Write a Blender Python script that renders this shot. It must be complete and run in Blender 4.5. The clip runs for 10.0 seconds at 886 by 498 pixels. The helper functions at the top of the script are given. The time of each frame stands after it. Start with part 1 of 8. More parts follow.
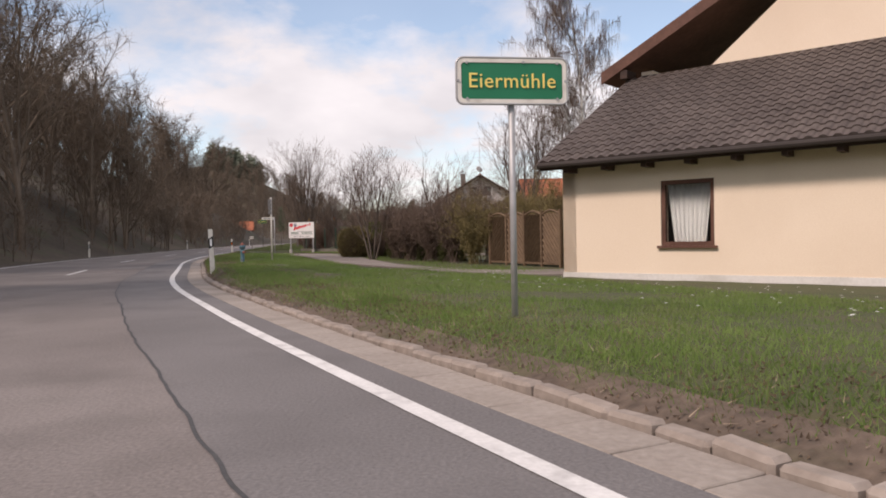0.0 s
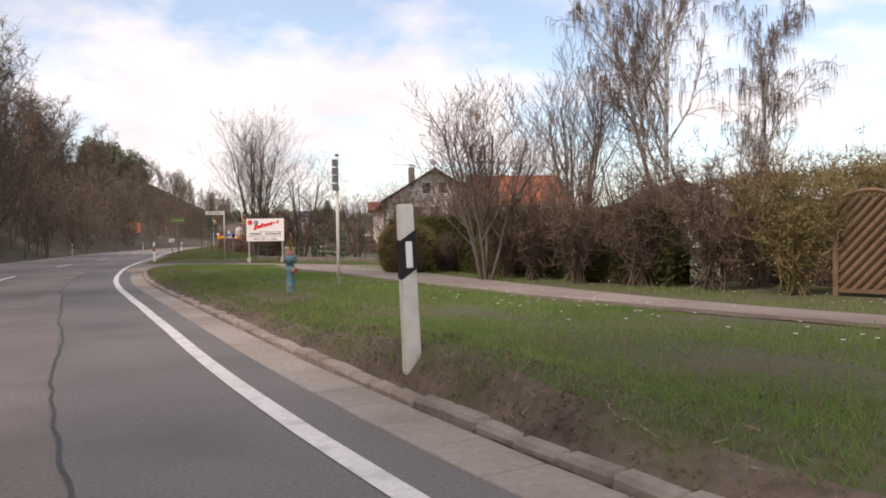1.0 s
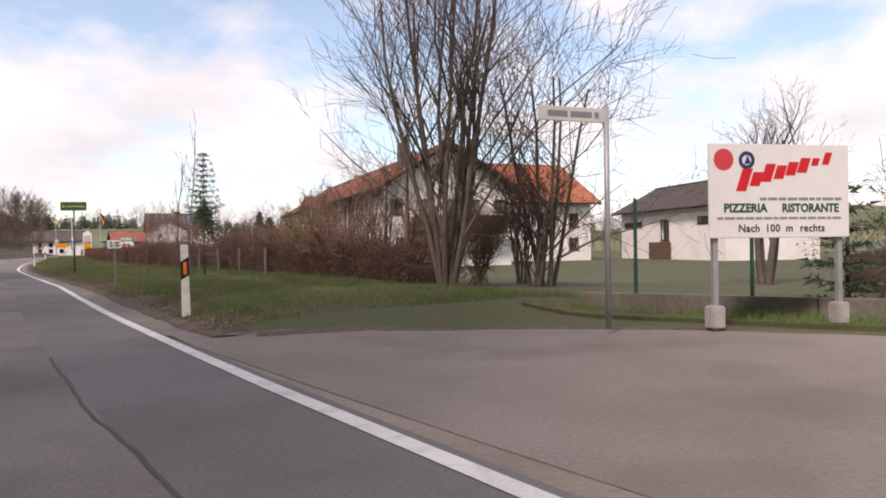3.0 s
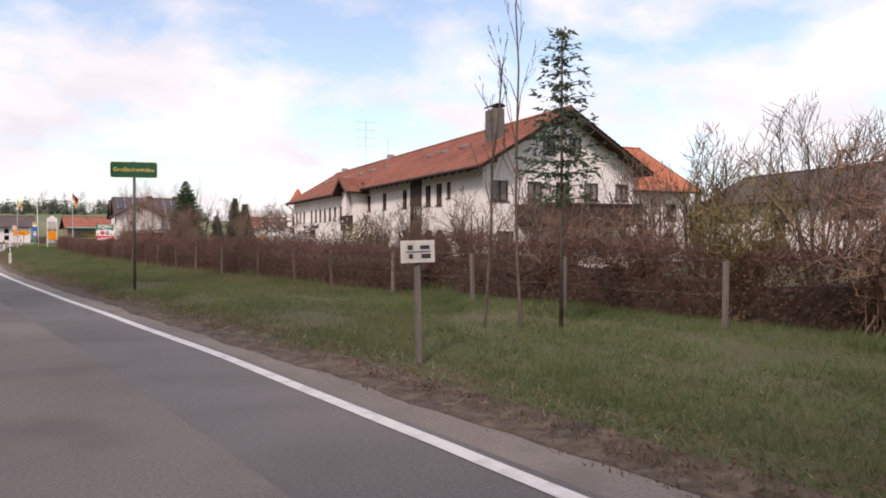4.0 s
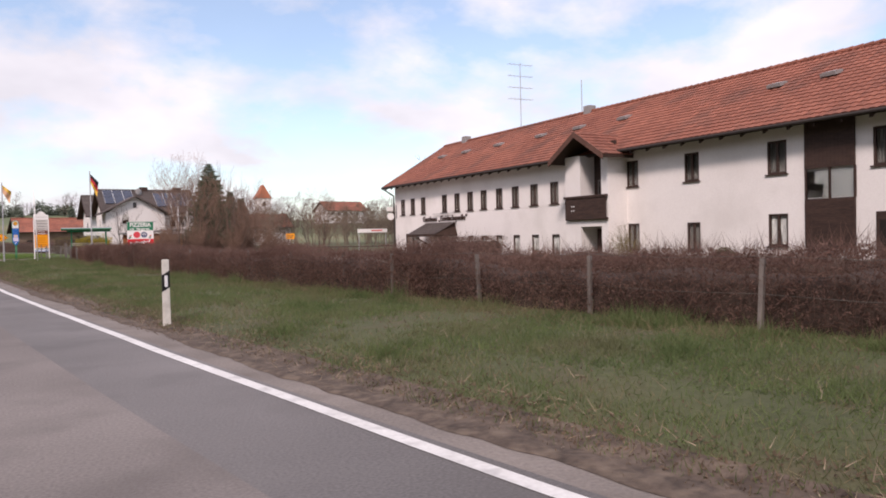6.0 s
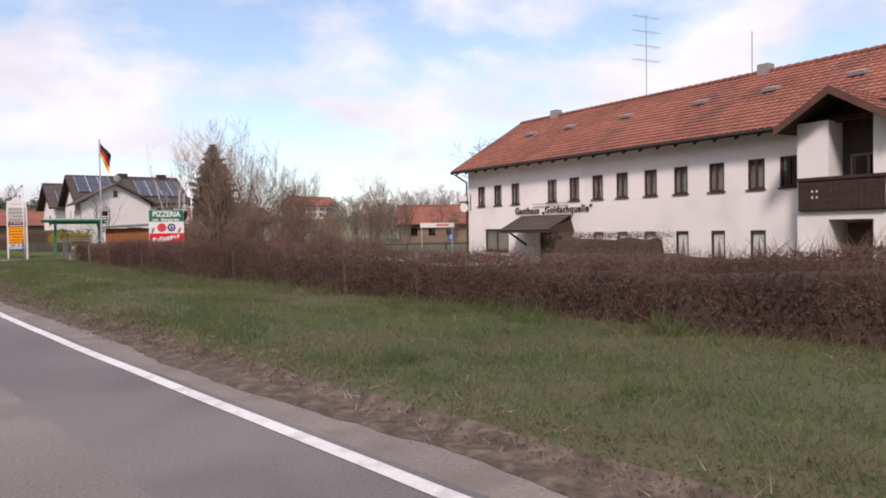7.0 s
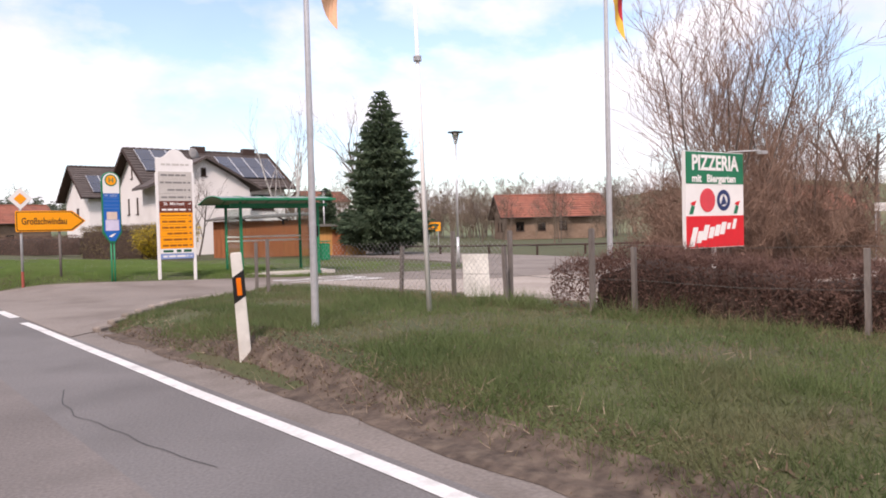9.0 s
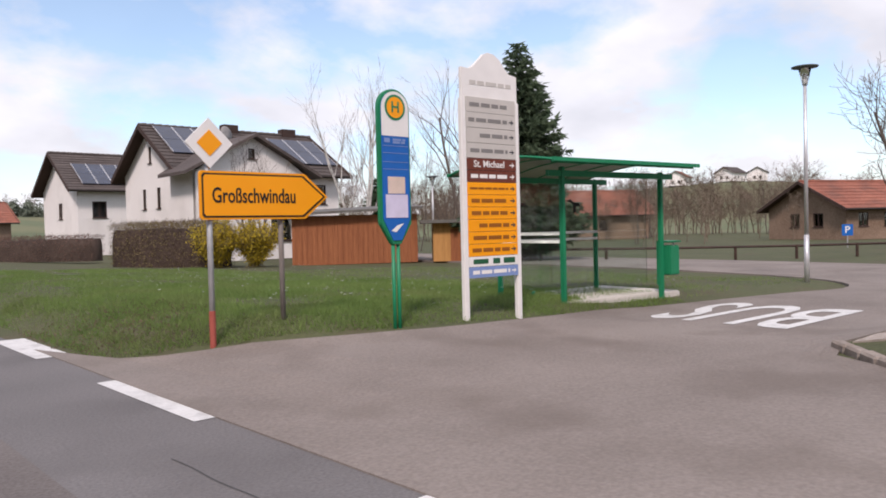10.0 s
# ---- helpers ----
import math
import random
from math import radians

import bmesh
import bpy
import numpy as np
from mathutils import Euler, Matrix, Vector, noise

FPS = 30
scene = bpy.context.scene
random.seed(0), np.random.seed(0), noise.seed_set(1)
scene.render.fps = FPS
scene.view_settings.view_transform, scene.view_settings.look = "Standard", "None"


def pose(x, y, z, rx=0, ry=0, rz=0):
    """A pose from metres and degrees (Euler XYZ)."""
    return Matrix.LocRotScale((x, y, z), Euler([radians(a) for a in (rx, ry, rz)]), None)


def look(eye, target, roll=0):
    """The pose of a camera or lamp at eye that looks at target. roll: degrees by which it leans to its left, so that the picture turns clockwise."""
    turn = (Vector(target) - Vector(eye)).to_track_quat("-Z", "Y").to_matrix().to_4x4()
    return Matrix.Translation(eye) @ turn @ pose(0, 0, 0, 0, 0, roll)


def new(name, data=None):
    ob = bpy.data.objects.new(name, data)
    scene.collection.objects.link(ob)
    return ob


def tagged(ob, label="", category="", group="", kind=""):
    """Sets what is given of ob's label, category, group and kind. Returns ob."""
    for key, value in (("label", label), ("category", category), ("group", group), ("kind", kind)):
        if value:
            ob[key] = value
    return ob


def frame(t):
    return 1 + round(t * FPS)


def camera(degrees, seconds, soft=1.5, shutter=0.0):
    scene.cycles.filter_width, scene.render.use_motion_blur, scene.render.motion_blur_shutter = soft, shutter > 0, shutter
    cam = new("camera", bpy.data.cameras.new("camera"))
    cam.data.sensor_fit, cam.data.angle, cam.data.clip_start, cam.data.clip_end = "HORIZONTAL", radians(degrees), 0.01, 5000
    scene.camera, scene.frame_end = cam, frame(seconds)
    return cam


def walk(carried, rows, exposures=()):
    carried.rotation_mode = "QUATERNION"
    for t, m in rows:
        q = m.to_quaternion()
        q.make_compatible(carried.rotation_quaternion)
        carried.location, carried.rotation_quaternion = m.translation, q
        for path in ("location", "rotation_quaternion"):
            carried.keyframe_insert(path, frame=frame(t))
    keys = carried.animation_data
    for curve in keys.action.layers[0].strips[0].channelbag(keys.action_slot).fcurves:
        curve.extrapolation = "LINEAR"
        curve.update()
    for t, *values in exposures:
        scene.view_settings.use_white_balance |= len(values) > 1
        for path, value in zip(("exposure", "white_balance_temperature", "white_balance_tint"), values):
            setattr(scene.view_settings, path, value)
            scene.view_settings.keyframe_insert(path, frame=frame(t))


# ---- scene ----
# ---- the camera's way ----
cam = camera(62.0, 10.0, soft=1.8, shutter=0.0)
PATH = [
    (0, (-0.061, -2.892, 0.931), (-0.135, -0.894, 0.896), -1.1),
    (0.5, (-3.335, 3.347, 0.948), (-3.364, 5.346, 0.909), -0.8),
    (0.7, (-4.652, 5.981, 0.958), (-4.646, 7.981, 0.92), -0.7),
    (1, (-6.672, 10.061, 0.982), (-6.442, 12.048, 0.953), -0.9),
    (1.5, (-9.488, 16.642, 0.992), (-9.063, 18.596, 0.968), -1.0),
    (2, (-12.31, 23.367, 0.947), (-11.738, 25.283, 0.926), -0.8),
    (2.5, (-14.722, 30.098, 0.916), (-14.064, 31.986, 0.901), -0.8),
    (2.7, (-15.573, 32.97, 0.86), (-14.906, 34.856, 0.859), -0.9),
    (3.8, (-20.062, 48.782, 1.239), (-19.268, 50.617, 1.21), 0.0),
    (4.2, (-21.354, 54.398, 1.221), (-20.523, 56.217, 1.194), 0.0),
    (4.5, (-22.194, 58.376, 1.214), (-21.34, 60.184, 1.188), -0.3),
    (5, (-23.906, 65.544, 1.21), (-23.017, 67.336, 1.183), -0.5),
    (5.5, (-25.504, 72.245, 1.262), (-24.592, 74.024, 1.228), -1.0),
    (7, (-28.598, 92.165, 1.323), (-27.527, 93.853, 1.274), -0.9),
    (7.5, (-29.46, 98.54, 1.301), (-28.361, 100.21, 1.248), -0.7),
    (8, (-30.333, 105.416, 1.259), (-29.222, 107.079, 1.204), -1.0),
    (8.5, (-31.074, 111.811, 1.273), (-29.951, 113.465, 1.219), -1.2),
    (9, (-31.882, 118.509, 1.321), (-30.744, 120.152, 1.264), -1.4),
    (9.5, (-32.453, 124.645, 1.342), (-31.301, 126.279, 1.288), -1.4),
    (10, (-33.002, 131.225, 1.318), (-31.757, 132.79, 1.263), -1.4),
]
walk(cam, [(t, look(eye, target, roll)) for t, eye, target, roll in PATH], exposures=[(0, 0.0, 7000, 25), (0.5, 0.05, 7100, 25), (1, 0.28, 7150, 25), (1.5, 0.35, 7120, 25), (2, 0.34, 7100, 25), (2.7, 0.18, 7000, 26), (4, 0.17, 6850, 26), (5, 0.18, 6740, 27), (5.5, 0.11, 6700, 27), (7.5, 0.06, 6600, 26), (8, 0.15, 6620, 26), (8.5, 0.2, 6650, 26), (9, 0.34, 6650, 25), (9.5, 0.17, 6550, 24), (10, 0.04, 6500, 23)])

# ---- world, sun ----
SUN_DIR = Vector((-0.56, -0.50, 0.80)).normalized()
world = bpy.data.worlds.new("world")
scene.world = world
world.use_nodes = True


def sky_nodes():
    nt = world.node_tree
    n, l = nt.nodes, nt.links
    bg = n["Background"]
    sky = n.new("ShaderNodeTexSky")
    sky.sky_type, sky.sun_disc = 'NISHITA', False
    sky.sun_elevation = math.asin(SUN_DIR.z)
    sky.sun_rotation = math.atan2(SUN_DIR.x, SUN_DIR.y)
    sky.altitude, sky.dust_density, sky.air_density = 400, 1.2, 1.0
    tc = n.new("ShaderNodeTexCoord")
    sep = n.new("ShaderNodeSeparateXYZ")
    l.new(tc.outputs["Generated"], sep.inputs[0])
    zc = n.new("ShaderNodeMath"); zc.operation = 'MAXIMUM'; zc.inputs[1].default_value = 0.0
    l.new(sep.outputs[2], zc.inputs[0])
    za = n.new("ShaderNodeMath"); za.operation = 'ADD'; za.inputs[1].default_value = 0.42
    l.new(zc.outputs[0], za.inputs[0])
    flat = n.new("ShaderNodeVectorMath"); flat.operation = 'DIVIDE'
    l.new(tc.outputs["Generated"], flat.inputs[0])
    l.new(za.outputs[0], flat.inputs[1])
    mp = n.new("ShaderNodeMapping")
    mp.inputs["Location"].default_value = (3.4, 1.3, 0.0)
    mp.inputs["Scale"].default_value = (1.25, 1.25, 1.5)
    l.new(flat.outputs[0], mp.inputs[0])
    nz = n.new("ShaderNodeTexNoise")
    nz.inputs["Scale"].default_value, nz.inputs["Detail"].default_value = 1.9, 7
    nz.inputs["Roughness"].default_value, nz.inputs["Distortion"].default_value = 0.56, 0.1
    l.new(mp.outputs[0], nz.inputs["Vector"])
    ramp = n.new("ShaderNodeValToRGB")
    ramp.color_ramp.elements[0].position, ramp.color_ramp.elements[1].position = 0.40, 0.56
    ramp.color_ramp.elements[0].color = (0.16, 0.16, 0.16, 1)
    l.new(nz.outputs["Fac"], ramp.inputs[0])
    low = n.new("ShaderNodeMapRange")
    low.inputs["From Min"].default_value, low.inputs["From Max"].default_value = 0.0, 0.22
    low.inputs["To Min"].default_value, low.inputs["To Max"].default_value = 0.45, 0.0
    l.new(zc.outputs[0], low.inputs[0])
    mx = n.new("ShaderNodeMath"); mx.operation = 'MAXIMUM'
    l.new(ramp.outputs[0], mx.inputs[0])
    l.new(low.outputs[0], mx.inputs[1])
    dim = n.new("ShaderNodeMath"); dim.operation = 'MULTIPLY'; dim.inputs[1].default_value = 0.93
    l.new(mx.outputs[0], dim.inputs[0])
    nz2 = n.new("ShaderNodeTexNoise")
    nz2.inputs["Scale"].default_value, nz2.inputs["Detail"].default_value = 2.6, 4
    l.new(mp.outputs[0], nz2.inputs["Vector"])
    tone = n.new("ShaderNodeValToRGB")
    tone.color_ramp.elements[0].position, tone.color_ramp.elements[1].position = 0.35, 0.7
    tone.color_ramp.elements[0].color = (6.3, 6.6, 6.7, 1)
    tone.color_ramp.elements[1].color = (8.4, 8.7, 8.65, 1)
    l.new(nz2.outputs["Fac"], tone.inputs[0])
    up = n.new("ShaderNodeMix"); up.data_type = 'RGBA'; up.blend_type = 'MULTIPLY'
    up.inputs["Factor"].default_value = 1.0
    up.inputs["B"].default_value = (1.50, 1.68, 1.58, 1)
    l.new(sky.outputs[0], up.inputs["A"])
    mix = n.new("ShaderNodeMix"); mix.data_type = 'RGBA'
    l.new(dim.outputs[0], mix.inputs["Factor"])
    l.new(up.outputs["Result"], mix.inputs["A"])
    l.new(tone.outputs[0], mix.inputs["B"])
    l.new(mix.outputs["Result"], bg.inputs[0])
    bg.inputs[1].default_value = 0.118


sky_nodes()
sun = new("sun", bpy.data.lights.new("sun", 'SUN'))
sun.data.energy, sun.data.angle, sun.data.color = 3.0, radians(9), (1.0, 0.93, 0.84)
sun.matrix_world = look(SUN_DIR * 50, (0, 0, 0))

# ---- materials ----


def lin(h):
    c = [int(h[i:i + 2], 16) / 255 for i in (0, 2, 4)]
    return tuple(v / 12.92 if v <= 0.04045 else ((v + 0.055) / 1.055) ** 2.4 for v in c)


def material(name, dark, light, rough=0.85, scale=8.0, big=0.6, bump=0.15, metal=0.0, spec=0.4, detail=6, spots=None, vary=0.0, stretch=(1, 1, 1)):
    """Two noises, fine and broad, blend two colours; spots: (colour, scale, amount) for stains; vary: random tone per object."""
    m = bpy.data.materials.new(name)
    m.use_nodes = True
    n, l = m.node_tree.nodes, m.node_tree.links
    b = n["Principled BSDF"]
    b.inputs["Roughness"].default_value, b.inputs["Metallic"].default_value = rough, metal
    b.inputs["Specular IOR Level"].default_value = spec
    geo = n.new("ShaderNodeNewGeometry")
    mp = n.new("ShaderNodeMapping")
    mp.inputs["Scale"].default_value = stretch
    l.new(geo.outputs["Position"], mp.inputs[0])
    fine = n.new("ShaderNodeTexNoise")
    fine.inputs["Scale"].default_value, fine.inputs["Detail"].default_value = scale, detail
    l.new(mp.outputs[0], fine.inputs["Vector"])
    broad = n.new("ShaderNodeTexNoise")
    broad.inputs["Scale"].default_value, broad.inputs["Detail"].default_value = big, 3
    l.new(mp.outputs[0], broad.inputs["Vector"])
    add = n.new("ShaderNodeMath"); add.operation = 'ADD'
    l.new(fine.outputs["Fac"], add.inputs[0])
    l.new(broad.outputs["Fac"], add.inputs[1])
    rng = n.new("ShaderNodeMapRange")
    rng.inputs["From Min"].default_value, rng.inputs["From Max"].default_value = 0.65, 1.35
    l.new(add.outputs[0], rng.inputs[0])
    mix = n.new("ShaderNodeMix"); mix.data_type = 'RGBA'
    mix.inputs["A"].default_value, mix.inputs["B"].default_value = (*dark, 1), (*light, 1)
    l.new(rng.outputs[0], mix.inputs["Factor"])
    colour = mix.outputs["Result"]
    if spots:
        sn = n.new("ShaderNodeTexNoise")
        sn.inputs["Scale"].default_value, sn.inputs["Detail"].default_value = spots[1], 5
        l.new(geo.outputs["Position"], sn.inputs["Vector"])
        sr = n.new("ShaderNodeMapRange")
        sr.inputs["From Min"].default_value, sr.inputs["From Max"].default_value = 0.5, 0.68
        sr.inputs["To Max"].default_value = spots[2]
        l.new(sn.outputs["Fac"], sr.inputs[0])
        sm = n.new("ShaderNodeMix"); sm.data_type = 'RGBA'
        l.new(sr.outputs[0], sm.inputs["Factor"])
        l.new(colour, sm.inputs["A"])
        sm.inputs["B"].default_value = (*spots[0], 1)
        colour = sm.outputs["Result"]
    if vary:
        oi = n.new("ShaderNodeObjectInfo")
        gi = n.new("ShaderNodeMath"); gi.operation = 'ADD'
        l.new(oi.outputs["Random"], gi.inputs[0])
        l.new(geo.outputs["Random Per Island"], gi.inputs[1])
        vr = n.new("ShaderNodeMapRange")
        vr.inputs["From Max"].default_value = 2.0
        vr.inputs["To Min"].default_value, vr.inputs["To Max"].default_value = 1 - vary, 1 + vary
        l.new(gi.outputs[0], vr.inputs[0])
        vm = n.new("ShaderNodeVectorMath"); vm.operation = 'SCALE'
        l.new(colour, vm.inputs[0])
        l.new(vr.outputs[0], vm.inputs["Scale"])
        colour = vm.outputs[0]
    l.new(colour, b.inputs["Base Color"])
    if bump:
        bp = n.new("ShaderNodeBump")
        bp.inputs["Strength"].default_value, bp.inputs["Distance"].default_value = bump, 0.02
        l.new(fine.outputs["Fac"], bp.inputs["Height"])
        l.new(bp.outputs[0], b.inputs["Normal"])
    return m


def leafy(m, share=0.5):
    """Lets light through thin blades and leaves."""
    n, l = m.node_tree.nodes, m.node_tree.links
    b = n["Principled BSDF"]
    tr = n.new("ShaderNodeBsdfTranslucent")
    l.new(b.inputs["Base Color"].links[0].from_socket, tr.inputs["Color"])
    mx = n.new("ShaderNodeMixShader")
    mx.inputs[0].default_value = share
    l.new(b.outputs[0], mx.inputs[1])
    l.new(tr.outputs[0], mx.inputs[2])
    l.new(mx.outputs[0], n["Material Output"].inputs["Surface"])
    return m


def plain(name, h, k=0.12, **kw):
    c = lin(h)
    return material(name, tuple(v * (1 - k) for v in c), tuple(min(1, v * (1 + k)) for v in c), **kw)


def glass(name, tint=(0.9, 0.95, 0.95)):
    m = bpy.data.materials.new(name)
    m.use_nodes = True
    b = m.node_tree.nodes["Principled BSDF"]
    b.inputs["Base Color"].default_value = (*tint, 1)
    b.inputs["Roughness"].default_value, b.inputs["IOR"].default_value = 0.03, 1.45
    b.inputs["Transmission Weight"].default_value = 1.0
    return m


ASPHALT_OLD = material("asphalt_old", (0.122, 0.106, 0.099), (0.248, 0.220, 0.206), 0.9, 42, 0.35, 0.45, spots=((0.120, 0.105, 0.098), 0.8, 0.6))
ASPHALT_NEW = material("asphalt_new", (0.108, 0.101, 0.099), (0.212, 0.198, 0.194), 0.88, 46, 0.3, 0.45, spots=((0.110, 0.102, 0.100), 0.9, 0.5))
SIDE_ASPHALT = material("side_asphalt", (0.165, 0.138, 0.121), (0.275, 0.236, 0.210), 0.92, 35, 0.5, 0.45, spots=((0.135, 0.108, 0.090), 0.8, 0.55))
DUSTY_ASPHALT = material("dusty_asphalt", (0.145, 0.124, 0.111), (0.265, 0.230, 0.206), 0.93, 36, 0.7, 0.5, spots=((0.13, 0.108, 0.092), 1.6, 0.6))
GRAVEL = material("gravel", (0.26, 0.22, 0.19), (0.47, 0.41, 0.36), 0.95, 18, 0.4, 0.6, spots=((0.22, 0.185, 0.155), 0.6, 0.5))
TAR = material("tar", (0.040, 0.040, 0.040), (0.075, 0.072, 0.072), 0.7, 20, 1, 0.3)
LINE_PAINT = material("line_paint", (0.55, 0.54, 0.52), (0.74, 0.73, 0.71), 0.7, 30, 1.2, 0.2, spots=((0.3, 0.29, 0.28), 5.0, 0.45))
GUTTER = material("gutter", (0.20, 0.165, 0.138), (0.30, 0.255, 0.218), 0.92, 22, 0.8, 0.4, spots=((0.19, 0.16, 0.135), 1.3, 0.6))
GUTTER_SLAB = material("gutter_slab", (0.235, 0.200, 0.172), (0.36, 0.315, 0.275), 0.92, 22, 0.8, 0.4, spots=((0.19, 0.16, 0.135), 1.3, 0.6), vary=0.05)
KERB_STONE = material("kerb_stone", (0.20, 0.165, 0.14), (0.34, 0.29, 0.25), 0.92, 14, 1.2, 0.5, spots=((0.15, 0.12, 0.095), 2.5, 0.5), vary=0.15)
EARTH = material("earth", (0.058, 0.043, 0.032), (0.165, 0.124, 0.095), 0.97, 14, 2.0, 0.95, spots=((0.085, 0.090, 0.038), 1.6, 0.7))
# green darkened to the blades' shaded average, shade put into the colour; brown soil patches
GRASS_SOIL = material("grass_soil", (0.052, 0.060, 0.026), (0.095, 0.102, 0.044), 0.95, 14, 0.35, 0.8, spots=((0.098, 0.074, 0.048), 1.1, 0.65))
LAWN_BLADE = material("lawn_blade", (0.128, 0.208, 0.050), (0.240, 0.335, 0.098), 0.75, 3.0, 0.4, 0.0, spots=((0.20, 0.20, 0.09), 0.8, 0.4), vary=0.25)
BLADE = material("grass_blade", (0.092, 0.136, 0.048), (0.190, 0.234, 0.092), 0.75, 3.0, 0.4, 0.0, spots=((0.215, 0.180, 0.110), 0.7, 0.55), vary=0.25)
LITTER_SOIL = material("litter_soil", (0.042, 0.030, 0.023), (0.140, 0.104, 0.080), 0.97, 16, 3.0, 0.9, spots=((0.195, 0.150, 0.112), 6.0, 0.55))
STRAW = material("dry_grass", (0.22, 0.17, 0.095), (0.36, 0.29, 0.17), 0.85, 3.0, 0.5, 0.0, vary=0.3)
PETAL = material("petal", (0.75, 0.75, 0.72), (0.85, 0.85, 0.83), 0.8, 5, 1, 0.0)
LITTER_LEAF = material("litter_leaf", (0.105, 0.075, 0.052), (0.270, 0.195, 0.135), 0.92, 3, 1, 0.0, vary=0.4)
STICK = material("stick", (0.20, 0.150, 0.105), (0.36, 0.28, 0.20), 0.9, 4, 1, 0.0, vary=0.3)
DEAD_LEAF = material("dead_leaf", (0.20, 0.135, 0.085), (0.36, 0.25, 0.16), 0.9, 3, 1, 0.0, vary=0.3)
BARK = material("bark", (0.080, 0.062, 0.050), (0.155, 0.126, 0.105), 0.95, 12, 1.5, 0.5)
TWIG = material("twig", (0.088, 0.060, 0.046), (0.165, 0.118, 0.090), 0.95, 3, 0.5, 0.0, vary=0.2)
TWIG_RUST = material("twig_rust", (0.165, 0.102, 0.074), (0.285, 0.185, 0.135), 0.95, 3, 0.5, 0.0, vary=0.25)
TWIG_OLIVE = material("twig_olive", (0.13, 0.105, 0.045), (0.24, 0.19, 0.08), 0.95, 3, 0.6, 0.0, vary=0.25)
BIRCH_BARK = material("birch_bark", (0.35, 0.33, 0.30), (0.66, 0.64, 0.60), 0.85, 4, 2, 0.2, spots=((0.06, 0.055, 0.05), 3.5, 0.9))
WOOD_LITTER = material("wood_litter", (0.045, 0.034, 0.025), (0.095, 0.073, 0.052), 0.97, 3, 0.25, 0.5, spots=((0.06, 0.075, 0.03), 0.4, 0.5))
FOREST_TWIG = material("forest_twig", (0.104, 0.077, 0.055), (0.205, 0.157, 0.116), 0.95, 1.0, 0.06, 0.0, vary=0.35)
# spruce green paled and greyed: distance haze put into the colour
HAZY_SPRUCE = material("hazy_spruce", (0.105, 0.125, 0.092), (0.190, 0.215, 0.160), 0.9, 2.0, 0.1, 0.0, vary=0.3)
SPRUCE = material("spruce", (0.050, 0.082, 0.050), (0.130, 0.178, 0.100), 0.85, 2.0, 0.5, 0.0, vary=0.35)
THUJA = material("thuja", (0.066, 0.078, 0.026), (0.145, 0.148, 0.052), 0.85, 3.0, 0.5, 0.0, vary=0.35)
HEDGE_LEAF = material("hedge_leaf", (0.122, 0.069, 0.055), (0.245, 0.146, 0.115), 0.9, 2.0, 0.6, 0.0, vary=0.3)
# near-black brown: the shade deep inside hedges and bushes, put into the colour
CORE_SHADE = material("core_shade", (0.044, 0.029, 0.023), (0.086, 0.058, 0.045), 0.95, 10, 1, 0.6)
FORSYTHIA = material("forsythia", (0.50, 0.36, 0.03), (0.72, 0.56, 0.06), 0.8, 4, 1, 0.0, vary=0.25)
# field green with the saturation lowered to stand for haze; tan patches are crops
HAZY_FIELD = material("field", (0.085, 0.105, 0.048), (0.132, 0.152, 0.074), 0.95, 0.25, 0.03, 0.0, spots=((0.22, 0.185, 0.10), 0.02, 0.6))
for m in (BLADE, LAWN_BLADE, STRAW, DEAD_LEAF, LITTER_LEAF, THUJA, HEDGE_LEAF, FORSYTHIA, SPRUCE):
    leafy(m)
WHITE_WALL = material("white_render", (0.765, 0.718, 0.684), (0.845, 0.803, 0.768), 0.92, 16, 0.3, 0.25, spots=((0.56, 0.52, 0.48), 0.45, 0.35))
CREAM_WALL = material("cream_render", (0.74, 0.605, 0.465), (0.83, 0.705, 0.565), 0.93, 60, 0.35, 0.12, spots=((0.70, 0.57, 0.44), 0.5, 0.4))
PLINTH = material("plinth", (0.60, 0.58, 0.55), (0.72, 0.70, 0.67), 0.9, 20, 0.6, 0.25, spots=((0.42, 0.40, 0.36), 1.2, 0.5))
GREY_WALL = material("grey_render", (0.50, 0.47, 0.43), (0.60, 0.57, 0.53), 0.92, 16, 0.4, 0.25)
RED_TILE = material("red_tile", (0.195, 0.066, 0.043), (0.330, 0.122, 0.078), 0.85, 5, 0.35, 0.3, spots=((0.12, 0.062, 0.048), 0.55, 0.55), vary=0.26)
BRIGHT_TILE = material("bright_tile", (0.31, 0.095, 0.046), (0.44, 0.155, 0.080), 0.85, 5, 0.3, 0.3, vary=0.12)
DARK_TILE = material("dark_tile", (0.060, 0.046, 0.041), (0.115, 0.092, 0.082), 0.75, 7, 0.5, 0.3, vary=0.2)
ROOF_UNDER = plain("roof_lining", "3a2a22", rough=0.9, bump=0.2)
BROWN_WOOD = material("brown_wood", (0.030, 0.016, 0.012), (0.068, 0.037, 0.027), 0.7, 6, 1.5, 0.25, stretch=(1, 1, 6))
BARGE_WOOD = material("barge_wood", (0.085, 0.038, 0.026), (0.15, 0.072, 0.050), 0.7, 8, 1.5, 0.25)
SHED_WOOD = material("shed_wood", (0.22, 0.070, 0.026), (0.36, 0.130, 0.050), 0.75, 5, 1.0, 0.3, stretch=(8, 8, 0.6))
HUT_WOOD = material("hut_wood", (0.40, 0.19, 0.055), (0.56, 0.29, 0.095), 0.75, 5, 1.0, 0.3, stretch=(8, 8, 0.6))
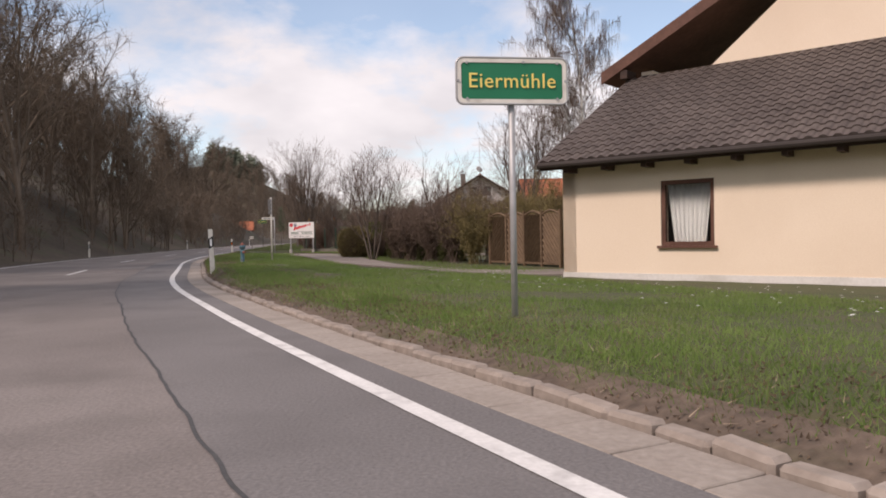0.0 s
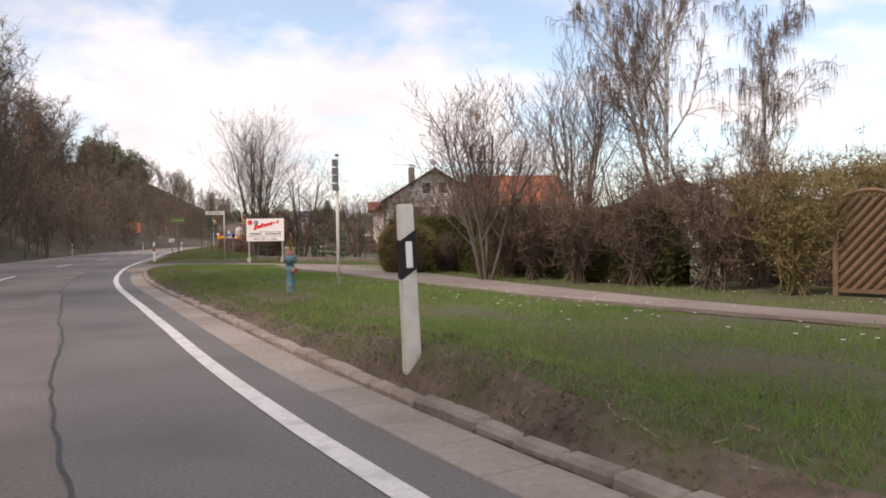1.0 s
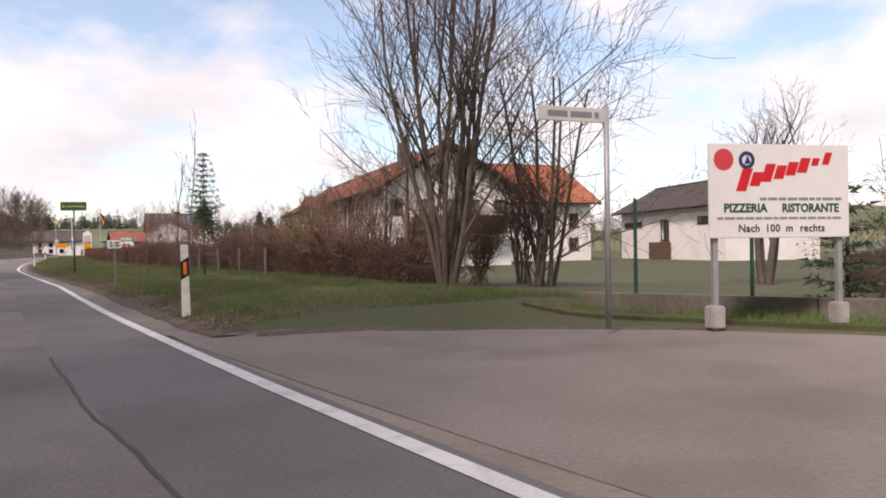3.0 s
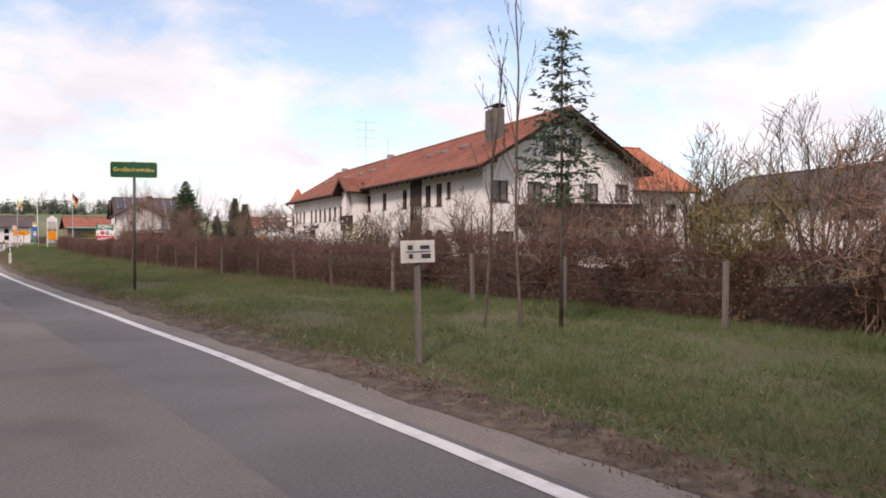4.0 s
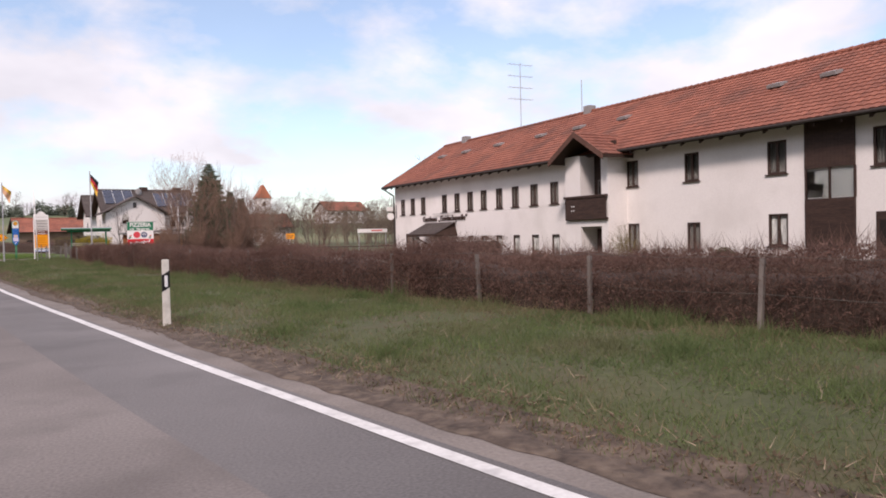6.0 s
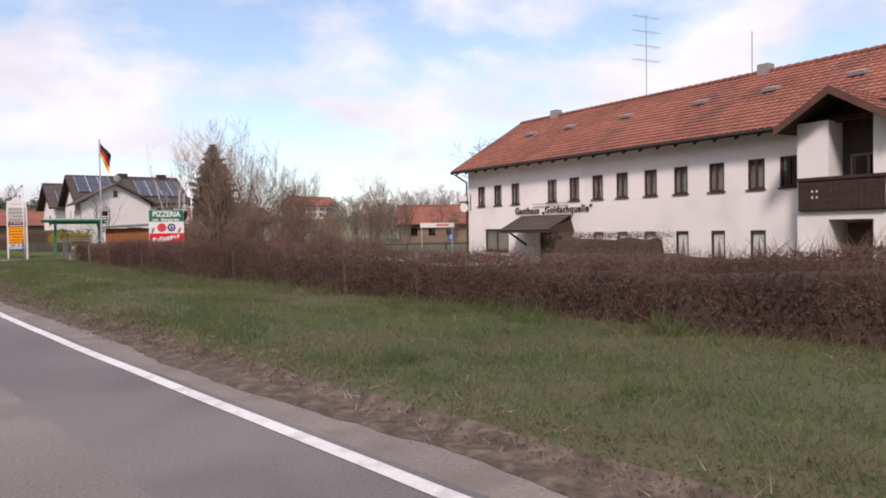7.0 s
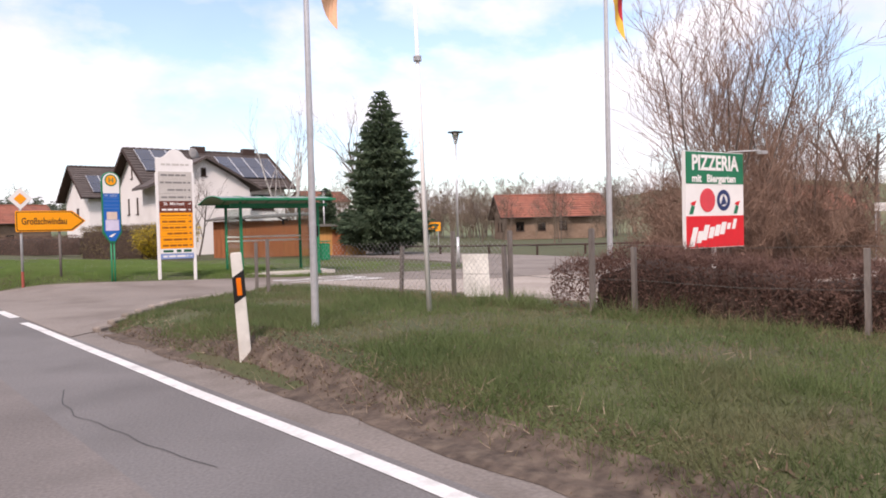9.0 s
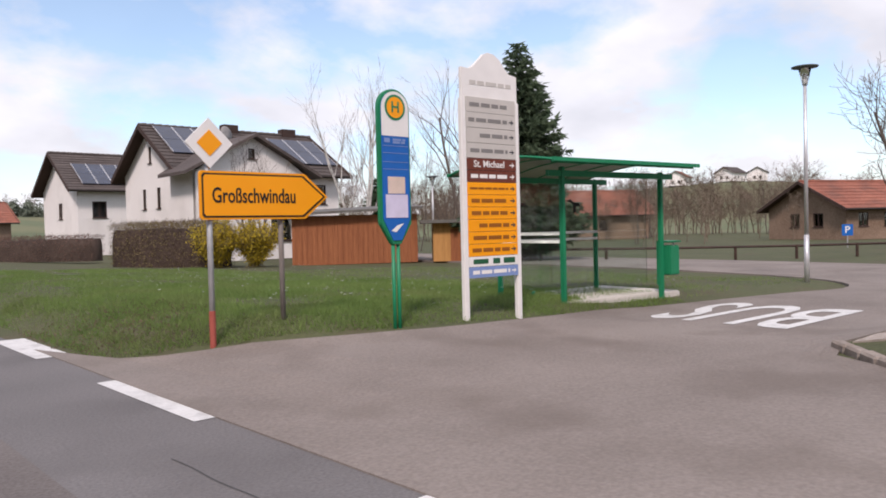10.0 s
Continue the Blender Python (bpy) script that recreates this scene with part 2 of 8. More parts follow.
LATTICE_WOOD = material("lattice_wood", (0.105, 0.068, 0.042), (0.195, 0.130, 0.080), 0.85, 10, 1.2, 0.3, vary=0.15)
GREY_WOOD = material("grey_wood", (0.13, 0.11, 0.098), (0.24, 0.21, 0.19), 0.9, 12, 1.5, 0.4, stretch=(6, 6, 0.8))
CONCRETE = material("concrete", (0.36, 0.33, 0.30), (0.50, 0.465, 0.43), 0.92, 14, 0.8, 0.35, spots=((0.24, 0.21, 0.18), 1.5, 0.5))
SLAB = material("slab_concrete", (0.52, 0.48, 0.43), (0.64, 0.60, 0.55), 0.92, 18, 0.8, 0.3)
CHIMNEY = material("chimney_sheet", (0.085, 0.080, 0.070), (0.160, 0.150, 0.134), 0.6, 5, 0.8, 0.15, spots=((0.10, 0.075, 0.06), 2.0, 0.5), stretch=(3, 3, 0.5))
GALV = material("galvanised", (0.34, 0.34, 0.34), (0.48, 0.48, 0.48), 0.5, 8, 1.0, 0.05, metal=0.35)
ALU = material("brushed_metal", (0.52, 0.52, 0.53), (0.68, 0.68, 0.69), 0.4, 20, 1.0, 0.03, metal=0.5)
SIGN_GREEN = plain("sign_green", "0c7350", 0.08, rough=0.45, scale=3, bump=0.02)
SIGN_DULLGREEN = plain("sign_dull_green", "2a6144", 0.1, rough=0.5, scale=3, bump=0.02)
SIGN_YELLOW = plain("sign_yellow", "ffa200", 0.05, rough=0.45, scale=3, bump=0.02)
LETTER_YELLOW = plain("letter_yellow", "f2d878", 0.05, rough=0.5, bump=0.0)
WHITE_PAINT = plain("white_paint", "e9e6e2", 0.05, rough=0.5, scale=6, bump=0.03)
WHITE_WORN = plain("white_worn", "dcd8cf", 0.12, rough=0.6, scale=8, bump=0.05, spots=((0.32, 0.29, 0.24), 6.0, 0.35))
BLACK_PAINT = plain("black_paint", "1c1b1b", 0.1, rough=0.5, bump=0.02)
REFLECT_ORANGE = plain("reflector_orange", "f07a10", 0.08, rough=0.25, bump=0.05)
REFLECT_WHITE = plain("reflector_white", "f2f2f2", 0.05, rough=0.25, bump=0.05)
RED_PAINT = plain("red_paint", "d8232c", 0.06, rough=0.5, bump=0.0)
PINK_PAINT = plain("faded_red_paint", "d9464e", 0.06, rough=0.5, bump=0.0)
NAVY_PAINT = plain("navy_paint", "2a3a66", 0.06, rough=0.5, bump=0.0)
GREEN_INK = plain("green_ink", "1e5a3c", 0.06, rough=0.5, bump=0.0)
GREY_INK = plain("grey_ink", "8b8f90", 0.06, rough=0.6, bump=0.0)
ROW_GREY = plain("row_grey", "827f7c", 0.06, rough=0.6, bump=0.0)
ROW_OCHRE = plain("row_ochre", "94560e", 0.06, rough=0.6, bump=0.0)
DARK_INK = plain("dark_ink", "3a3d42", 0.06, rough=0.6, bump=0.0)
BROWN_SIGN = plain("sign_brown", "6b3526", 0.06, rough=0.5, bump=0.0)
GREY_SIGN = plain("sign_grey", "c4bfb8", 0.05, rough=0.5, bump=0.0)
BLUE_SIGN = plain("sign_blue", "1463b4", 0.06, rough=0.4, bump=0.0)
PALE_BLUE = plain("pale_blue", "7d94c4", 0.06, rough=0.5, bump=0.0)
SHELTER_GREEN = plain("shelter_green", "0f7d55", 0.1, rough=0.45, scale=5, bump=0.03)
MESH_GREEN = plain("fence_green", "244f40", 0.1, rough=0.5, bump=0.02)
ROOF_PANEL = material("shelter_roof", (0.17, 0.19, 0.15), (0.30, 0.31, 0.24), 0.3, 3, 0.8, 0.02)
for node in ROOF_PANEL.node_tree.nodes:
    if node.type == 'BSDF_PRINCIPLED':
        node.inputs["Transmission Weight"].default_value = 0.3
HYDRANT_BLUE = material("hydrant_blue", (0.07, 0.17, 0.22), (0.15, 0.27, 0.31), 0.65, 14, 5, 0.25, spots=((0.12, 0.068, 0.045), 7.0, 0.95))
HYDRANT_RED = material("hydrant_red", (0.26, 0.085, 0.065), (0.40, 0.15, 0.12), 0.65, 14, 5, 0.25, spots=((0.14, 0.08, 0.055), 9.0, 0.9))
SOLAR = material("solar_cell", (0.020, 0.026, 0.048), (0.040, 0.052, 0.090), 0.18, 3, 0.5, 0.0, spec=0.6)
# dark grey for the dim room and faint reflection seen in the inn's panes
WINDOW_GLOOM = plain("window_gloom", "6a6662", 0.2, rough=0.9, scale=10, bump=0.1, stretch=(12, 12, 1))
CURTAIN = plain("curtain", "aaa8a5", 0.1, rough=0.9, scale=10, bump=0.1, stretch=(12, 12, 1))
# near-black: the shade of unlit rooms put into the colour
ROOM_SHADE = plain("room_shade", "221d1a", 0.15, rough=0.95, bump=0.0)
GLASS = glass("window_glass")
SHELTER_GLASS = glass("shelter_glass", (0.88, 0.95, 0.93))
FLAG_BLACK, FLAG_RED, FLAG_GOLD = plain("flag_black", "2a2528", rough=0.9), plain("flag_red", "c0353c", rough=0.9), plain("flag_gold", "e3b54a", rough=0.9)
FLAG_PALE = plain("flag_pale", "dcae8a", 0.15, rough=0.9)
PLASTIC_GREY = plain("plastic_grey", "8f8b88", rough=0.6)
POST_RED = plain("post_red", "a8564a", 0.15, rough=0.6, scale=10)

# ---- mesh building ----


class Build:
    """Collects vertices and faces, and hands them over as one mesh object."""

    def __init__(self):
        self.v, self.f = [], []

    def face(self, *pts):
        k = len(self.v)
        self.v.extend(tuple(p) for p in pts)
        self.f.append(tuple(range(k, k + len(pts))))
        return self

    def box(self, c, size, m=None):
        k = len(self.v)
        hx, hy, hz = size[0] / 2, size[1] / 2, size[2] / 2
        for sx, sy, sz in ((-1, -1, -1), (1, -1, -1), (1, 1, -1), (-1, 1, -1), (-1, -1, 1), (1, -1, 1), (1, 1, 1), (-1, 1, 1)):
            p = Vector((sx * hx, sy * hy, sz * hz))
            if m is not None:
                p = m @ p
            self.v.append((c[0] + p.x, c[1] + p.y, c[2] + p.z))
        self.f += [tuple(k + i for i in q) for q in ((0, 3, 2, 1), (4, 5, 6, 7), (0, 1, 5, 4), (1, 2, 6, 5), (2, 3, 7, 6), (3, 0, 4, 7))]
        return self

    def span(self, a, b):
        return self.box([(a[i] + b[i]) / 2 for i in range(3)], [abs(b[i] - a[i]) for i in range(3)])

    def tube(self, a, b, ra, rb=None, n=8, cap=True):
        rb = ra if rb is None else rb
        a, b = Vector(a), Vector(b)
        d = (b - a).normalized()
        x = d.cross(Vector((0.0, 0.0, 1.0)) if abs(d.z) < 0.9 else Vector((1.0, 0.0, 0.0))).normalized()
        y = d.cross(x)
        k = len(self.v)
        for p, r in ((a, ra), (b, rb)):
            for i in range(n):
                t = 2 * math.pi * i / n
                self.v.append(tuple(p + (x * math.cos(t) + y * math.sin(t)) * r))
        for i in range(n):
            j = (i + 1) % n
            self.f.append((k + i, k + n + i, k + n + j, k + j))
        if cap:
            self.f.append(tuple(k + i for i in range(n)))
            self.f.append(tuple(k + n + n - 1 - i for i in range(n)))
        return self

    def lathe(self, profile, n=14, c=(0, 0, 0)):
        k = len(self.v)
        for r, z in profile:
            for i in range(n):
                t = 2 * math.pi * i / n
                self.v.append((c[0] + r * math.cos(t), c[1] + r * math.sin(t), c[2] + z))
        for a in range(len(profile) - 1):
            for i in range(n):
                j = (i + 1) % n
                self.f.append((k + a * n + i, k + a * n + j, k + (a + 1) * n + j, k + (a + 1) * n + i))
        self.f.append(tuple(k + n - 1 - i for i in range(n)))
        self.f.append(tuple(k + (len(profile) - 1) * n + i for i in range(n)))
        return self

    def prism(self, pts, depth, place):
        """A flat outline (x, z) drawn out by depth in y; place maps (x, y, z) to the mesh."""
        k, n = len(self.v), len(pts)
        for y in (0.0, depth):
            self.v.extend(tuple(place(x, y, z)) for x, z in pts)
        self.f.append(tuple(k + i for i in range(n)))
        self.f.append(tuple(k + n + n - 1 - i for i in range(n)))
        for i in range(n):
            j = (i + 1) % n
            self.f.append((k + i, k + n + i, k + n + j, k + j))
        return self

    def mesh(self, name):
        me = bpy.data.meshes.new(name)
        me.from_pydata(self.v, [], self.f)
        me.update()
        return me


def same_place(x, y, z):
    return x, y, z


def part(name, b, mat, parent=None, label="", smooth=False, bevel=0.0, kind=""):
    me = b.mesh(name) if isinstance(b, Build) else b
    if not me.materials:
        me.materials.append(mat)
    if bevel:
        bm = bmesh.new()
        bm.from_mesh(me)
        bmesh.ops.recalc_face_normals(bm, faces=bm.faces)
        bmesh.ops.bevel(bm, geom=list(bm.edges), offset=bevel, segments=2, affect='EDGES', clamp_overlap=True)
        bm.to_mesh(me)
        bm.free()
    if smooth:
        me.polygons.foreach_set("use_smooth", [True] * len(me.polygons))
    ob = new(name, me)
    ob.parent = parent
    return tagged(ob, label=label, kind=kind)


def thing(name, m, label, category, group=""):
    ob = new(name)
    ob.empty_display_size = 0.2
    ob.matrix_world = m
    return tagged(ob, label, category, group)


def lettering(name, text, size, mat, parent, at, spread=1.0, depth=0.004, align='CENTER', turn=None, wide=1.0, bold=0.012):
    """Words in the built-in font, standing in the x-z plane and facing -y."""
    cu = bpy.data.curves.new(name, 'FONT')
    cu.body, cu.size, cu.extrude, cu.align_x, cu.align_y = text, size, depth, align, 'CENTER'
    cu.space_character, cu.resolution_u, cu.offset = spread, 3, size * bold
    tmp = new(name, cu)
    bpy.context.view_layer.update()
    me = bpy.data.meshes.new_from_object(tmp.evaluated_get(bpy.context.evaluated_depsgraph_get()))
    bpy.data.objects.remove(tmp)
    me.transform((turn or pose(0, 0, 0, 90, 0, 0)) @ Matrix.Diagonal((wide, 1, 1, 1)))
    me.transform(Matrix.Translation(at))
    me.materials.clear()
    me.materials.append(mat)
    return part(name, me, mat, parent)


# ---- the line of the road ----
EDGE_LINE = [(22, -38), (12.2, -20.6), (3.8, -6.2), (0.05, 0.3), (-3.4, 6.6), (-6.75, 13.4), (-9.75, 21.2), (-12.72, 29.4), (-15.32, 38.6),
             (-17.6, 48.6), (-19.75, 59.6), (-22.2, 70.6), (-24.42, 81.3), (-26.15, 92), (-27.75, 103), (-29.05, 113.5), (-30.1, 124.5),
             (-31.0, 134.5), (-31.9, 146), (-32.7, 160), (-33.6, 190), (-34, 225), (-34, 320), (-34, 420)]


def smooth_line(pts, step=0.5):
    p = np.array(pts, float)
    p = np.vstack([2 * p[0] - p[1], p, 2 * p[-1] - p[-2]])
    out = []
    for i in range(1, len(p) - 2):
        n = max(2, int(np.linalg.norm(p[i + 1] - p[i]) / step))
        a, b, c, d = p[i - 1:i + 3]
        for k in range(n):
            t = k / n
            out.append(0.5 * (2 * b + (c - a) * t + (2 * a - 5 * b + 4 * c - d) * t * t + (3 * b - a - 3 * c + d) * t ** 3))
    out.append(p[-2])
    return np.array(out)


ROAD = smooth_line(EDGE_LINE)
ROAD_S = np.r_[0, np.cumsum(np.linalg.norm(np.diff(ROAD, axis=0), axis=1))]
ROAD_T = np.gradient(ROAD, axis=0)
ROAD_T /= np.linalg.norm(ROAD_T, axis=1)[:, None]


def on_road(s, d):
    """World x, y of a place s metres along the edge line and d metres to its right."""
    s = np.asarray(s, float)
    x, y = np.interp(s, ROAD_S, ROAD[:, 0]), np.interp(s, ROAD_S, ROAD[:, 1])
    tx, ty = np.interp(s, ROAD_S, ROAD_T[:, 0]), np.interp(s, ROAD_S, ROAD_T[:, 1])
    return x + ty * d, y - tx * d


def along(x, y):
    i = int(np.argmin((ROAD[:, 0] - x) ** 2 + (ROAD[:, 1] - y) ** 2))
    v = np.array([x, y]) - ROAD[i]
    return ROAD_S[i] + v @ ROAD_T[i], v[0] * ROAD_T[i][1] - v[1] * ROAD_T[i][0]


def ease(a, b, x):
    t = np.clip((np.asarray(x, float) - a) / (b - a), 0, 1)
    return t * t * (3 - 2 * t)


def level(s, d):
    """Height of the ground."""
    s, d = np.asarray(s, float), np.asarray(d, float)
    curve = np.interp(d, [0.1, 0.72, 0.88, 1.2, 2, 3, 4.5, 7, 12, 60], [-.04, -.04, .05, .14, .20, .19, .13, .04, -.02, 0])
    verge = np.interp(d, [0.1, 0.6, 1.0, 2, 5, 9, 20, 60], [-.04, -.03, .06, .17, .2, .05, -.42, -.4])
    mouth = np.interp(d, [0, 5, 20, 60], [-.04, -.04, -.12, -.3])
    island = np.interp(d, [0.1, 0.5, 1.1, 2, 5, 9, 14, 25, 60], [-.04, .02, .17, .22, .2, .12, 0, -.15, -.3])
    w1, w2 = ease(82.2, 83.8, s), ease(91.6, 93.4, s)
    edge = 178 + np.clip(d, 0, 6) * 0.75
    w3 = ease(edge - 0.8, edge + 0.8, s)
    bank = np.interp(d, [0, 0.7, 1.4, 2.7, 5.1, 7.7, 11.3, 14], [189.4, 187.6, 186.7, 186.1, 186.1, 186.1, 185.4, 184.9])
    w4 = ease(bank - 0.5, bank + 0.9, s)
    flat1 = np.interp(d, [0, 4, 10, 60], [-.04, -.02, .0, 0])
    right = curve * (1 - w1) + w1 * (1 - w2) * flat1 + w2 * (1 - w3) * verge + w3 * (1 - w4) * mouth + w3 * w4 * island
    swell = np.interp(d, [0.62, 1.1, 1.8, 3.2, 4.7, 8], [0, .1, .17, .14, .1, 0])
    right = right + swell * (0.75 * ease(140, 165, s) * (1 - ease(175.5, 180.5, s)) + ease(182.4, 186.2, s))
    right = right + 0.2 * np.exp(-((s - 173.6) / 1.6) ** 2 - ((d - 0.95) / 0.5) ** 2) * ease(0.5, 0.85, d) + 0.16 * np.exp(-((s - 60.1) / 1.6) ** 2 - ((d - 1.1) / 0.5) ** 2) * ease(0.84, 1.0, d)
    e = -d
    hill = np.interp(e, [6.9, 8, 9.5, 12, 20, 60, 130], [-.04, .03, -.1, 1.0, 6.0, 22, 30])
    field = np.interp(e, [6.9, 8, 10, 14, 60, 200, 320], [-.04, .03, -.1, .2, .8, 6, 16])
    hw = 1 - ease(205, 330, s)
    left = hill * hw + field * (1 - hw)
    shelf = ease(200, 222, s) * (1 - ease(264, 290, s)) * (1 - ease(42, 58, e)) * ease(7.5, 9, e)
    left = left * (1 - shelf) + 0.8 * shelf
    return np.where(d > 0, right, np.where(d > -6.9, -0.05, left))


def height_at(x, y):
    s, d = along(x, y)
    return float(level(s, d))


def sheet(name, s_values, d_values, mat, z=None, lift=0.0, label="", kind="structure", rough=0.0):
    S, D = np.meshgrid(s_values, d_values, indexing='ij')
    X, Y = on_road(S, D)
    Z = (level(S, D) if z is None else np.full(S.shape, z)) + lift
    if rough:
        Z = Z + rough * np.random.RandomState(4).randn(*Z.shape) * (np.abs(D) > 0.9)
    a, b = S.shape
    k = np.arange(a * b).reshape(a, b)
    f = np.stack([k[:-1, :-1], k[1:, :-1], k[1:, 1:], k[:-1, 1:]], -1).reshape(-1, 4)
    bd = Build()
    bd.v, bd.f = np.stack([X, Y, Z], -1).reshape(-1, 3).tolist(), f[:, ::-1].tolist()
    return part(name, bd, mat, None, label, smooth=True, kind=kind)


def strip(name, left, right, mat, lift=0.02, n=60, m=10, label=""):
    """A paved surface between two lines of (s, d), laid on the ground."""
    L, R = smooth_line(left, 0.3), smooth_line(right, 0.3)

    def even(p):
        q = np.r_[0, np.cumsum(np.linalg.norm(np.diff(p, axis=0), axis=1))]
        t = np.linspace(0, q[-1], n)
        return np.stack([np.interp(t, q, p[:, 0]), np.interp(t, q, p[:, 1])], -1)
    L, R = even(L), even(R)
    w = np.linspace(0, 1, m)[None, :, None]
    G = L[:, None] * (1 - w) + R[:, None] * w
    X, Y = on_road(G[..., 0], G[..., 1])
    Z = np.maximum(level(G[..., 0], G[..., 1]), -0.02) + lift
    k = np.arange(n * m).reshape(n, m)
    f = np.stack([k[:-1, :-1], k[1:, :-1], k[1:, 1:], k[:-1, 1:]], -1).reshape(-1, 4)
    V = np.stack([X, Y, Z], -1)
    rim = np.concatenate([k[:, 0], k[-1, 1:], k[-2::-1, -1], k[0, -2:0:-1]])
    low = V.reshape(-1, 3)[rim] - np.array([0, 0, 0.2])
    j = np.arange(len(rim))
    j2 = (j + 1) % len(rim)
    skirt = np.stack([rim[j], rim[j2], n * m + j2, n * m + j], -1)
    bd = Build()
    bd.v, bd.f = np.concatenate([V.reshape(-1, 3), low]).tolist(), np.concatenate([f, skirt]).tolist()
    return part(name, bd, mat, None, label, kind="structure")


# ---- ground and roads ----
S_NEAR = np.r_[np.arange(0, 38, 2.0), np.arange(38, 206, 0.5), np.arange(206, 420, 3.0)]
D_RIGHT = np.r_[np.arange(0.1, 0.7, 0.2), 0.72, 0.88, np.arange(1.0, 8, 0.3), np.arange(8, 24, 0.9), np.arange(24, 100, 6)]
D_LEFT = -np.r_[np.arange(6.9, 14, 0.6), np.arange(14, 60, 3), np.arange(60, 140, 10)]
sheet("ground", S_NEAR, D_RIGHT, GRASS_SOIL, label="rough spring grass and bare soil beside the road", rough=0.006)
sheet("ground", S_NEAR, D_LEFT[::-1], WOOD_LITTER, label="leaf-covered slope under the bare woods")
sheet("road", np.arange(0, 420, 1.0), [-6.9, -5, -3, -1.1], ASPHALT_OLD, z=0.0, label="worn brownish asphalt of a country road")
sheet("road", np.arange(0, 420, 1.0), [-1.1, -0.5, 0.14], ASPHALT_NEW, z=0.0, label="smoother grey asphalt strip of a country road")
bd = Build()
bd.box((0, 150, -0.9), (5200, 5200, 0.2))
part("ground", bd, HAZY_FIELD, None, "green fields reaching to the horizon", kind="structure")


def ribbon(name, s0, s1, d0, d1, mat, z, label, step=0.5, wobble=0.0):
    s = np.arange(s0, s1 + 1e-6, step)
    w = np.array([wobble * (noise.noise(Vector((v * 0.35, 3.1, 0))) + 0.22 * noise.noise(Vector((v * 2.6, 7.7, 0)))) for v in s]) if wobble else 0
    bd = Build()
    for d in (d0, d1):
        x, y = on_road(s, d + w)
        bd.v += [(a, b, z) for a, b in zip(x, y)]
    n = len(s)
    bd.f = [(i, n + i, n + i + 1, i + 1) for i in range(n - 1)]
    return part(name, bd, mat, None, label, kind="structure")


ribbon("road_marking", 0, 180.4, -0.055, 0.068, LINE_PAINT, 0.005, "worn white edge line on the asphalt", wobble=0.02)
ribbon("road_marking", 0, 400, -6.75, -6.6, LINE_PAINT, 0.005, "white edge line on the far side of the road")
ribbon("road_marking", 194, 400, -0.07, 0.085, LINE_PAINT, 0.005, "white edge line past the junction")
for s0, s1 in ((180.95, 182.75), (184.72, 186.72), (188.65, 190.8)):
    ribbon("road_marking", s0, s1, -0.03, 0.33, LINE_PAINT, 0.005, "broad white dash across the side-road mouth")
for k in range(-2, 12):
    ribbon("road_marking", 65.1 + k * 13.0, 69.1 + k * 13.0, -3.05, -2.93, LINE_PAINT, 0.005, "white centre dash on the road")
ribbon("road_seam", 30, 92, -1.103, -1.081, TAR, 0.004, "dark tar seam along the lane", step=0.15, wobble=0.13)
sheet("road", np.arange(0, 83.2, 0.5), [0.14, 0.24, 0.36], ASPHALT_NEW, z=-0.001, label="narrow asphalt strip outside the white line")
gutter = sheet("gutter", np.arange(20, 83.2, 0.5), [0.36, 0.5, 0.72], GUTTER, z=-0.010, label="worn pale concrete gutter between line and kerb")
for k, (s0, s1, d) in enumerate(((150, 158, -1.9), (167, 176, -2.3), (171, 174, -0.75), (181, 184, -0.5))):
    ribbon("road_crack", s0, s1, d, d + 0.008, TAR, 0.004, "fine dark crack in the worn asphalt", step=0.12, wobble=0.22 + 0.06 * (k % 3))
sheet("gutter", np.arange(83, 92.5, 0.5), [0.14, 0.4, 0.6], GUTTER, z=-0.006, label="worn gutter strip across the side road")
sheet("road", np.arange(92, 183, 1.0), [0.14, 0.35, 0.70], DUSTY_ASPHALT, z=-0.002, label="worn asphalt edge outside the white line")


def ragged(name, s0, s1, d_in, amp, d_out, mat, floor, label, seed, step=0.12):
    """A crumbling band of soil whose road side wanders in and out over the paving."""
    s = np.arange(s0, s1, step)
    w = np.array([noise.noise(Vector((v * 0.22, seed, 0))) + 0.6 * noise.noise(Vector((v * 0.9, seed, 4))) + 0.35 * noise.noise(Vector((v * 3.1, seed, 9))) for v in s])
    cols = []
    for k, q in enumerate((0.0, 0.12, 0.3, 0.5, 0.75, 1.0)):
        d = (d_in + amp * w) * (1 - q) + d_out * q
        x, y = on_road(s, d)
        lump = np.array([0.016 * noise.noise(Vector((v * 2.7, u * 6, seed))) for v, u in zip(s, d)])
        z = np.maximum(level(s, d), floor) + (0.004 if k == 0 else 0.016 + lump)
        cols.append(np.stack([x, y, z], -1))
    G = np.stack(cols, 1)
    i = np.arange(len(s) * 6).reshape(len(s), 6)
    f = np.stack([i[:-1, :-1], i[1:, :-1], i[1:, 1:], i[:-1, 1:]], -1).reshape(-1, 4)[:, ::-1]
    bd = Build()
    bd.v, bd.f = G.reshape(-1, 3).tolist(), f.tolist()
    return part(name, bd, mat, None, label, smooth=True, kind="structure")


ragged("shoulder", 92.5, 177.5, 0.43, 0.14, 0.92, LITTER_SOIL, -0.002, "crumbling earth shoulder strewn with litter", 2.3)
ragged("soil_edge", 20, 82.4, 0.74, 0.05, 1.1, EARTH, -0.004, "bare brown soil spilling over the kerb", 5.1)
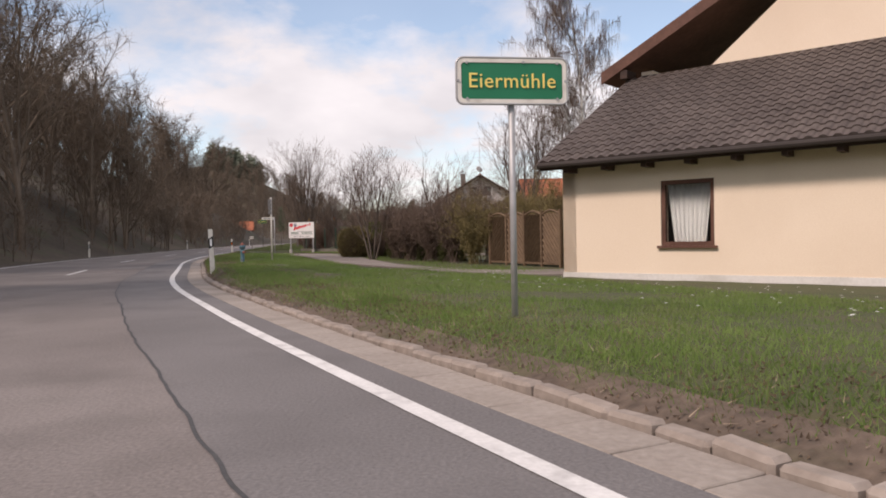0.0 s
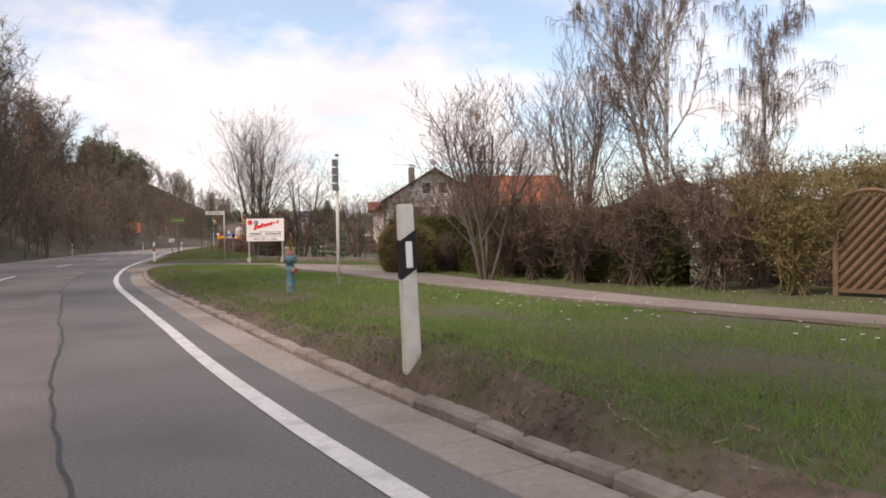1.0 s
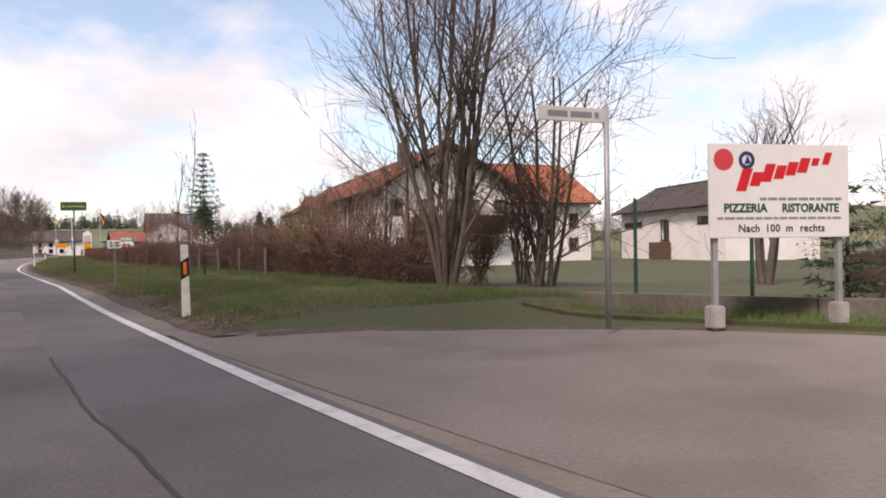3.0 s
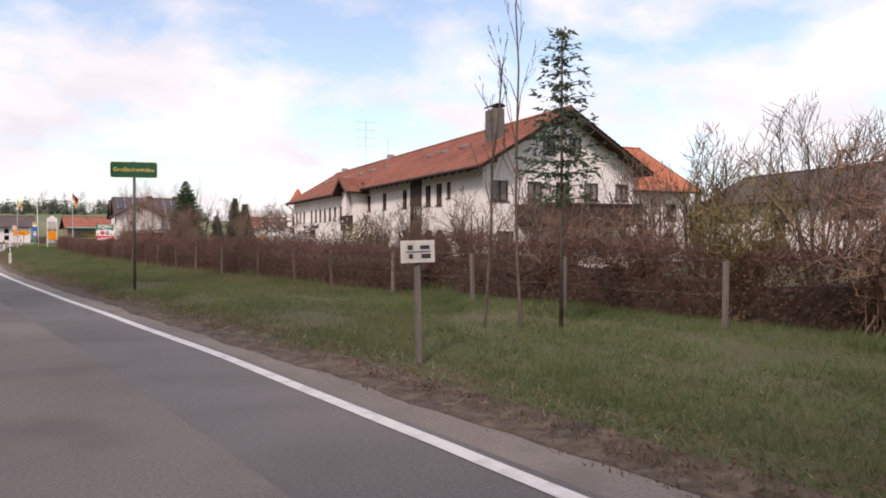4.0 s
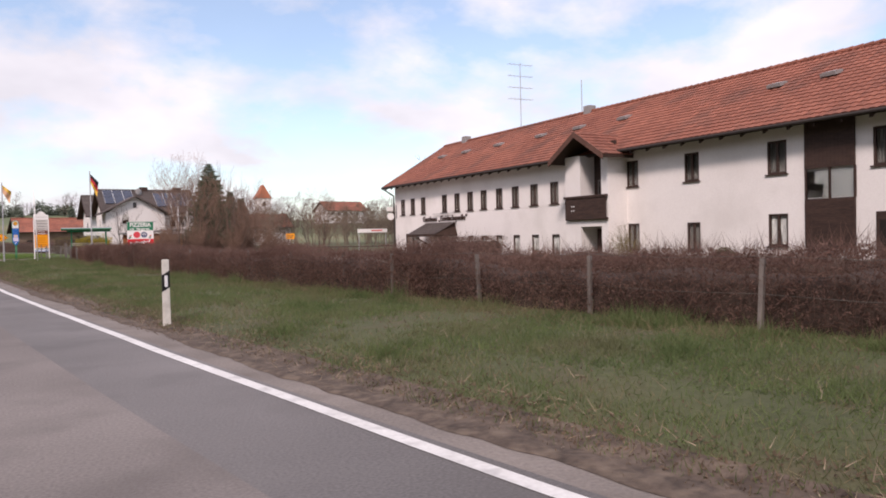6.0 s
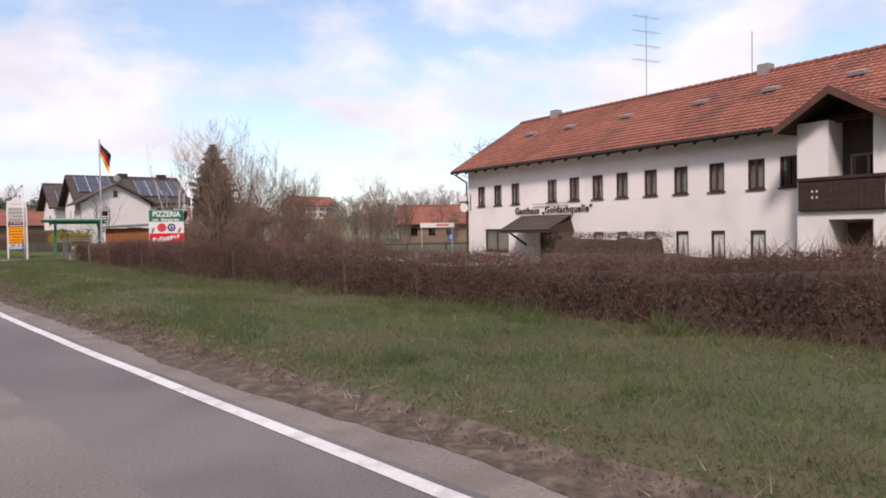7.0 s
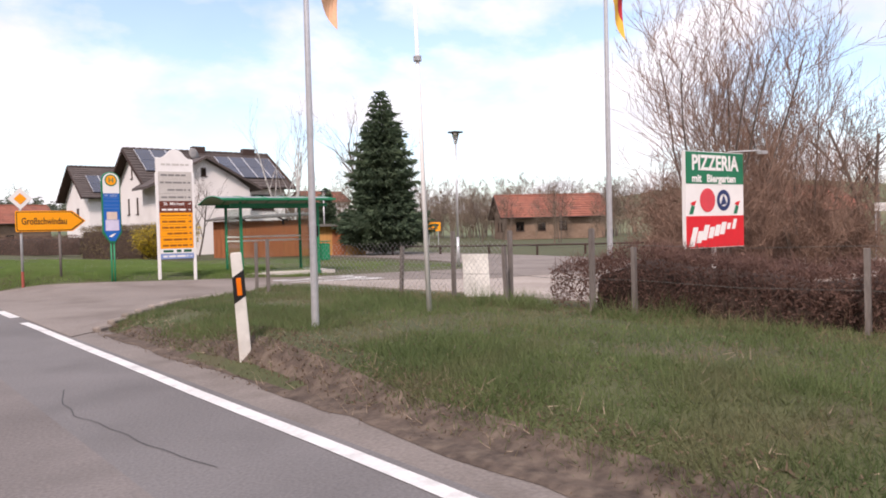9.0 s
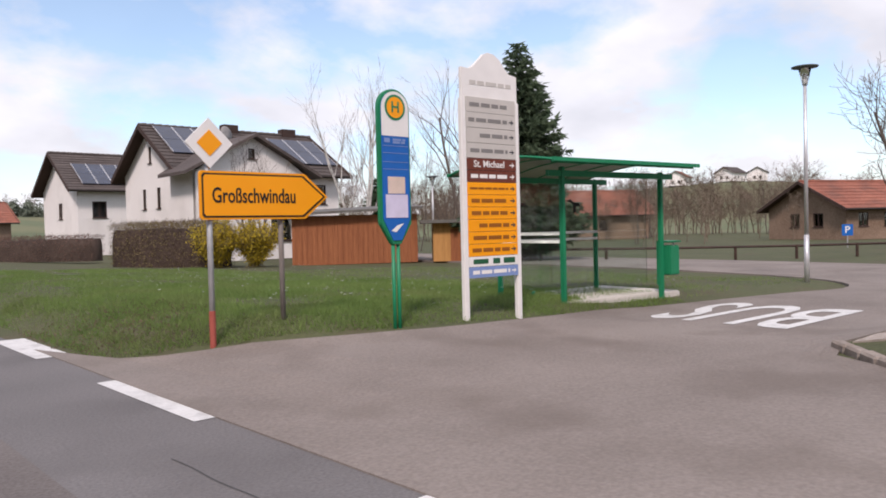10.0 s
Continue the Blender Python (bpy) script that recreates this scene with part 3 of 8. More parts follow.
strip("side_road", [(93, 0.1), (91.8, 2.5), (90.2, 4.6), (87.5, 6.3), (84.9, 7.9), (82.6, 9.5), (80, 12), (76, 17), (70, 26)],
      [(82.4, 0.5), (83.7, 1.6), (83.7, 2.8), (82.6, 4.1), (80.6, 5.2), (79.2, 7.2), (77, 10.5), (73, 16), (67, 25)], SIDE_ASPHALT, n=90, m=26, label="pale worn asphalt of a side road")
strip("driveway", [(82.4, 4.6), (78, 4.9), (74.6, 5.2), (70, 5.0), (66, 4.8), (62, 5.3), (58.4, 5.9), (55.4, 7.0), (54.6, 9), (54.6, 14)],
      [(79.8, 7.2), (77.6, 7.9), (73.5, 7.6), (69, 7.1), (63.6, 6.6), (60.5, 6.9), (58.4, 7.5), (57.6, 8.4), (57.2, 10), (57.2, 14)], SIDE_ASPHALT, lift=0.026, n=90, m=10, label="narrow pale driveway along the garden hedge")
strip("side_road", [(189.4, 0.14), (187.6, 0.7), (186.7, 1.4), (186.1, 2.7), (186.0, 5.1), (186.0, 7.7), (185.2, 11.3), (184.7, 12.9), (185.6, 14.6), (189, 16.2), (196, 17.5), (215, 19)],
      [(177.6, 0.12), (179.6, 2.5), (181.4, 4.4), (182.4, 5.6), (181.5, 8), (180.5, 12), (180.5, 16), (182, 20), (188, 21.5), (196, 22.5), (215, 24)], SIDE_ASPHALT, n=90, m=26, lift=0.03, label="pale asphalt of a village side road")
strip("gravel_yard", [(182.3, 5.75), (181.4, 9), (180.4, 13), (180.4, 19), (182, 24)], [(160, 6.4), (160, 10), (160, 14), (160, 20), (160, 24)], GRAVEL, n=50, m=60, lift=0.022, label="pale gravel yard beside the road")



def edge_band(name, pts, width, mat, label, seed, lift=0.03):
    """A low uneven lip of soil and turf where paving and grass meet."""
    q = smooth_line(pts, 0.15)
    g = np.gradient(q, axis=0)
    nrm = np.stack([-g[:, 1], g[:, 0]], -1) / np.linalg.norm(g, axis=1)[:, None]
    rows = []
    for k, u in enumerate((-1.0, -0.4, 0.3, 1.0)):
        w = np.array([1 + 0.9 * noise.noise(Vector((i * 0.11, seed, k))) + 0.5 * noise.noise(Vector((i * 0.5, seed, k))) for i in range(len(q))])
        c = q + nrm * (u * width * np.clip(w, 0.25, 2))[:, None]
        x, y = on_road(c[:, 0], c[:, 1])
        rows.append(np.stack([x, y, np.maximum(level(c[:, 0], c[:, 1]), -0.02) + lift + (0.022 if k in (1, 2) else -0.004)], -1))
    G = np.stack(rows, 1)
    i = np.arange(len(q) * 4).reshape(len(q), 4)
    f = np.stack([i[:-1, :-1], i[:-1, 1:], i[1:, 1:], i[1:, :-1]], -1).reshape(-1, 4)
    bd = Build()
    bd.v, bd.f = G.reshape(-1, 3).tolist(), f.tolist()
    return part(name, bd, mat, None, label, smooth=True, kind="structure")


edge_band("soil_edge", [(83.75, 1.9), (83.7, 2.8), (82.6, 4.1), (80.6, 5.2), (78, 4.95), (74.6, 5.2), (70, 5.0), (66, 4.8), (62, 5.3), (58.4, 5.9)], 0.13, EARTH, "crumbled soil where the lawn meets the drive", 1.5, lift=0.012)
edge_band("soil_edge", [(92.4, 0.9), (91.8, 2.5), (90.2, 4.6), (87.5, 6.3), (84.9, 7.9), (82.6, 9.5)], 0.16, EARTH, "crumbled soil below the garden verge", 2.5, lift=0.012)
strip("grass_verge", [(92.3, 5.45), (89.5, 6.6), (86.5, 7.8), (83.5, 9.05), (80.5, 10.75)], [(92.6, 4.7), (89.6, 5.85), (86.4, 7.1), (83.2, 8.4), (80.2, 10.0)], GRASS_SOIL, lift=0.05, n=40, m=4, label="strip of grass below the garden wall")

# kerb of short worn stones
kerb = new("kerb")
tagged(kerb, "row of short worn kerb stones along the curve", "kerb", kind="structure")
bd = Build()
bd.box((0, 0, 0), (0.322, 0.13, 0.16))
stone = bd.mesh("kerb_stone")
stone.materials.append(KERB_STONE)
bm = bmesh.new(); bm.from_mesh(stone)
bmesh.ops.bevel(bm, geom=list(bm.edges), offset=0.022, segments=1, affect='EDGES')
bm.to_mesh(stone); bm.free()
rnd = random.Random(11)
for k in range(144):
    s = 34.5 + k * 0.333
    x, y = on_road(s, 0.79 + rnd.uniform(-0.012, 0.012))
    x2, y2 = on_road(s + 0.2, 0.79)
    ob = new("kerb_stone", stone)
    ob.parent = kerb
    ob.matrix_world = pose(float(x), float(y), -0.026 - 0.012 * (s > 66) + rnd.uniform(-0.014, 0.012), rnd.uniform(-4, 4), rnd.uniform(-2.5, 2.5), math.degrees(math.atan2(float(y2 - y), float(x2 - x))) + rnd.uniform(-1.5, 1.5))

# kerb round the corner of the second side road
corner = smooth_line([(177.9, 0.5), (178.5, 1.2), (179.6, 2.5), (181.4, 4.4), (182.4, 5.6)], 0.3)
corner_s = np.r_[0, np.cumsum(np.linalg.norm(np.diff(corner, axis=0), axis=1))]
kerb2 = new("kerb")
tagged(kerb2, "low worn kerb stones round the grassy corner", "kerb", kind="structure")
for k in range(int(corner_s[-1] / 0.34)):
    q = k * 0.34 + 0.17
    (s, d), (s2, d2) = [(float(np.interp(v, corner_s, corner[:, 0])), float(np.interp(v, corner_s, corner[:, 1]))) for v in (q, q + 0.15)]
    x, y = on_road(s, d)
    x2, y2 = on_road(s2, d2)
    ob = new("kerb_stone", stone)
    ob.parent = kerb2
    ob.matrix_world = pose(float(x), float(y), max(float(level(s, d)), -0.02) + 0.005 + rnd.uniform(-0.01, 0.01), rnd.uniform(-3, 3), rnd.uniform(-2, 2), math.degrees(math.atan2(float(y2 - y), float(x2 - x))))

# concrete slabs of the gutter
bd = Build()
bd.box((0, 0, 0), (0.485, 0.35, 0.05))
slab = bd.mesh("gutter_slab")
slab.materials.append(GUTTER_SLAB)
bm = bmesh.new(); bm.from_mesh(slab)
bmesh.ops.bevel(bm, geom=list(bm.edges), offset=0.006, segments=1, affect='EDGES')
bm.to_mesh(slab); bm.free()
for k in range(92):
    s = 34.6 + k * 0.5 + rnd.uniform(-0.003, 0.003)
    d = 0.54
    x, y = on_road(s, d)
    x2, y2 = on_road(s + 0.2, d)
    ob = new("gutter_slab", slab)
    ob.parent = gutter
    ob.matrix_world = pose(float(x), float(y), -0.024 + rnd.uniform(-0.002, 0.002), rnd.uniform(-0.5, 0.5), rnd.uniform(-0.3, 0.3), math.degrees(math.atan2(float(y2 - y), float(x2 - x))) + rnd.uniform(-0.3, 0.3))

# ---- signs and street furniture ----


def stand(x, y, turn=0.0, z=None, lean=0.0):
    return pose(x, y, height_at(x, y) if z is None else z, 0, lean, turn)


def delineator(x, y, turn, orange, label, lean=0.0, lift=0.0):
    t = thing("delineator_post", stand(x, y, turn, height_at(x, y) + lift, lean), label, "marker post", "delineator posts")
    outline = [(-0.06, 0.0), (0.06, 0.0), (0.045, 0.09), (-0.045, 0.09)]

    def shell(z0, z1, grow, slope):
        b = Build()
        for z, up in ((z0, 0), (z1, 1)):
            for px, py in outline:
                k = 1.0 - 0.12 * z
                zz = z + (slope * (px / 0.06) if (slope and (up or z0 > 0.01)) else 0)
                b.v.append(((px + (grow if px > 0 else -grow)) * k, (py - 0.045 + (grow if py > 0.04 else -grow)) * k, zz))
        b.f = [(3, 2, 1, 0), (4, 5, 6, 7)] + [(i, (i + 1) % 4, 4 + (i + 1) % 4, 4 + i) for i in range(4)]
        return b
    part("body", shell(-0.1, 1.0, 0, 0), WHITE_WORN, t, bevel=0.008)
    part("black_band", shell(0.55, 0.80, 0.003, 0.035), BLACK_PAINT, t)
    b = Build()
    b.box((0, -0.052, 0.675), (0.045, 0.012, 0.17))
    part("reflector", b, REFLECT_ORANGE if orange else REFLECT_WHITE, t, "orange reflector" if orange else "white reflector", bevel=0.004)
    return t


delineator(-6.34, 14.83, 20, False, "white plastic roadside marker post with a white reflector", lean=-2, lift=0.05)
delineator(-16.68, 48.03, 8, True, "white plastic roadside marker post with an orange reflector", lean=-1)
delineator(-25.12, 90.63, 5, False, "white plastic roadside marker post at the verge")
delineator(-29.45, 125.4, -12, True, "leaning white marker post with an orange reflector", lean=-3.5)
for s in (92, 128, 170):
    x, y = on_road(s, -7.7)
    delineator(float(x), float(y), 15, False, "white plastic marker post on the wooded side")
for s in (210, 246):
    x, y = on_road(s, 0.9)
    delineator(float(x), float(y), 5, True, "distant white marker post beside the road")


def round_box(w, h, r, n=5):
    pts = []
    for cx, cz, a0 in ((w / 2 - r, h / 2 - r, 0), (-w / 2 + r, h / 2 - r, 90), (-w / 2 + r, -h / 2 + r, 180), (w / 2 - r, -h / 2 + r, 270)):
        for i in range(n + 1):
            a = radians(a0 + 90 * i / n)
            pts.append((cx + r * math.cos(a), cz + r * math.sin(a)))
    return pts


def plate(w, h, r, depth, at, y0=0.0):
    b = Build()
    b.prism([(x, z) for x, z in round_box(w, h, r)], depth, lambda x, y, z: (at[0] + x, at[1] + y0 + y, at[2] + z))
    return b


def place_sign(x, y, turn, w, h, zc, text, size, face, label, worn, z=None, pole_mat=GALV):
    t = thing("place_name_sign", stand(x, y, turn, z), label, "road sign")
    b = Build()
    b.tube((0, 0.05, -0.1), (0, 0.05, zc + (h / 2 + 0.02 if not worn else h / 2 - 0.02)), 0.030, n=12)
    part("pole", b, pole_mat, t, smooth=True)
    part("plate", plate(w, h, 0.045, 0.02, (0, 0, zc)), face, t)
    if worn:
        b = Build()
        out, inn = round_box(w + 0.015, h + 0.015, 0.05), round_box(w - 0.055, h - 0.055, 0.03)
        n = len(out)
        for i in range(n):
            j = (i + 1) % n
            b.face((out[i][0], -0.006, zc + out[i][1]), (out[j][0], -0.006, zc + out[j][1]), (inn[j][0], -0.006, zc + inn[j][1]), (inn[i][0], -0.006, zc + inn[i][1]))
        part("border", b, WHITE_WORN, t, "chipped white border")
        b = Build()
        m = 28
        pts = round_box(w + 0.03, h + 0.03, 0.06)
        for i in range(len(pts)):
            p, q = pts[i], pts[(i + 1) % len(pts)]
            b.tube((p[0], 0.0, zc + p[1]), (q[0], 0.0, zc + q[1]), 0.011, n=6, cap=False)
        part("rim", b, GALV, t, "grey tube rim")
        for px, pz in ((-w * 0.42, h * 0.42), (w * 0.42, h * 0.42), (0.1, h * 0.44), (-w * 0.42, -h * 0.42), (w * 0.42, -h * 0.42), (-w / 2, 0), (w / 2, 0)):
            b = Build()
            b.tube((px, -0.014, zc + pz), (px, 0.0, zc + pz), 0.012, n=8)
            part("bolt", b, GALV, t)
    else:
        b = Build()
        b.prism(round_box(w + 0.02, h + 0.02, 0.03), 0.012, lambda x, y, z: (x, 0.006 + y, zc + z))
        part("rim", b, LETTER_YELLOW, t, "thin pale rim")
    lettering("lettering", text, size, LETTER_YELLOW, t, (0, -0.006, zc - size * 0.02), 1.06, bold=0.0 if worn else 0.012)
    for pz in (h * 0.3, -h * 0.3):
        b = Build()
        b.box((0, 0.04, zc + pz), (0.14, 0.05, 0.03))
        part("clamp", b, GALV, t)
    return t


place_sign(0.335, 3.65, 10, 0.965, 0.375, 2.285, "Eiermühle", 0.185, SIGN_GREEN, "green place-name sign with yellow letters and chipped white border", True, z=0.0)
place_sign(-20.36, 68.64, -11, 0.92, 0.315, 2.53, "Großschwindau", 0.122, SIGN_DULLGREEN, "faded green place-name sign on a grey pole", False, z=0.15, pole_mat=CHIMNEY)


def logo_bars(parent, x0, z0, w, h, rise, mat, y):
    """A slanted brand mark as plain strokes."""
    b = Build()
    n = 8
    hs = (1.0, 0.62, 0.8, 0.6, 0.6, 0.66, 0.34, 0.55)
    for i in range(n):
        cx = x0 + w * (i + 0.5) / n
        cz = z0 + rise * (i + 0.5) / n
        k = hs[i] * h / 2
        sk = k * 0.35
        q = w / n * (0.42 if i < 6 else 0.3)
        up = 0.12 * h if i in (0, 2) else 0
        b.face((cx - q - sk, y, cz - k + up), (cx + q - sk, y, cz - k + up), (cx + q + sk, y, cz + k + up), (cx - q + sk, y, cz + k + up))
    return part("brand_mark", b, mat, parent, "slanted red brand mark")


def disc(parent, name, x, z, r, y, mat, label="", r_in=0.0):
    b = Build()
    n = 20
    for i in range(n):
        a, c = 2 * math.pi * i / n, 2 * math.pi * (i + 1) / n
        b.face((x + r_in * math.cos(a), y, z + r_in * math.sin(a)), (x + r * math.cos(a), y, z + r * math.sin(a)), (x + r * math.cos(c), y, z + r * math.sin(c)), (x + r_in * math.cos(c), y, z + r_in * math.sin(c)))
    return part(name, b, mat, parent, label)


def bars(parent, name, rows, mat, y, rnd):
    """Unreadable lines of writing as plain bars: rows of (x0, x1, z, height)."""
    for x0, x1, z, h in rows:
        x = x0
        while x < x1 - 0.02:
            w = min(rnd.uniform(2.0, 5.0) * h, x1 - x)
            b = Build(); b.face((x, y, z - h / 2), (x + w, y, z - h / 2), (x + w, y, z + h / 2), (x, y, z + h / 2)); part(name, b, mat, parent)
            x += w + h * 0.55


# restaurant board on two legs
rb = thing("advertising_board", pose(-10.73, 43.47, 0.05, 0, 0, -8.8), "white restaurant board with red and green writing on two posts", "signboard")
b = Build(); b.box((0, 0, 1.43), (1.68, 0.03, 1.0))
part("panel", b, WHITE_PAINT, rb, bevel=0.006)
for sx in (-0.75, 0.75):
    b = Build(); b.box((sx, 0.05, 0.8), (0.055, 0.055, 1.75)); part("leg", b, GALV, rb)
    b = Build(); b.box((sx, 0.05, 0.1), (0.16, 0.16, 0.24)); part("foot", b, CONCRETE, rb, "pale concrete foot", bevel=0.015)
disc(rb, "emblem", -0.67, 1.76, 0.115, -0.018, PINK_PAINT, "red round emblem")
disc(rb, "emblem", -0.40, 1.755, 0.095, -0.018, NAVY_PAINT, "dark blue ring emblem", 0.055)
b = Build(); b.face((-0.43, -0.018, 1.71), (-0.35, -0.018, 1.72), (-0.39, -0.018, 1.81)); part("emblem", b, NAVY_PAINT, rb)
logo_bars(rb, -0.50, 1.50, 1.14, 0.24, 0.30, RED_PAINT, -0.018)
lettering("lettering", "PIZZERIA", 0.125, GREEN_INK, rb, (-0.42, -0.018, 1.245), 1.0, 0.002, wide=1.0, bold=0.03)
lettering("lettering", "RISTORANTE", 0.125, GREEN_INK, rb, (0.36, -0.018, 1.245), 1.0, 0.002, wide=0.94, bold=0.03)
for word, x in (("Nach", -0.38), ("100", -0.10), ("m", 0.10), ("rechts", 0.38)):
    lettering("lettering", word, 0.115, DARK_INK, rb, (x, -0.018, 1.03), 1.05, 0.002)
bars(rb, "small_print", [(-0.25, 0.75, 1.345, 0.03), (-0.75, 0.75, 1.14, 0.025)], GREY_INK, -0.018, random.Random(3))

# name plate on a tall post
ns = thing("street_name_sign", pose(-12.58, 43.93, 0.15, 0, 0, 1), "white name plate reaching out from a grey post", "road sign")
b = Build(); b.tube((0, 0, -0.1), (0, 0, 2.22), 0.03, n=10); part("pole", b, GALV, ns, smooth=True)
b = Build(); b.box((-0.40, 0, 2.12), (0.80, 0.02, 0.15)); part("plate", b, WHITE_WORN, ns, "weathered white plate", bevel=0.006)
bars(ns, "small_print", [(-0.70, -0.10, 2.12, 0.06)], GREY_INK, -0.013, random.Random(5))

# low plate on a wooden post
ss = thing("utility_marker", stand(-18.20, 57.85, -4, 0.14, lean=-1.5), "low white utility plate with black marks on a grey post", "utility sign")
b = Build(); b.box((0, 0.03, 0.42), (0.055, 0.04, 1.0)); part("post", b, GREY_WOOD, ss, bevel=0.006)
b = Build(); b.box((0, 0, 0.97), (0.325, 0.02, 0.205)); part("plate", b, WHITE_WORN, ss, bevel=0.005)
bars(ss, "small_print", [(-0.10, -0.05, 1.01, 0.04), (0.02, 0.11, 1.01, 0.035), (-0.09, -0.05, 0.93, 0.04), (0.03, 0.12, 0.93, 0.04)], DARK_INK, -0.013, random.Random(6))
b = Build(); b.box((0, -0.012, 0.97), (0.24, 0.003, 0.008)); part("rule", b, DARK_INK, ss)

# tall thin post with side plates
mp = thing("utility_marker", stand(-7.0, 22.68, 35, 0.1), "tall white marker pole with small grey plates at the top", "utility sign")
b = Build(); b.tube((0, 0, -0.1), (0, 0, 2.30), 0.028, n=10); part("pole", b, WHITE_WORN, mp, smooth=True)
for k, z in enumerate((2.18, 2.04, 1.91, 1.77)):
    b = Build(); b.box((-0.055, -0.03, z), (0.12, 0.02, 0.12)); part("plate", b, PLASTIC_GREY, mp, "grey number plate", bevel=0.004)
b = Build(); b.tube((0, 0, 2.3), (0, 0, 2.33), 0.033, n=10); part("cap", b, BLACK_PAINT, mp)

# hydrant
hy = thing("fire_hydrant", stand(-7.71, 21.6, 20, 0.08), "weathered blue fire hydrant with a faded red cap", "hydrant")
b = Build(); b.lathe([(0.085, -0.1), (0.085, 0.03), (0.068, 0.05), (0.062, 0.42), (0.075, 0.46), (0.075, 0.5)], 16); part("barrel", b, HYDRANT_BLUE, hy, smooth=True)
b = Build(); b.lathe([(0.075, 0.5), (0.062, 0.52), (0.062, 0.55), (0.10, 0.565), (0.105, 0.66), (0.095, 0.675)], 16); part("head", b, HYDRANT_BLUE, hy, smooth=True)
b = Build(); b.lathe([(0.07, 0.675), (0.07, 0.70), (0.05, 0.715), (0.05, 0.74), (0.025, 0.745)], 14); part("cap", b, HYDRANT_RED, hy, "faded red cap", smooth=True)
for a in (-60, 60):
    dx, dy = math.cos(radians(a)), math.sin(radians(a))
    b = Build(); b.tube((0.05 * dx, 0.05 * dy, 0.44), (0.13 * dx, 0.13 * dy, 0.44), 0.042, n=10); part("outlet", b, HYDRANT_RED, hy)
b = Build(); b.tube((0.03, -0.02, 0.07), (0.15, -0.10, 0.07), 0.05, n=10); part("outlet", b, HYDRANT_BLUE, hy)

# bus stop stele
bs = thing("bus_stop_sign", pose(-28.22, 138.06, 0.2, 0, 0, 3), "tall blue bus stop panel on two green legs", "bus stop sign")
z0, z1, w = 0.95, 2.70, 0.44


def stele(w, z0, z1, taper=0.14):
    pts = [(-0.06, z0), (0.06, z0), (w / 2, z0 + 0.24)]
    r = w / 2
    pts += [(r * math.cos(radians(a)), z1 - r + r * math.sin(radians(a))) for a in range(0, 181, 15)]
    return pts + [(-w / 2, z0 + 0.24)]


b = Build(); b.prism(stele(w, z0, z1), 0.07, lambda x, y, z: (x, y, z)); part("frame", b, SHELTER_GREEN, bs, bevel=0.01)
b = Build(); b.prism([p for p in stele(w - 0.06, z0 + 0.05, z1 - 0.03)], 0.01, lambda x, y, z: (x, y - 0.01, z)); part("blue_panel", b, BLUE_SIGN, bs, "blue panel")
top = [p for p in stele(w - 0.06, z0 + 0.05, z1 - 0.03) if p[1] > 2.2]
b = Build(); b.prism([(0.19, 2.17)] + top + [(-0.19, 2.17)], 0.004, lambda x, y, z: (x, y - 0.014, z)); part("head_panel", b, WHITE_PAINT, bs, "white head panel")
disc(bs, "stop_disc", 0, 2.49, 0.145, -0.018, SHELTER_GREEN, "green ring")
disc(bs, "stop_disc", 0, 2.49, 0.118, -0.021, SIGN_YELLOW, "yellow disc")
lettering("lettering", "H", 0.17, SHELTER_GREEN, bs, (0, -0.023, 2.488), 1, 0.002)
for z in (1.98, 1.88, 1.80, 2.06):
    b = Build(); b.box((0, -0.012, z), (0.36, 0.003, 0.006)); part("rule", b, PALE_BLUE, bs)
b = Build(); b.box((0.0, -0.013, 1.62), (0.24, 0.006, 0.19)); part("timetable", b, plain("paper_pink", "d8c3b4"), bs, "faded paper timetable")
b = Build(); b.box((0.0, -0.013, 1.385), (0.31, 0.006, 0.26)); part("timetable", b, plain("paper_violet", "cfc8dd"), bs, "pale paper timetable")
b = Build(); b.face((-0.09, -0.013, 1.11), (-0.02, -0.013, 1.09), (0.09, -0.013, 1.19), (0.0, -0.013, 1.17)); part("brand_mark", b, WHITE_PAINT, bs)
bars(bs, "small_print", [(-0.16, -0.08, 2.12, 0.05), (-0.04, 0.14, 2.13, 0.025), (-0.04, 0.14, 2.10, 0.025)], PALE_BLUE, -0.0145, random.Random(8))
for sx in (-0.035, 0.035):
    b = Build(); b.tube((sx, 0.035, -0.25), (sx, 0.035, 0.97), 0.022, n=8); part("leg", b, SHELTER_GREEN, bs, smooth=True)

# village directory
vd = thing("directory_board", pose(-26.65, 138.18, 0.15, 0, 0, -0.5), "tall white village directory with brown and orange panels", "signboard")
b = Build()
top = [(-0.47, 2.55), (0.47, 2.55), (0.47, 3.12), (0.34, 3.14), (0.27, 3.2), (0.18, 3.31), (0.08, 3.37), (-0.02, 3.38), (-0.1, 3.35), (-0.19, 3.26), (-0.27, 3.19), (-0.34, 3.15), (-0.47, 3.16)]
b.prism(top, 0.05, lambda x, y, z: (x, y, z)); part("head_panel", b, WHITE_PAINT, vd, bevel=0.006)
for sx in (-0.45, 0.45):
    b = Build(); b.box((sx, 0.025, 1.28), (0.075, 0.075, 3.0)); part("leg", b, WHITE_PAINT, vd, bevel=0.01)
b = Build(); b.box((0, 0.03, 1.84), (0.84, 0.03, 1.46)); part("backing", b, WHITE_PAINT, vd)
z = 2.80
r8 = random.Random(9)
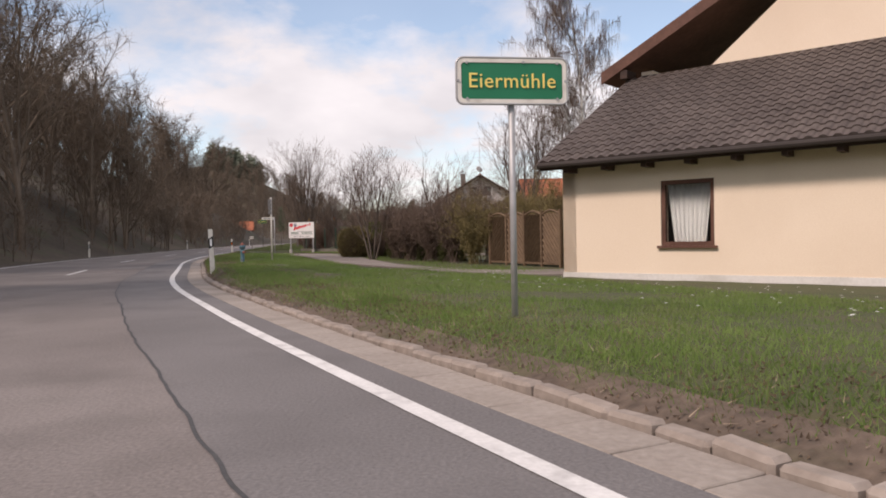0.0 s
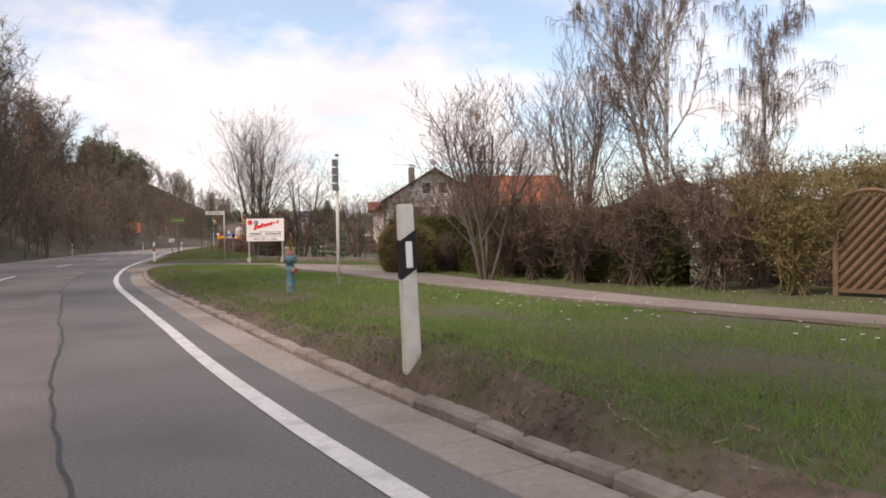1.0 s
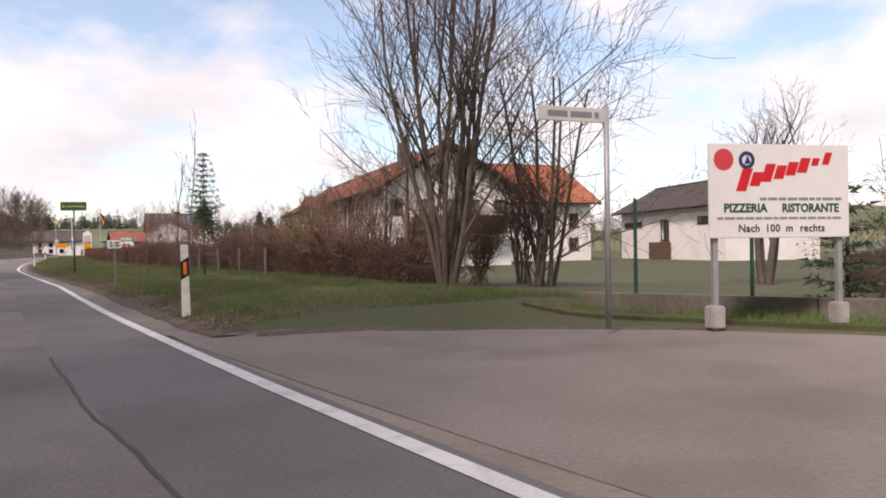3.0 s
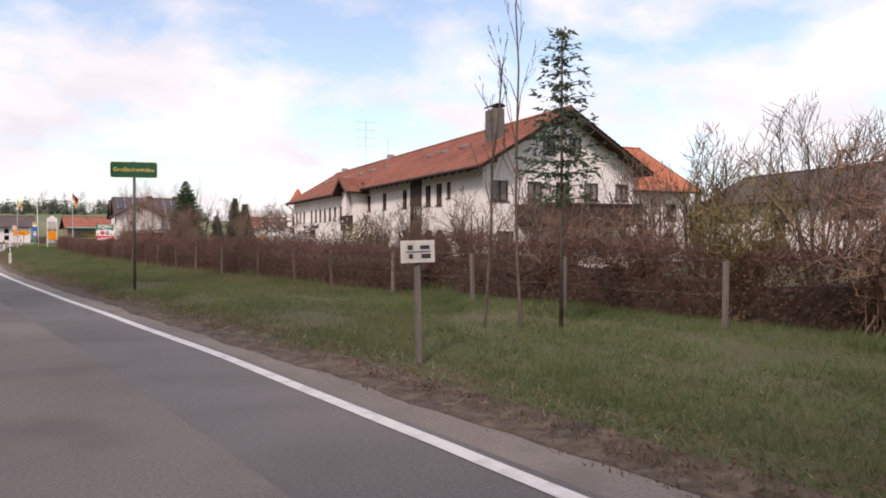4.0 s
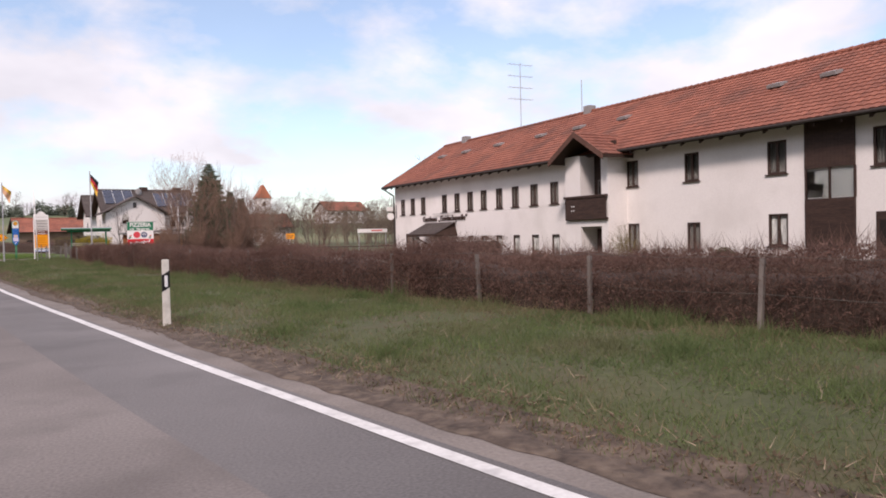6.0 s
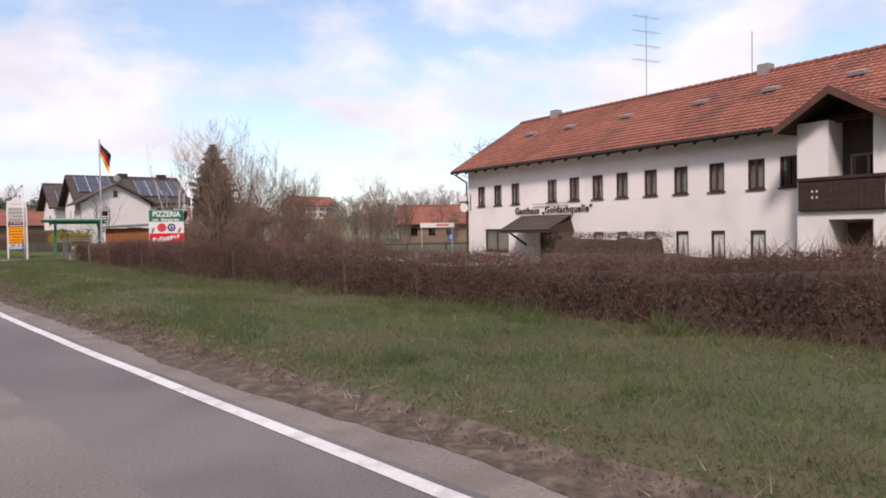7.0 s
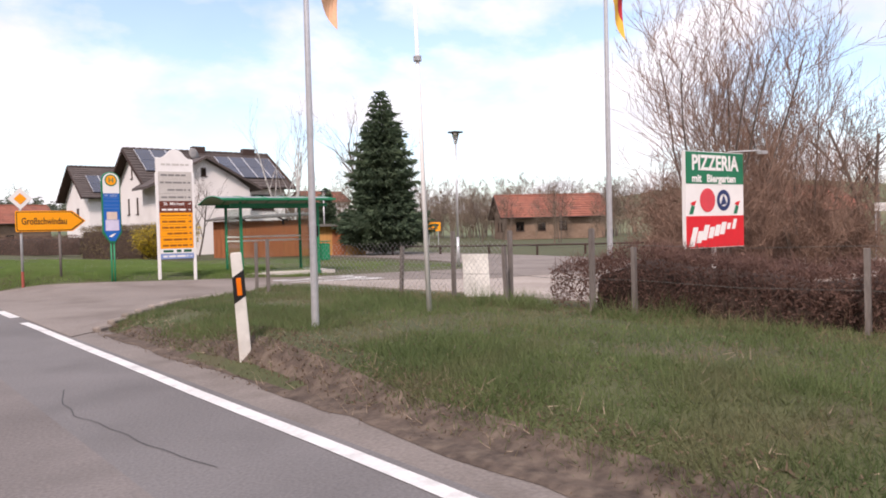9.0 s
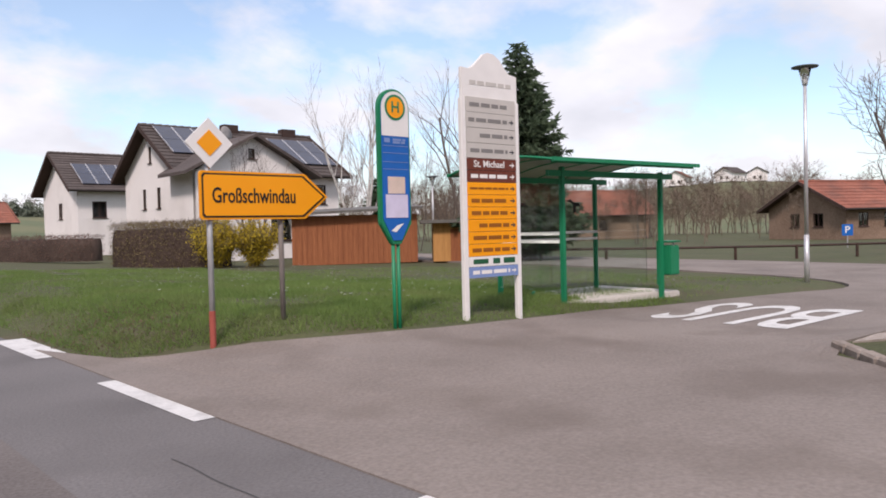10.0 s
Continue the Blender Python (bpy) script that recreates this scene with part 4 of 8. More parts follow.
rows = [(GREY_SIGN, 0.19, ROW_GREY)] * 4 + [(BROWN_SIGN, 0.15, WHITE_PAINT)] * 2 + [(SIGN_YELLOW, 0.155, ROW_OCHRE)] * 6 + [(WHITE_PAINT, 0.13, GREEN_INK), (PALE_BLUE, 0.14, WHITE_PAINT)]
for k, (mat, h, ink) in enumerate(rows):
    b = Build(); b.box((0, 0.0, z - h / 2), (0.83, 0.03, h - 0.006)); part("panel", b, mat, vd)
    if k == 4:
        lettering("lettering", "St. Michael", 0.12, ink, vd, (-0.05, -0.018, z - h / 2), 1.0, 0.002)
    elif k == 12:
        bars(vd, "small_print", [(-0.35, -0.1, z - h / 2, 0.06), (-0.02, 0.1, z - h / 2, 0.07), (0.16, 0.36, z - h / 2, 0.07)], ink, -0.018, r8)
    else:
        x0 = (-0.36, -0.38, -0.2, -0.36, 0, -0.36, -0.38, -0.36, -0.36, -0.24, -0.34, -0.36, 0, -0.36)[k]
        bars(vd, "small_print", [(x0, 0.27, z - h / 2, 0.048 if k != 6 else 0.026)], ink, -0.018, r8)
    if k not in (0, 12):
        b = Build(); zc = z - h / 2
        b.face((0.30, -0.018, zc - 0.008), (0.355, -0.018, zc - 0.008), (0.355, -0.018, zc + 0.008), (0.30, -0.018, zc + 0.008))
        b.face((0.335, -0.018, zc - 0.035), (0.385, -0.018, zc), (0.335, -0.018, zc + 0.035), (0.352, -0.018, zc))
        part("arrow", b, DARK_INK if ink in (ROW_GREY, ROW_OCHRE) else ink, vd)
    z -= h
bars(vd, "small_print", [(-0.34, 0.36, 2.98, 0.05)], GREY_SIGN, -0.004, r8)

# yellow direction arrow with priority diamond
ar = thing("direction_sign", pose(-30.12, 138.67, 0.2, 0, 0, 3.5), "yellow arrow sign with a priority diamond on two grey posts", "road sign")
arrow = [(-0.10, 1.27), (1.12, 1.27), (1.42, 1.52), (1.12, 1.775), (-0.10, 1.775), (-0.12, 1.75), (-0.12, 1.295)]


def shrink(pts, k):
    cx, cz = sum(p[0] for p in pts) / len(pts), sum(p[1] for p in pts) / len(pts)
    return [(p[0] + k * (1 if p[0] < 0.3 else -1) * (1.0 if p[0] < 1.3 else 1.7), p[1] + k * (1 if p[1] < 1.5 else -1) * (0 if abs(p[1] - 1.52) < 0.01 else 1)) for p in pts]


b = Build(); b.prism(arrow, 0.03, lambda x, y, z: (x, y, z)); part("plate", b, SIGN_YELLOW, ar, "yellow reflective plate")
b = Build(); b.prism(shrink(arrow, 0.022), 0.004, lambda x, y, z: (x, y - 0.005, z)); part("border", b, BLACK_PAINT, ar, "black border line")
b = Build(); b.prism(shrink(arrow, 0.040), 0.004, lambda x, y, z: (x, y - 0.008, z)); part("face", b, SIGN_YELLOW, ar)
lettering("lettering", "Großschwindau", 0.225, BLACK_PAINT, ar, (0.50, -0.01, 1.515), 1.0, 0.002, wide=0.69)
for sx, hgt in ((0.0, 2.0), (0.83, 1.7)):
    b = Build(); b.tube((sx, 0.06, -0.15), (sx, 0.06, hgt), 0.03, n=10); part("post", b, GREY_WOOD if sx else GALV, ar, smooth=True)
b = Build(); b.tube((0, 0.06, -0.1), (0, 0.06, 0.32), 0.033, n=10); part("sleeve", b, POST_RED, ar, "faded red sleeve")
for k, (mat, y) in enumerate(((WHITE_PAINT, 0.0), (SIGN_YELLOW, -0.006))):
    b = Build()
    q = 0.36 if k == 0 else 0.19
    q *= 0.72
    b.prism([(0, 2.06 - q), (q, 2.06), (0, 2.06 + q), (-q, 2.06)], 0.02 if k == 0 else 0.004, lambda x, y2, z: (x, y + y2, z))
    part("diamond", b, mat, ar, "yellow priority diamond" if k else "white diamond plate")

# bus shelter
slab = Build(); slab.box((-23.25, 139.55, 0.08), (2.75, 1.75, 0.16), Matrix.Rotation(radians(-2), 3, 'Z'))
tagged(part("shelter_slab", slab, SLAB, None, "pale concrete slab under the bus shelter", bevel=0.02), kind="structure")
sh = thing("bus_shelter", pose(-24.75, 138.72, 0.1, 0, 0, -2.5), "green steel bus shelter with glass walls and a curved roof", "bus shelter")
for px, py, hh in ((0.0, 0.0, 2.05), (2.30, 0.0, 2.02), (0.0, 1.45, 2.02), (2.30, 1.45, 2.0)):
    b = Build(); b.box((px, py, hh / 2), (0.075, 0.075, hh + 0.1)); part("post", b, SHELTER_GREEN, sh, bevel=0.01)
for py in (0.0, 1.45):
    b = Build(); b.box((1.15, py, 2.0), (2.9, 0.06, 0.09)); part("beam", b, SHELTER_GREEN, sh)
b = Build(); b.box((1.0, -0.42, 2.13), (3.2, 0.05, 0.05)); part("beam", b, SHELTER_GREEN, sh)
n = 9
prof = [(-0.5 + 2.45 * i / n, 2.15 + 0.17 * math.sin(math.pi * (i / n) * 0.92) - 0.10 * (i / n)) for i in range(n + 1)]
for k in range(5):
    b = Build()
    x0, x1 = -0.62 + k * 0.655, -0.62 + k * 0.655 + 0.64
    for i in range(n):
        (y0, h0), (y1, h1) = prof[i], prof[i + 1]
        b.face((x0, y0, h0), (x1, y0, h0), (x1, y1, h1), (x0, y1, h1))
        b.face((x0, y0, h0 - 0.012), (x0, y1, h1 - 0.012), (x1, y1, h1 - 0.012), (x1, y0, h0 - 0.012))
    part("roof_panel", b, ROOF_PANEL, sh, "dark translucent roof panel")
for k in range(6):
    x0 = -0.64 + k * 0.655
    b = Build()
    for i in range(n):
        b.tube((x0, prof[i][0], prof[i][1] - 0.005), (x0, prof[i + 1][0], prof[i + 1][1] - 0.005), 0.022, n=6, cap=False)
    part("rib", b, SHELTER_GREEN, sh)
for py in (-0.5, 1.95):
    z = prof[0][1] if py < 0 else prof[-1][1]
    b = Build(); b.box((1.0, py, z), (3.34, 0.04, 0.055)); part("gutter", b, SHELTER_GREEN, sh)
for (a, c) in (((0.06, 1.45), (1.13, 1.45)), ((1.17, 1.45), (2.25, 1.45)), ((0.0, 0.06), (0.0, 1.39)), ((2.30, 0.3), (2.30, 1.39))):
    b = Build()
    dx, dy = c[0] - a[0], c[1] - a[1]
    b.span((a[0] - (0.004 if dx == 0 else 0), a[1] - (0.004 if dy == 0 else 0), 0.22), (c[0] + (0.004 if dx == 0 else 0), c[1] + (0.004 if dy == 0 else 0), 1.9))
    ob = part("pane", b, SHELTER_GLASS, sh)
    ob.visible_shadow = False
for z in (0.98, 1.10):
    b = Build(); b.box((1.15, 1.41, z), (2.3, 0.03, 0.045)); part("rail", b, WHITE_PAINT, sh, "white rail")
    b = Build(); b.box((0.04, 0.72, z), (0.03, 1.4, 0.045)); part("rail", b, WHITE_PAINT, sh, "white rail")
for px in (0.45, 1.75):
    b = Build()
    for wing in (((-0.20, 0.07), (-0.10, 0.11), (0.0, 0.05), (-0.02, 0.0), (-0.10, 0.05)), ((0.0, 0.05), (0.12, 0.04), (0.19, -0.06), (0.10, -0.01), (0.0, -0.03)), ((-0.03, 0.03), (0.02, 0.03), (0.05, -0.16), (0.01, -0.12), (-0.03, -0.15))):
        b.face(*[(px + dx, 1.437, 1.58 + dz) for dx, dz in wing])
    part("bird_sticker", b, BLACK_PAINT, sh, "black bird silhouette on the glass")
bn = thing("litter_bin", pose(-22.33, 138.60, 0.35, 0, 0, -2), "green steel litter bin fixed to the shelter post", "litter bin")
b = Build(); b.box((0.06, 0, 0.35), (0.26, 0.26, 0.5)); part("body", b, SHELTER_GREEN, bn, bevel=0.02)
b = Build(); b.box((0.06, 0, 0.66), (0.30, 0.30, 0.03)); part("lid", b, SHELTER_GREEN, bn, bevel=0.01)
for sy in (-0.1, 0.1):
    b = Build(); b.box((0.06, sy, 0.62), (0.02, 0.02, 0.08)); part("bracket", b, GALV, bn)
b = Build(); b.box((-0.06, 0.12, 0.3), (0.04, 0.04, 0.75)); part("mount", b, SHELTER_GREEN, bn)
cup = thing("drink_can", pose(-24.55, 139.55, 0.16), "small green drink can standing on the slab", "can")
b = Build(); b.lathe([(0.028, 0), (0.033, 0.01), (0.033, 0.11), (0.027, 0.12)], 10); part("can", b, SHELTER_GREEN, cup)


def street_lamp(x, y, h, label):
    t = thing("street_lamp", stand(x, y), label, "street lamp", "street lamps")
    b = Build(); b.tube((0, 0, -0.1), (0, 0, 1.0), 0.055, 0.05, n=12); b.tube((0, 0, 1.0), (0, 0, h - 0.42), 0.042, 0.034, n=12); part("pole", b, ALU, t, smooth=True)
    b = Build(); b.lathe([(0.045, h - 0.42), (0.06, h - 0.38), (0.125, h - 0.08)], 14); part("lantern", b, glass("lamp_glass"), t, "clear conical lantern", smooth=True)
    b = Build(); b.lathe([(0.03, h - 0.4), (0.045, h - 0.3), (0.03, h - 0.2)], 10); part("bulb", b, WHITE_PAINT, t)
    b = Build(); b.lathe([(0.12, h - 0.08), (0.26, h - 0.05), (0.265, h - 0.03), (0.08, h), (0.02, h + 0.01)], 18); part("hood", b, plain("lamp_hood_grey", "5c625f"), t, "flat grey hood", smooth=True)


street_lamp(-17.35, 138.6, 4.55, "grey street lamp with a flat hood on a tapered pole")
street_lamp(-14.1, 155.6, 3.6, "distant grey street lamp with a flat hood")

yb = thing("place_name_sign", stand(-0.5, 165.0, -32), "distant yellow place-name board on two grey posts", "road sign")
for sx in (-0.35, 0.35):
    b = Build(); b.tube((sx, 0.03, -0.1), (sx, 0.03, 1.9), 0.03, n=8); part("post", b, GALV, yb)
part("plate", plate(1.05, 0.66, 0.04, 0.02, (0, 0, 1.62)), SIGN_YELLOW, yb)
bars(yb, "small_print", [(-0.4, 0.4, 1.7, 0.1), (-0.3, 0.3, 1.5, 0.06)], DARK_INK, -0.004, random.Random(12))
pk = thing("parking_sign", stand(8.0, 148.4, -66), "small blue parking sign with a white letter", "road sign")
b = Build(); b.tube((0, 0.03, -0.1), (0, 0.03, 1.2), 0.03, n=8); part("post", b, GALV, pk)
part("plate", plate(0.52, 0.6, 0.04, 0.02, (0, 0, 0.95)), BLUE_SIGN, pk)
lettering("lettering", "P", 0.5, WHITE_PAINT, pk, (0, -0.004, 0.95), 1.0, 0.002)

# words on the asphalt
bx, by = on_road(184.6, 8.1)
me = lettering("road_lettering", "BUS", 3.4, LINE_PAINT, None, (0, 0, 0), 1.0, 0.0, turn=Matrix.Identity(4))
me.data.transform(Matrix.Diagonal((0.36, 1.0, 1, 1)))
me.matrix_world = pose(-23.0, 136.6, max(float(level(184.6, 8.1)), -0.02) + 0.037, 0, 0.0, 92)
tagged(me, "large worn white letters painted on the asphalt", kind="structure")


def flag_pole(x, y, h, z, colours, label, lean=0.0, drop=1.2, wide=0.62, turn=0.0, hang=0.0):
    t = thing("flagpole", pose(x, y, z, 0, lean, 0), label, "flagpole", "flagpoles")
    b = Build(); b.tube((0, 0, -0.1), (0, 0, h), 0.044, 0.026, n=12, cap=False); part("pole", b, ALU, t, smooth=True)
    b = Build(); b.lathe([(0.01, h), (0.04, h + 0.02), (0.03, h + 0.05), (0.005, h + 0.06)], 8); part("finial", b, WHITE_PAINT, t)
    b = Build(); b.box((0.04, 0, 1.2), (0.04, 0.03, 0.12)); part("cleat", b, BLACK_PAINT, t)
    k = len(colours)
    for c, mat in enumerate(colours):
        b = Build()
        n = 10
        for i in range(n):
            for jj in range(3):
                q = []
                for ii, j2 in ((i, jj), (i + 1, jj), (i + 1, jj + 1), (i, jj + 1)):
                    u, v = ii / n, (c + j2 / 3) / k
                    px = 0.03 + wide * u * (1 - 0.25 * v) + hang * v
                    pz = h - 0.12 - drop * (0.42 * v + 0.62 * u * (0.6 + 0.4 * v))
                    py = 0.07 * math.sin(7 * u + 3 * v) * u
                    ca, sa = math.cos(radians(turn)), math.sin(radians(turn))
                    q.append((px * ca - py * sa, px * sa + py * ca, pz))
                b.face(*q)
        part("flag_stripe", b, mat, t, smooth=True)
    return t


flag_pole(-24.15, 125.6, 5.3, 0.0, (FLAG_BLACK, FLAG_RED, FLAG_GOLD), "tall metal flagpole with a black, red and gold flag", drop=1.25, wide=0.42)
flag_pole(-28.5, 125.85, 4.5, 0.12, (FLAG_GOLD, FLAG_PALE, FLAG_PALE), "metal flagpole with a torn faded flag", drop=0.95, wide=0.42)
t = thing("flagpole", pose(-26.88, 126.05, 0.05, 0, -1.5, 0), "thin white pole beside the fence without a flag", "flagpole", "flagpoles")
b = Build(); b.tube((0, 0, -0.1), (0, 0, 4.2), 0.035, 0.02, n=8); part("pole", b, WHITE_PAINT, t, smooth=True)
b = Build(); b.tube((0, 0, 3.3), (0, 0, 3.36), 0.05, n=8); part("bracket", b, GALV, t)

# second restaurant board
pz = thing("advertising_board", pose(-21.53, 125.78, 0.0, 0, 0, -2), "green, white and red restaurant board on a post", "signboard")
b = Build(); b.box((0, 0, 1.665), (1.44, 0.07, 1.53)); part("panel", b, WHITE_PAINT, pz)
b = Build(); b.box((0, -0.037, 2.17), (1.43, 0.006, 0.50)); part("green_field", b, SIGN_GREEN, pz, "green field")
b = Build(); b.box((0, -0.037, 1.16), (1.43, 0.006, 0.50)); part("red_field", b, RED_PAINT, pz, "red field")
lettering("lettering", "PIZZERIA", 0.33, WHITE_PAINT, pz, (0, -0.042, 2.24), 1.0, 0.002, wide=0.86, bold=0.03)
lettering("lettering", "mit", 0.17, WHITE_PAINT, pz, (-0.46, -0.042, 2.00), 1.0, 0.002, wide=1.02, bold=0.03)
lettering("lettering", "Biergarten", 0.17, WHITE_PAINT, pz, (0.15, -0.042, 2.00), 1.0, 0.002, wide=1.02, bold=0.03)
disc(pz, "emblem", -0.2, 1.66, 0.19, -0.04, PINK_PAINT, "red round emblem")
disc(pz, "emblem", 0.2, 1.66, 0.17, -0.04, NAVY_PAINT, "dark blue ring emblem", 0.10)
b = Build(); b.face((0.12, -0.04, 1.58), (0.28, -0.04, 1.60), (0.2, -0.04, 1.75)); part("emblem", b, NAVY_PAINT, pz)
for sx in (-0.56, 0.54):
    b = Build()
    b.face((sx - 0.09, -0.04, 1.44), (sx, -0.04, 1.44), (sx + 0.05, -0.04, 1.56), (sx - 0.03, -0.04, 1.58)); part("emblem", b, SIGN_GREEN, pz)
    b = Build(); b.face((sx - 0.06, -0.04, 1.60), (sx + 0.04, -0.04, 1.57), (sx + 0.09, -0.04, 1.65), (sx - 0.02, -0.04, 1.63)); part("emblem", b, RED_PAINT, pz)
logo_bars(pz, -0.62, 1.03, 1.16, 0.30, 0.26, WHITE_PAINT, -0.042)
b = Build(); b.box((-0.12, 0.08, 0.55), (0.14, 0.1, 1.3)); part("post", b, BROWN_WOOD, pz)
b = Build(); b.box((0.06, 0.05, 0.6), (0.05, 0.05, 1.2)); part("post", b, WHITE_PAINT, pz)
b = Build(); b.tube((0.3, -0.05, 2.44), (0.72, -0.35, 2.45), 0.012, n=6); b.box((0.76, -0.37, 2.42), (0.16, 0.08, 0.05)); part("lamp_arm", b, GALV, pz, "grey lamp on an arm")

# wire fence in front of the hedge
fence = thing("wire_fence", pose(0, 0, 0), "weathered concrete and wood posts with sagging wire", "fence")
bd = Build()
bd.box((0, 0, 0.38), (0.05, 0.05, 0.92))
pm = bd.mesh("post"); pm.materials.append(GREY_WOOD)
rnd = random.Random(21)
posts = []
for k in range(34):
    s = 104.5 + k * 2.25 + rnd.uniform(-0.2, 0.2)
    if s > 178.5:
        break
    x, y = (float(v) for v in on_road(s, 4.83 + rnd.uniform(-0.08, 0.08)))
    ob = new("post", pm); ob.parent = fence
    ob.matrix_world = pose(x, y, height_at(x, y) - 0.06, rnd.uniform(-3, 3), rnd.uniform(-3, 3), rnd.uniform(0, 20))
    posts.append((x, y, height_at(x, y)))
for h in (0.4, 0.8):
    b = Build()
    for p, q in zip(posts, posts[1:]):
        m = ((p[0] + q[0]) / 2, (p[1] + q[1]) / 2, (p[2] + q[2]) / 2 + h - 0.03)
        b.tube((p[0], p[1], p[2] + h), m, 0.0025, n=4, cap=False)
        b.tube(m, (q[0], q[1], q[2] + h), 0.0025, n=4, cap=False)
    part("wire", b, CHIMNEY, fence)

# wire mesh fence at the yard
yard = thing("mesh_fence", pose(0, 0, 0), "low grey wire mesh fence on wooden posts by the yard", "fence")
ends = [(-25.55, 124.6), (-25.2, 126.5), (-25.4, 127.6), (-26.7, 131.8), (-26.4, 133.2)]
mesh_line = [(-25.2, 126.5), (-25.4, 127.6), (-25.85, 128.7), (-26.5, 130.3)]
for k, (x, y) in enumerate(ends):
    b = Build(); b.box((x, y, height_at(x, y) + 0.45), (0.06, 0.06, 1.1)); part("post", b, GREY_WOOD, yard, bevel=0.008)
for (x0, y0), (x1, y1) in zip(mesh_line, mesh_line[1:]):
    b = Build()
    n = max(3, int(math.hypot(x1 - x0, y1 - y0) / 0.09))
    za, zb = height_at(x0, y0), height_at(x1, y1)
    for i in range(n + 1):
        for sgn in (1, -1):
            for c in range(8):
                t0, t1 = i / n, i / n + sgn / n
                if 0 <= t1 <= 1:
                    u0, u1 = za + (zb - za) * t0 + 0.05 + c * 0.1, za + (zb - za) * t1 + 0.05 + (c + 1) * 0.1
                    p, q = (x0 + (x1 - x0) * t0, y0 + (y1 - y0) * t0, u0), (x0 + (x1 - x0) * t1, y0 + (y1 - y0) * t1, u1)
                    b.tube(p, q, 0.002, n=3, cap=False)
    part("mesh", b, GALV, yard)
wp2 = thing("white_board", pose(-24.95, 127.6, 0.16, -9, 0, -22), "blank white board leaning against the mesh fence", "board")
b = Build(); b.box((0, 0, 0.36), (0.42, 0.02, 0.78)); part("board", b, WHITE_WORN, wp2, bevel=0.005)

# ---- buildings ----


def wall_panel(place, xl, xr, z0, z1, holes, thick):
    """A wall facing -y whose sides run as xl(z), xr(z), with holes (x0, x1, za, zb) cut right through it."""
    b = Build()
    cuts = sorted({z0, z1, *[h[2] for h in holes], *[h[3] for h in holes]})
    cuts = [c for c in cuts if z0 <= c <= z1]
    for za, zb in zip(cuts, cuts[1:]):
        if zb - za < 1e-4:
            continue
        inside = sorted(h for h in holes if h[2] < zb - 1e-4 and h[3] > za + 1e-4)
        left = (xl(za), xl(zb))
        for h in inside + [None]:
            right = (h[0], h[0]) if h else (xr(za), xr(zb))
            for y, flip in ((0, False), (thick, True)):
                q = [place(left[0], y, za), place(right[0], y, za), place(right[1], y, zb), place(left[1], y, zb)]
                b.face(*(q[::-1] if flip else q))
            if h:
                left = (h[1], h[1])
    for x0, x1, za, zb in holes:
        for p, q in (((x0, za), (x0, zb)), ((x0, zb), (x1, zb)), ((x1, zb), (x1, za)), ((x1, za), (x0, za))):
            b.face(place(p[0], 0, p[1]), place(q[0], 0, q[1]), place(q[0], thick, q[1]), place(p[0], thick, p[1]))
    for (za, zb), side in (((z0, z1), xl), ((z0, z1), xr)):
        b.face(place(side(za), 0, za), place(side(zb), 0, zb), place(side(zb), thick, zb), place(side(za), thick, za))
    return b


WINDOW_CACHE = {}


def window_meshes(w, h, frame_mat, leaves, curtain):
    key = (round(w, 2), round(h, 2), frame_mat.name, leaves, curtain)
    if key in WINDOW_CACHE:
        return WINDOW_CACHE[key]
    f = 0.075
    b = Build()
    b.span((0, 0.03, 0), (f, 0.11, h)); b.span((w - f, 0.03, 0), (w, 0.11, h)); b.span((f, 0.03, h - f), (w - f, 0.11, h)); b.span((f, 0.03, 0), (w - f, 0.11, f))
    for i in range(1, leaves):
        x = w * i / leaves
        b.span((x - 0.045, 0.025, f), (x + 0.045, 0.10, h - f))
    fr = b.mesh("window"); fr.materials.append(frame_mat)
    b = Build(); b.span((f - 0.01, 0.06, f - 0.01), (w - f + 0.01, 0.066, h - f + 0.01)); pa = b.mesh("pane"); pa.materials.append(GLASS)
    b = Build(); b.span((-0.06, -0.06, -0.045), (w + 0.06, 0.05, 0.0)); si = b.mesh("sill"); si.materials.append(frame_mat)
    cu = None
    if curtain == 2:
        b = Build()
        for i in range(40):
            for k in range(6):
                q = []
                for ii, kk in ((i, k), (i + 1, k), (i + 1, k + 1), (i, k + 1)):
                    u, v = ii / 40, kk / 6
                    half = (w / 2 - f) * (0.70 + 0.28 * v)
                    q.append((w / 2 + (2 * u - 1) * half, 0.15 + 0.014 * math.sin(ii * 1.35), f + (h - 2 * f) * v))
                b.face(*q)
        cu = b.mesh("curtain"); cu.materials.append(CURTAIN)
    # 3: added pleated panel whose dark grey stands for the dim room
    elif curtain == 3:
        b = Build()
        for i in range(24):
            q = [(f + (w - 2 * f) * (i + e) / 24, 0.12 + 0.012 * math.sin((i + e) * 1.9)) for e in (0, 1)]
            b.face((*q[0], f), (*q[1], f), (*q[1], h - f), (*q[0], h - f))
        cu = b.mesh("curtain"); cu.materials.append(WINDOW_GLOOM)
    elif curtain:
        b = Build()
        n = 14
        for side in (0, 1):
            for i in range(n):
                for k in range(6):
                    q = []
                    for ii, kk in ((i, k), (i + 1, k), (i + 1, k + 1), (i, k + 1)):
                        u, v = ii / n, kk / 6
                        reach = 0.5 * (1 - 0.45 * (1 - v) ** 1.5)
                        x = f + (w - 2 * f) * u * reach
                        x = x if side == 0 else w - x
                        q.append((x, 0.16 + 0.012 * math.sin(u * 30), f + (h - 2 * f) * v))
                    b.face(*q)
        cu = b.mesh("curtain"); cu.materials.append(CURTAIN)
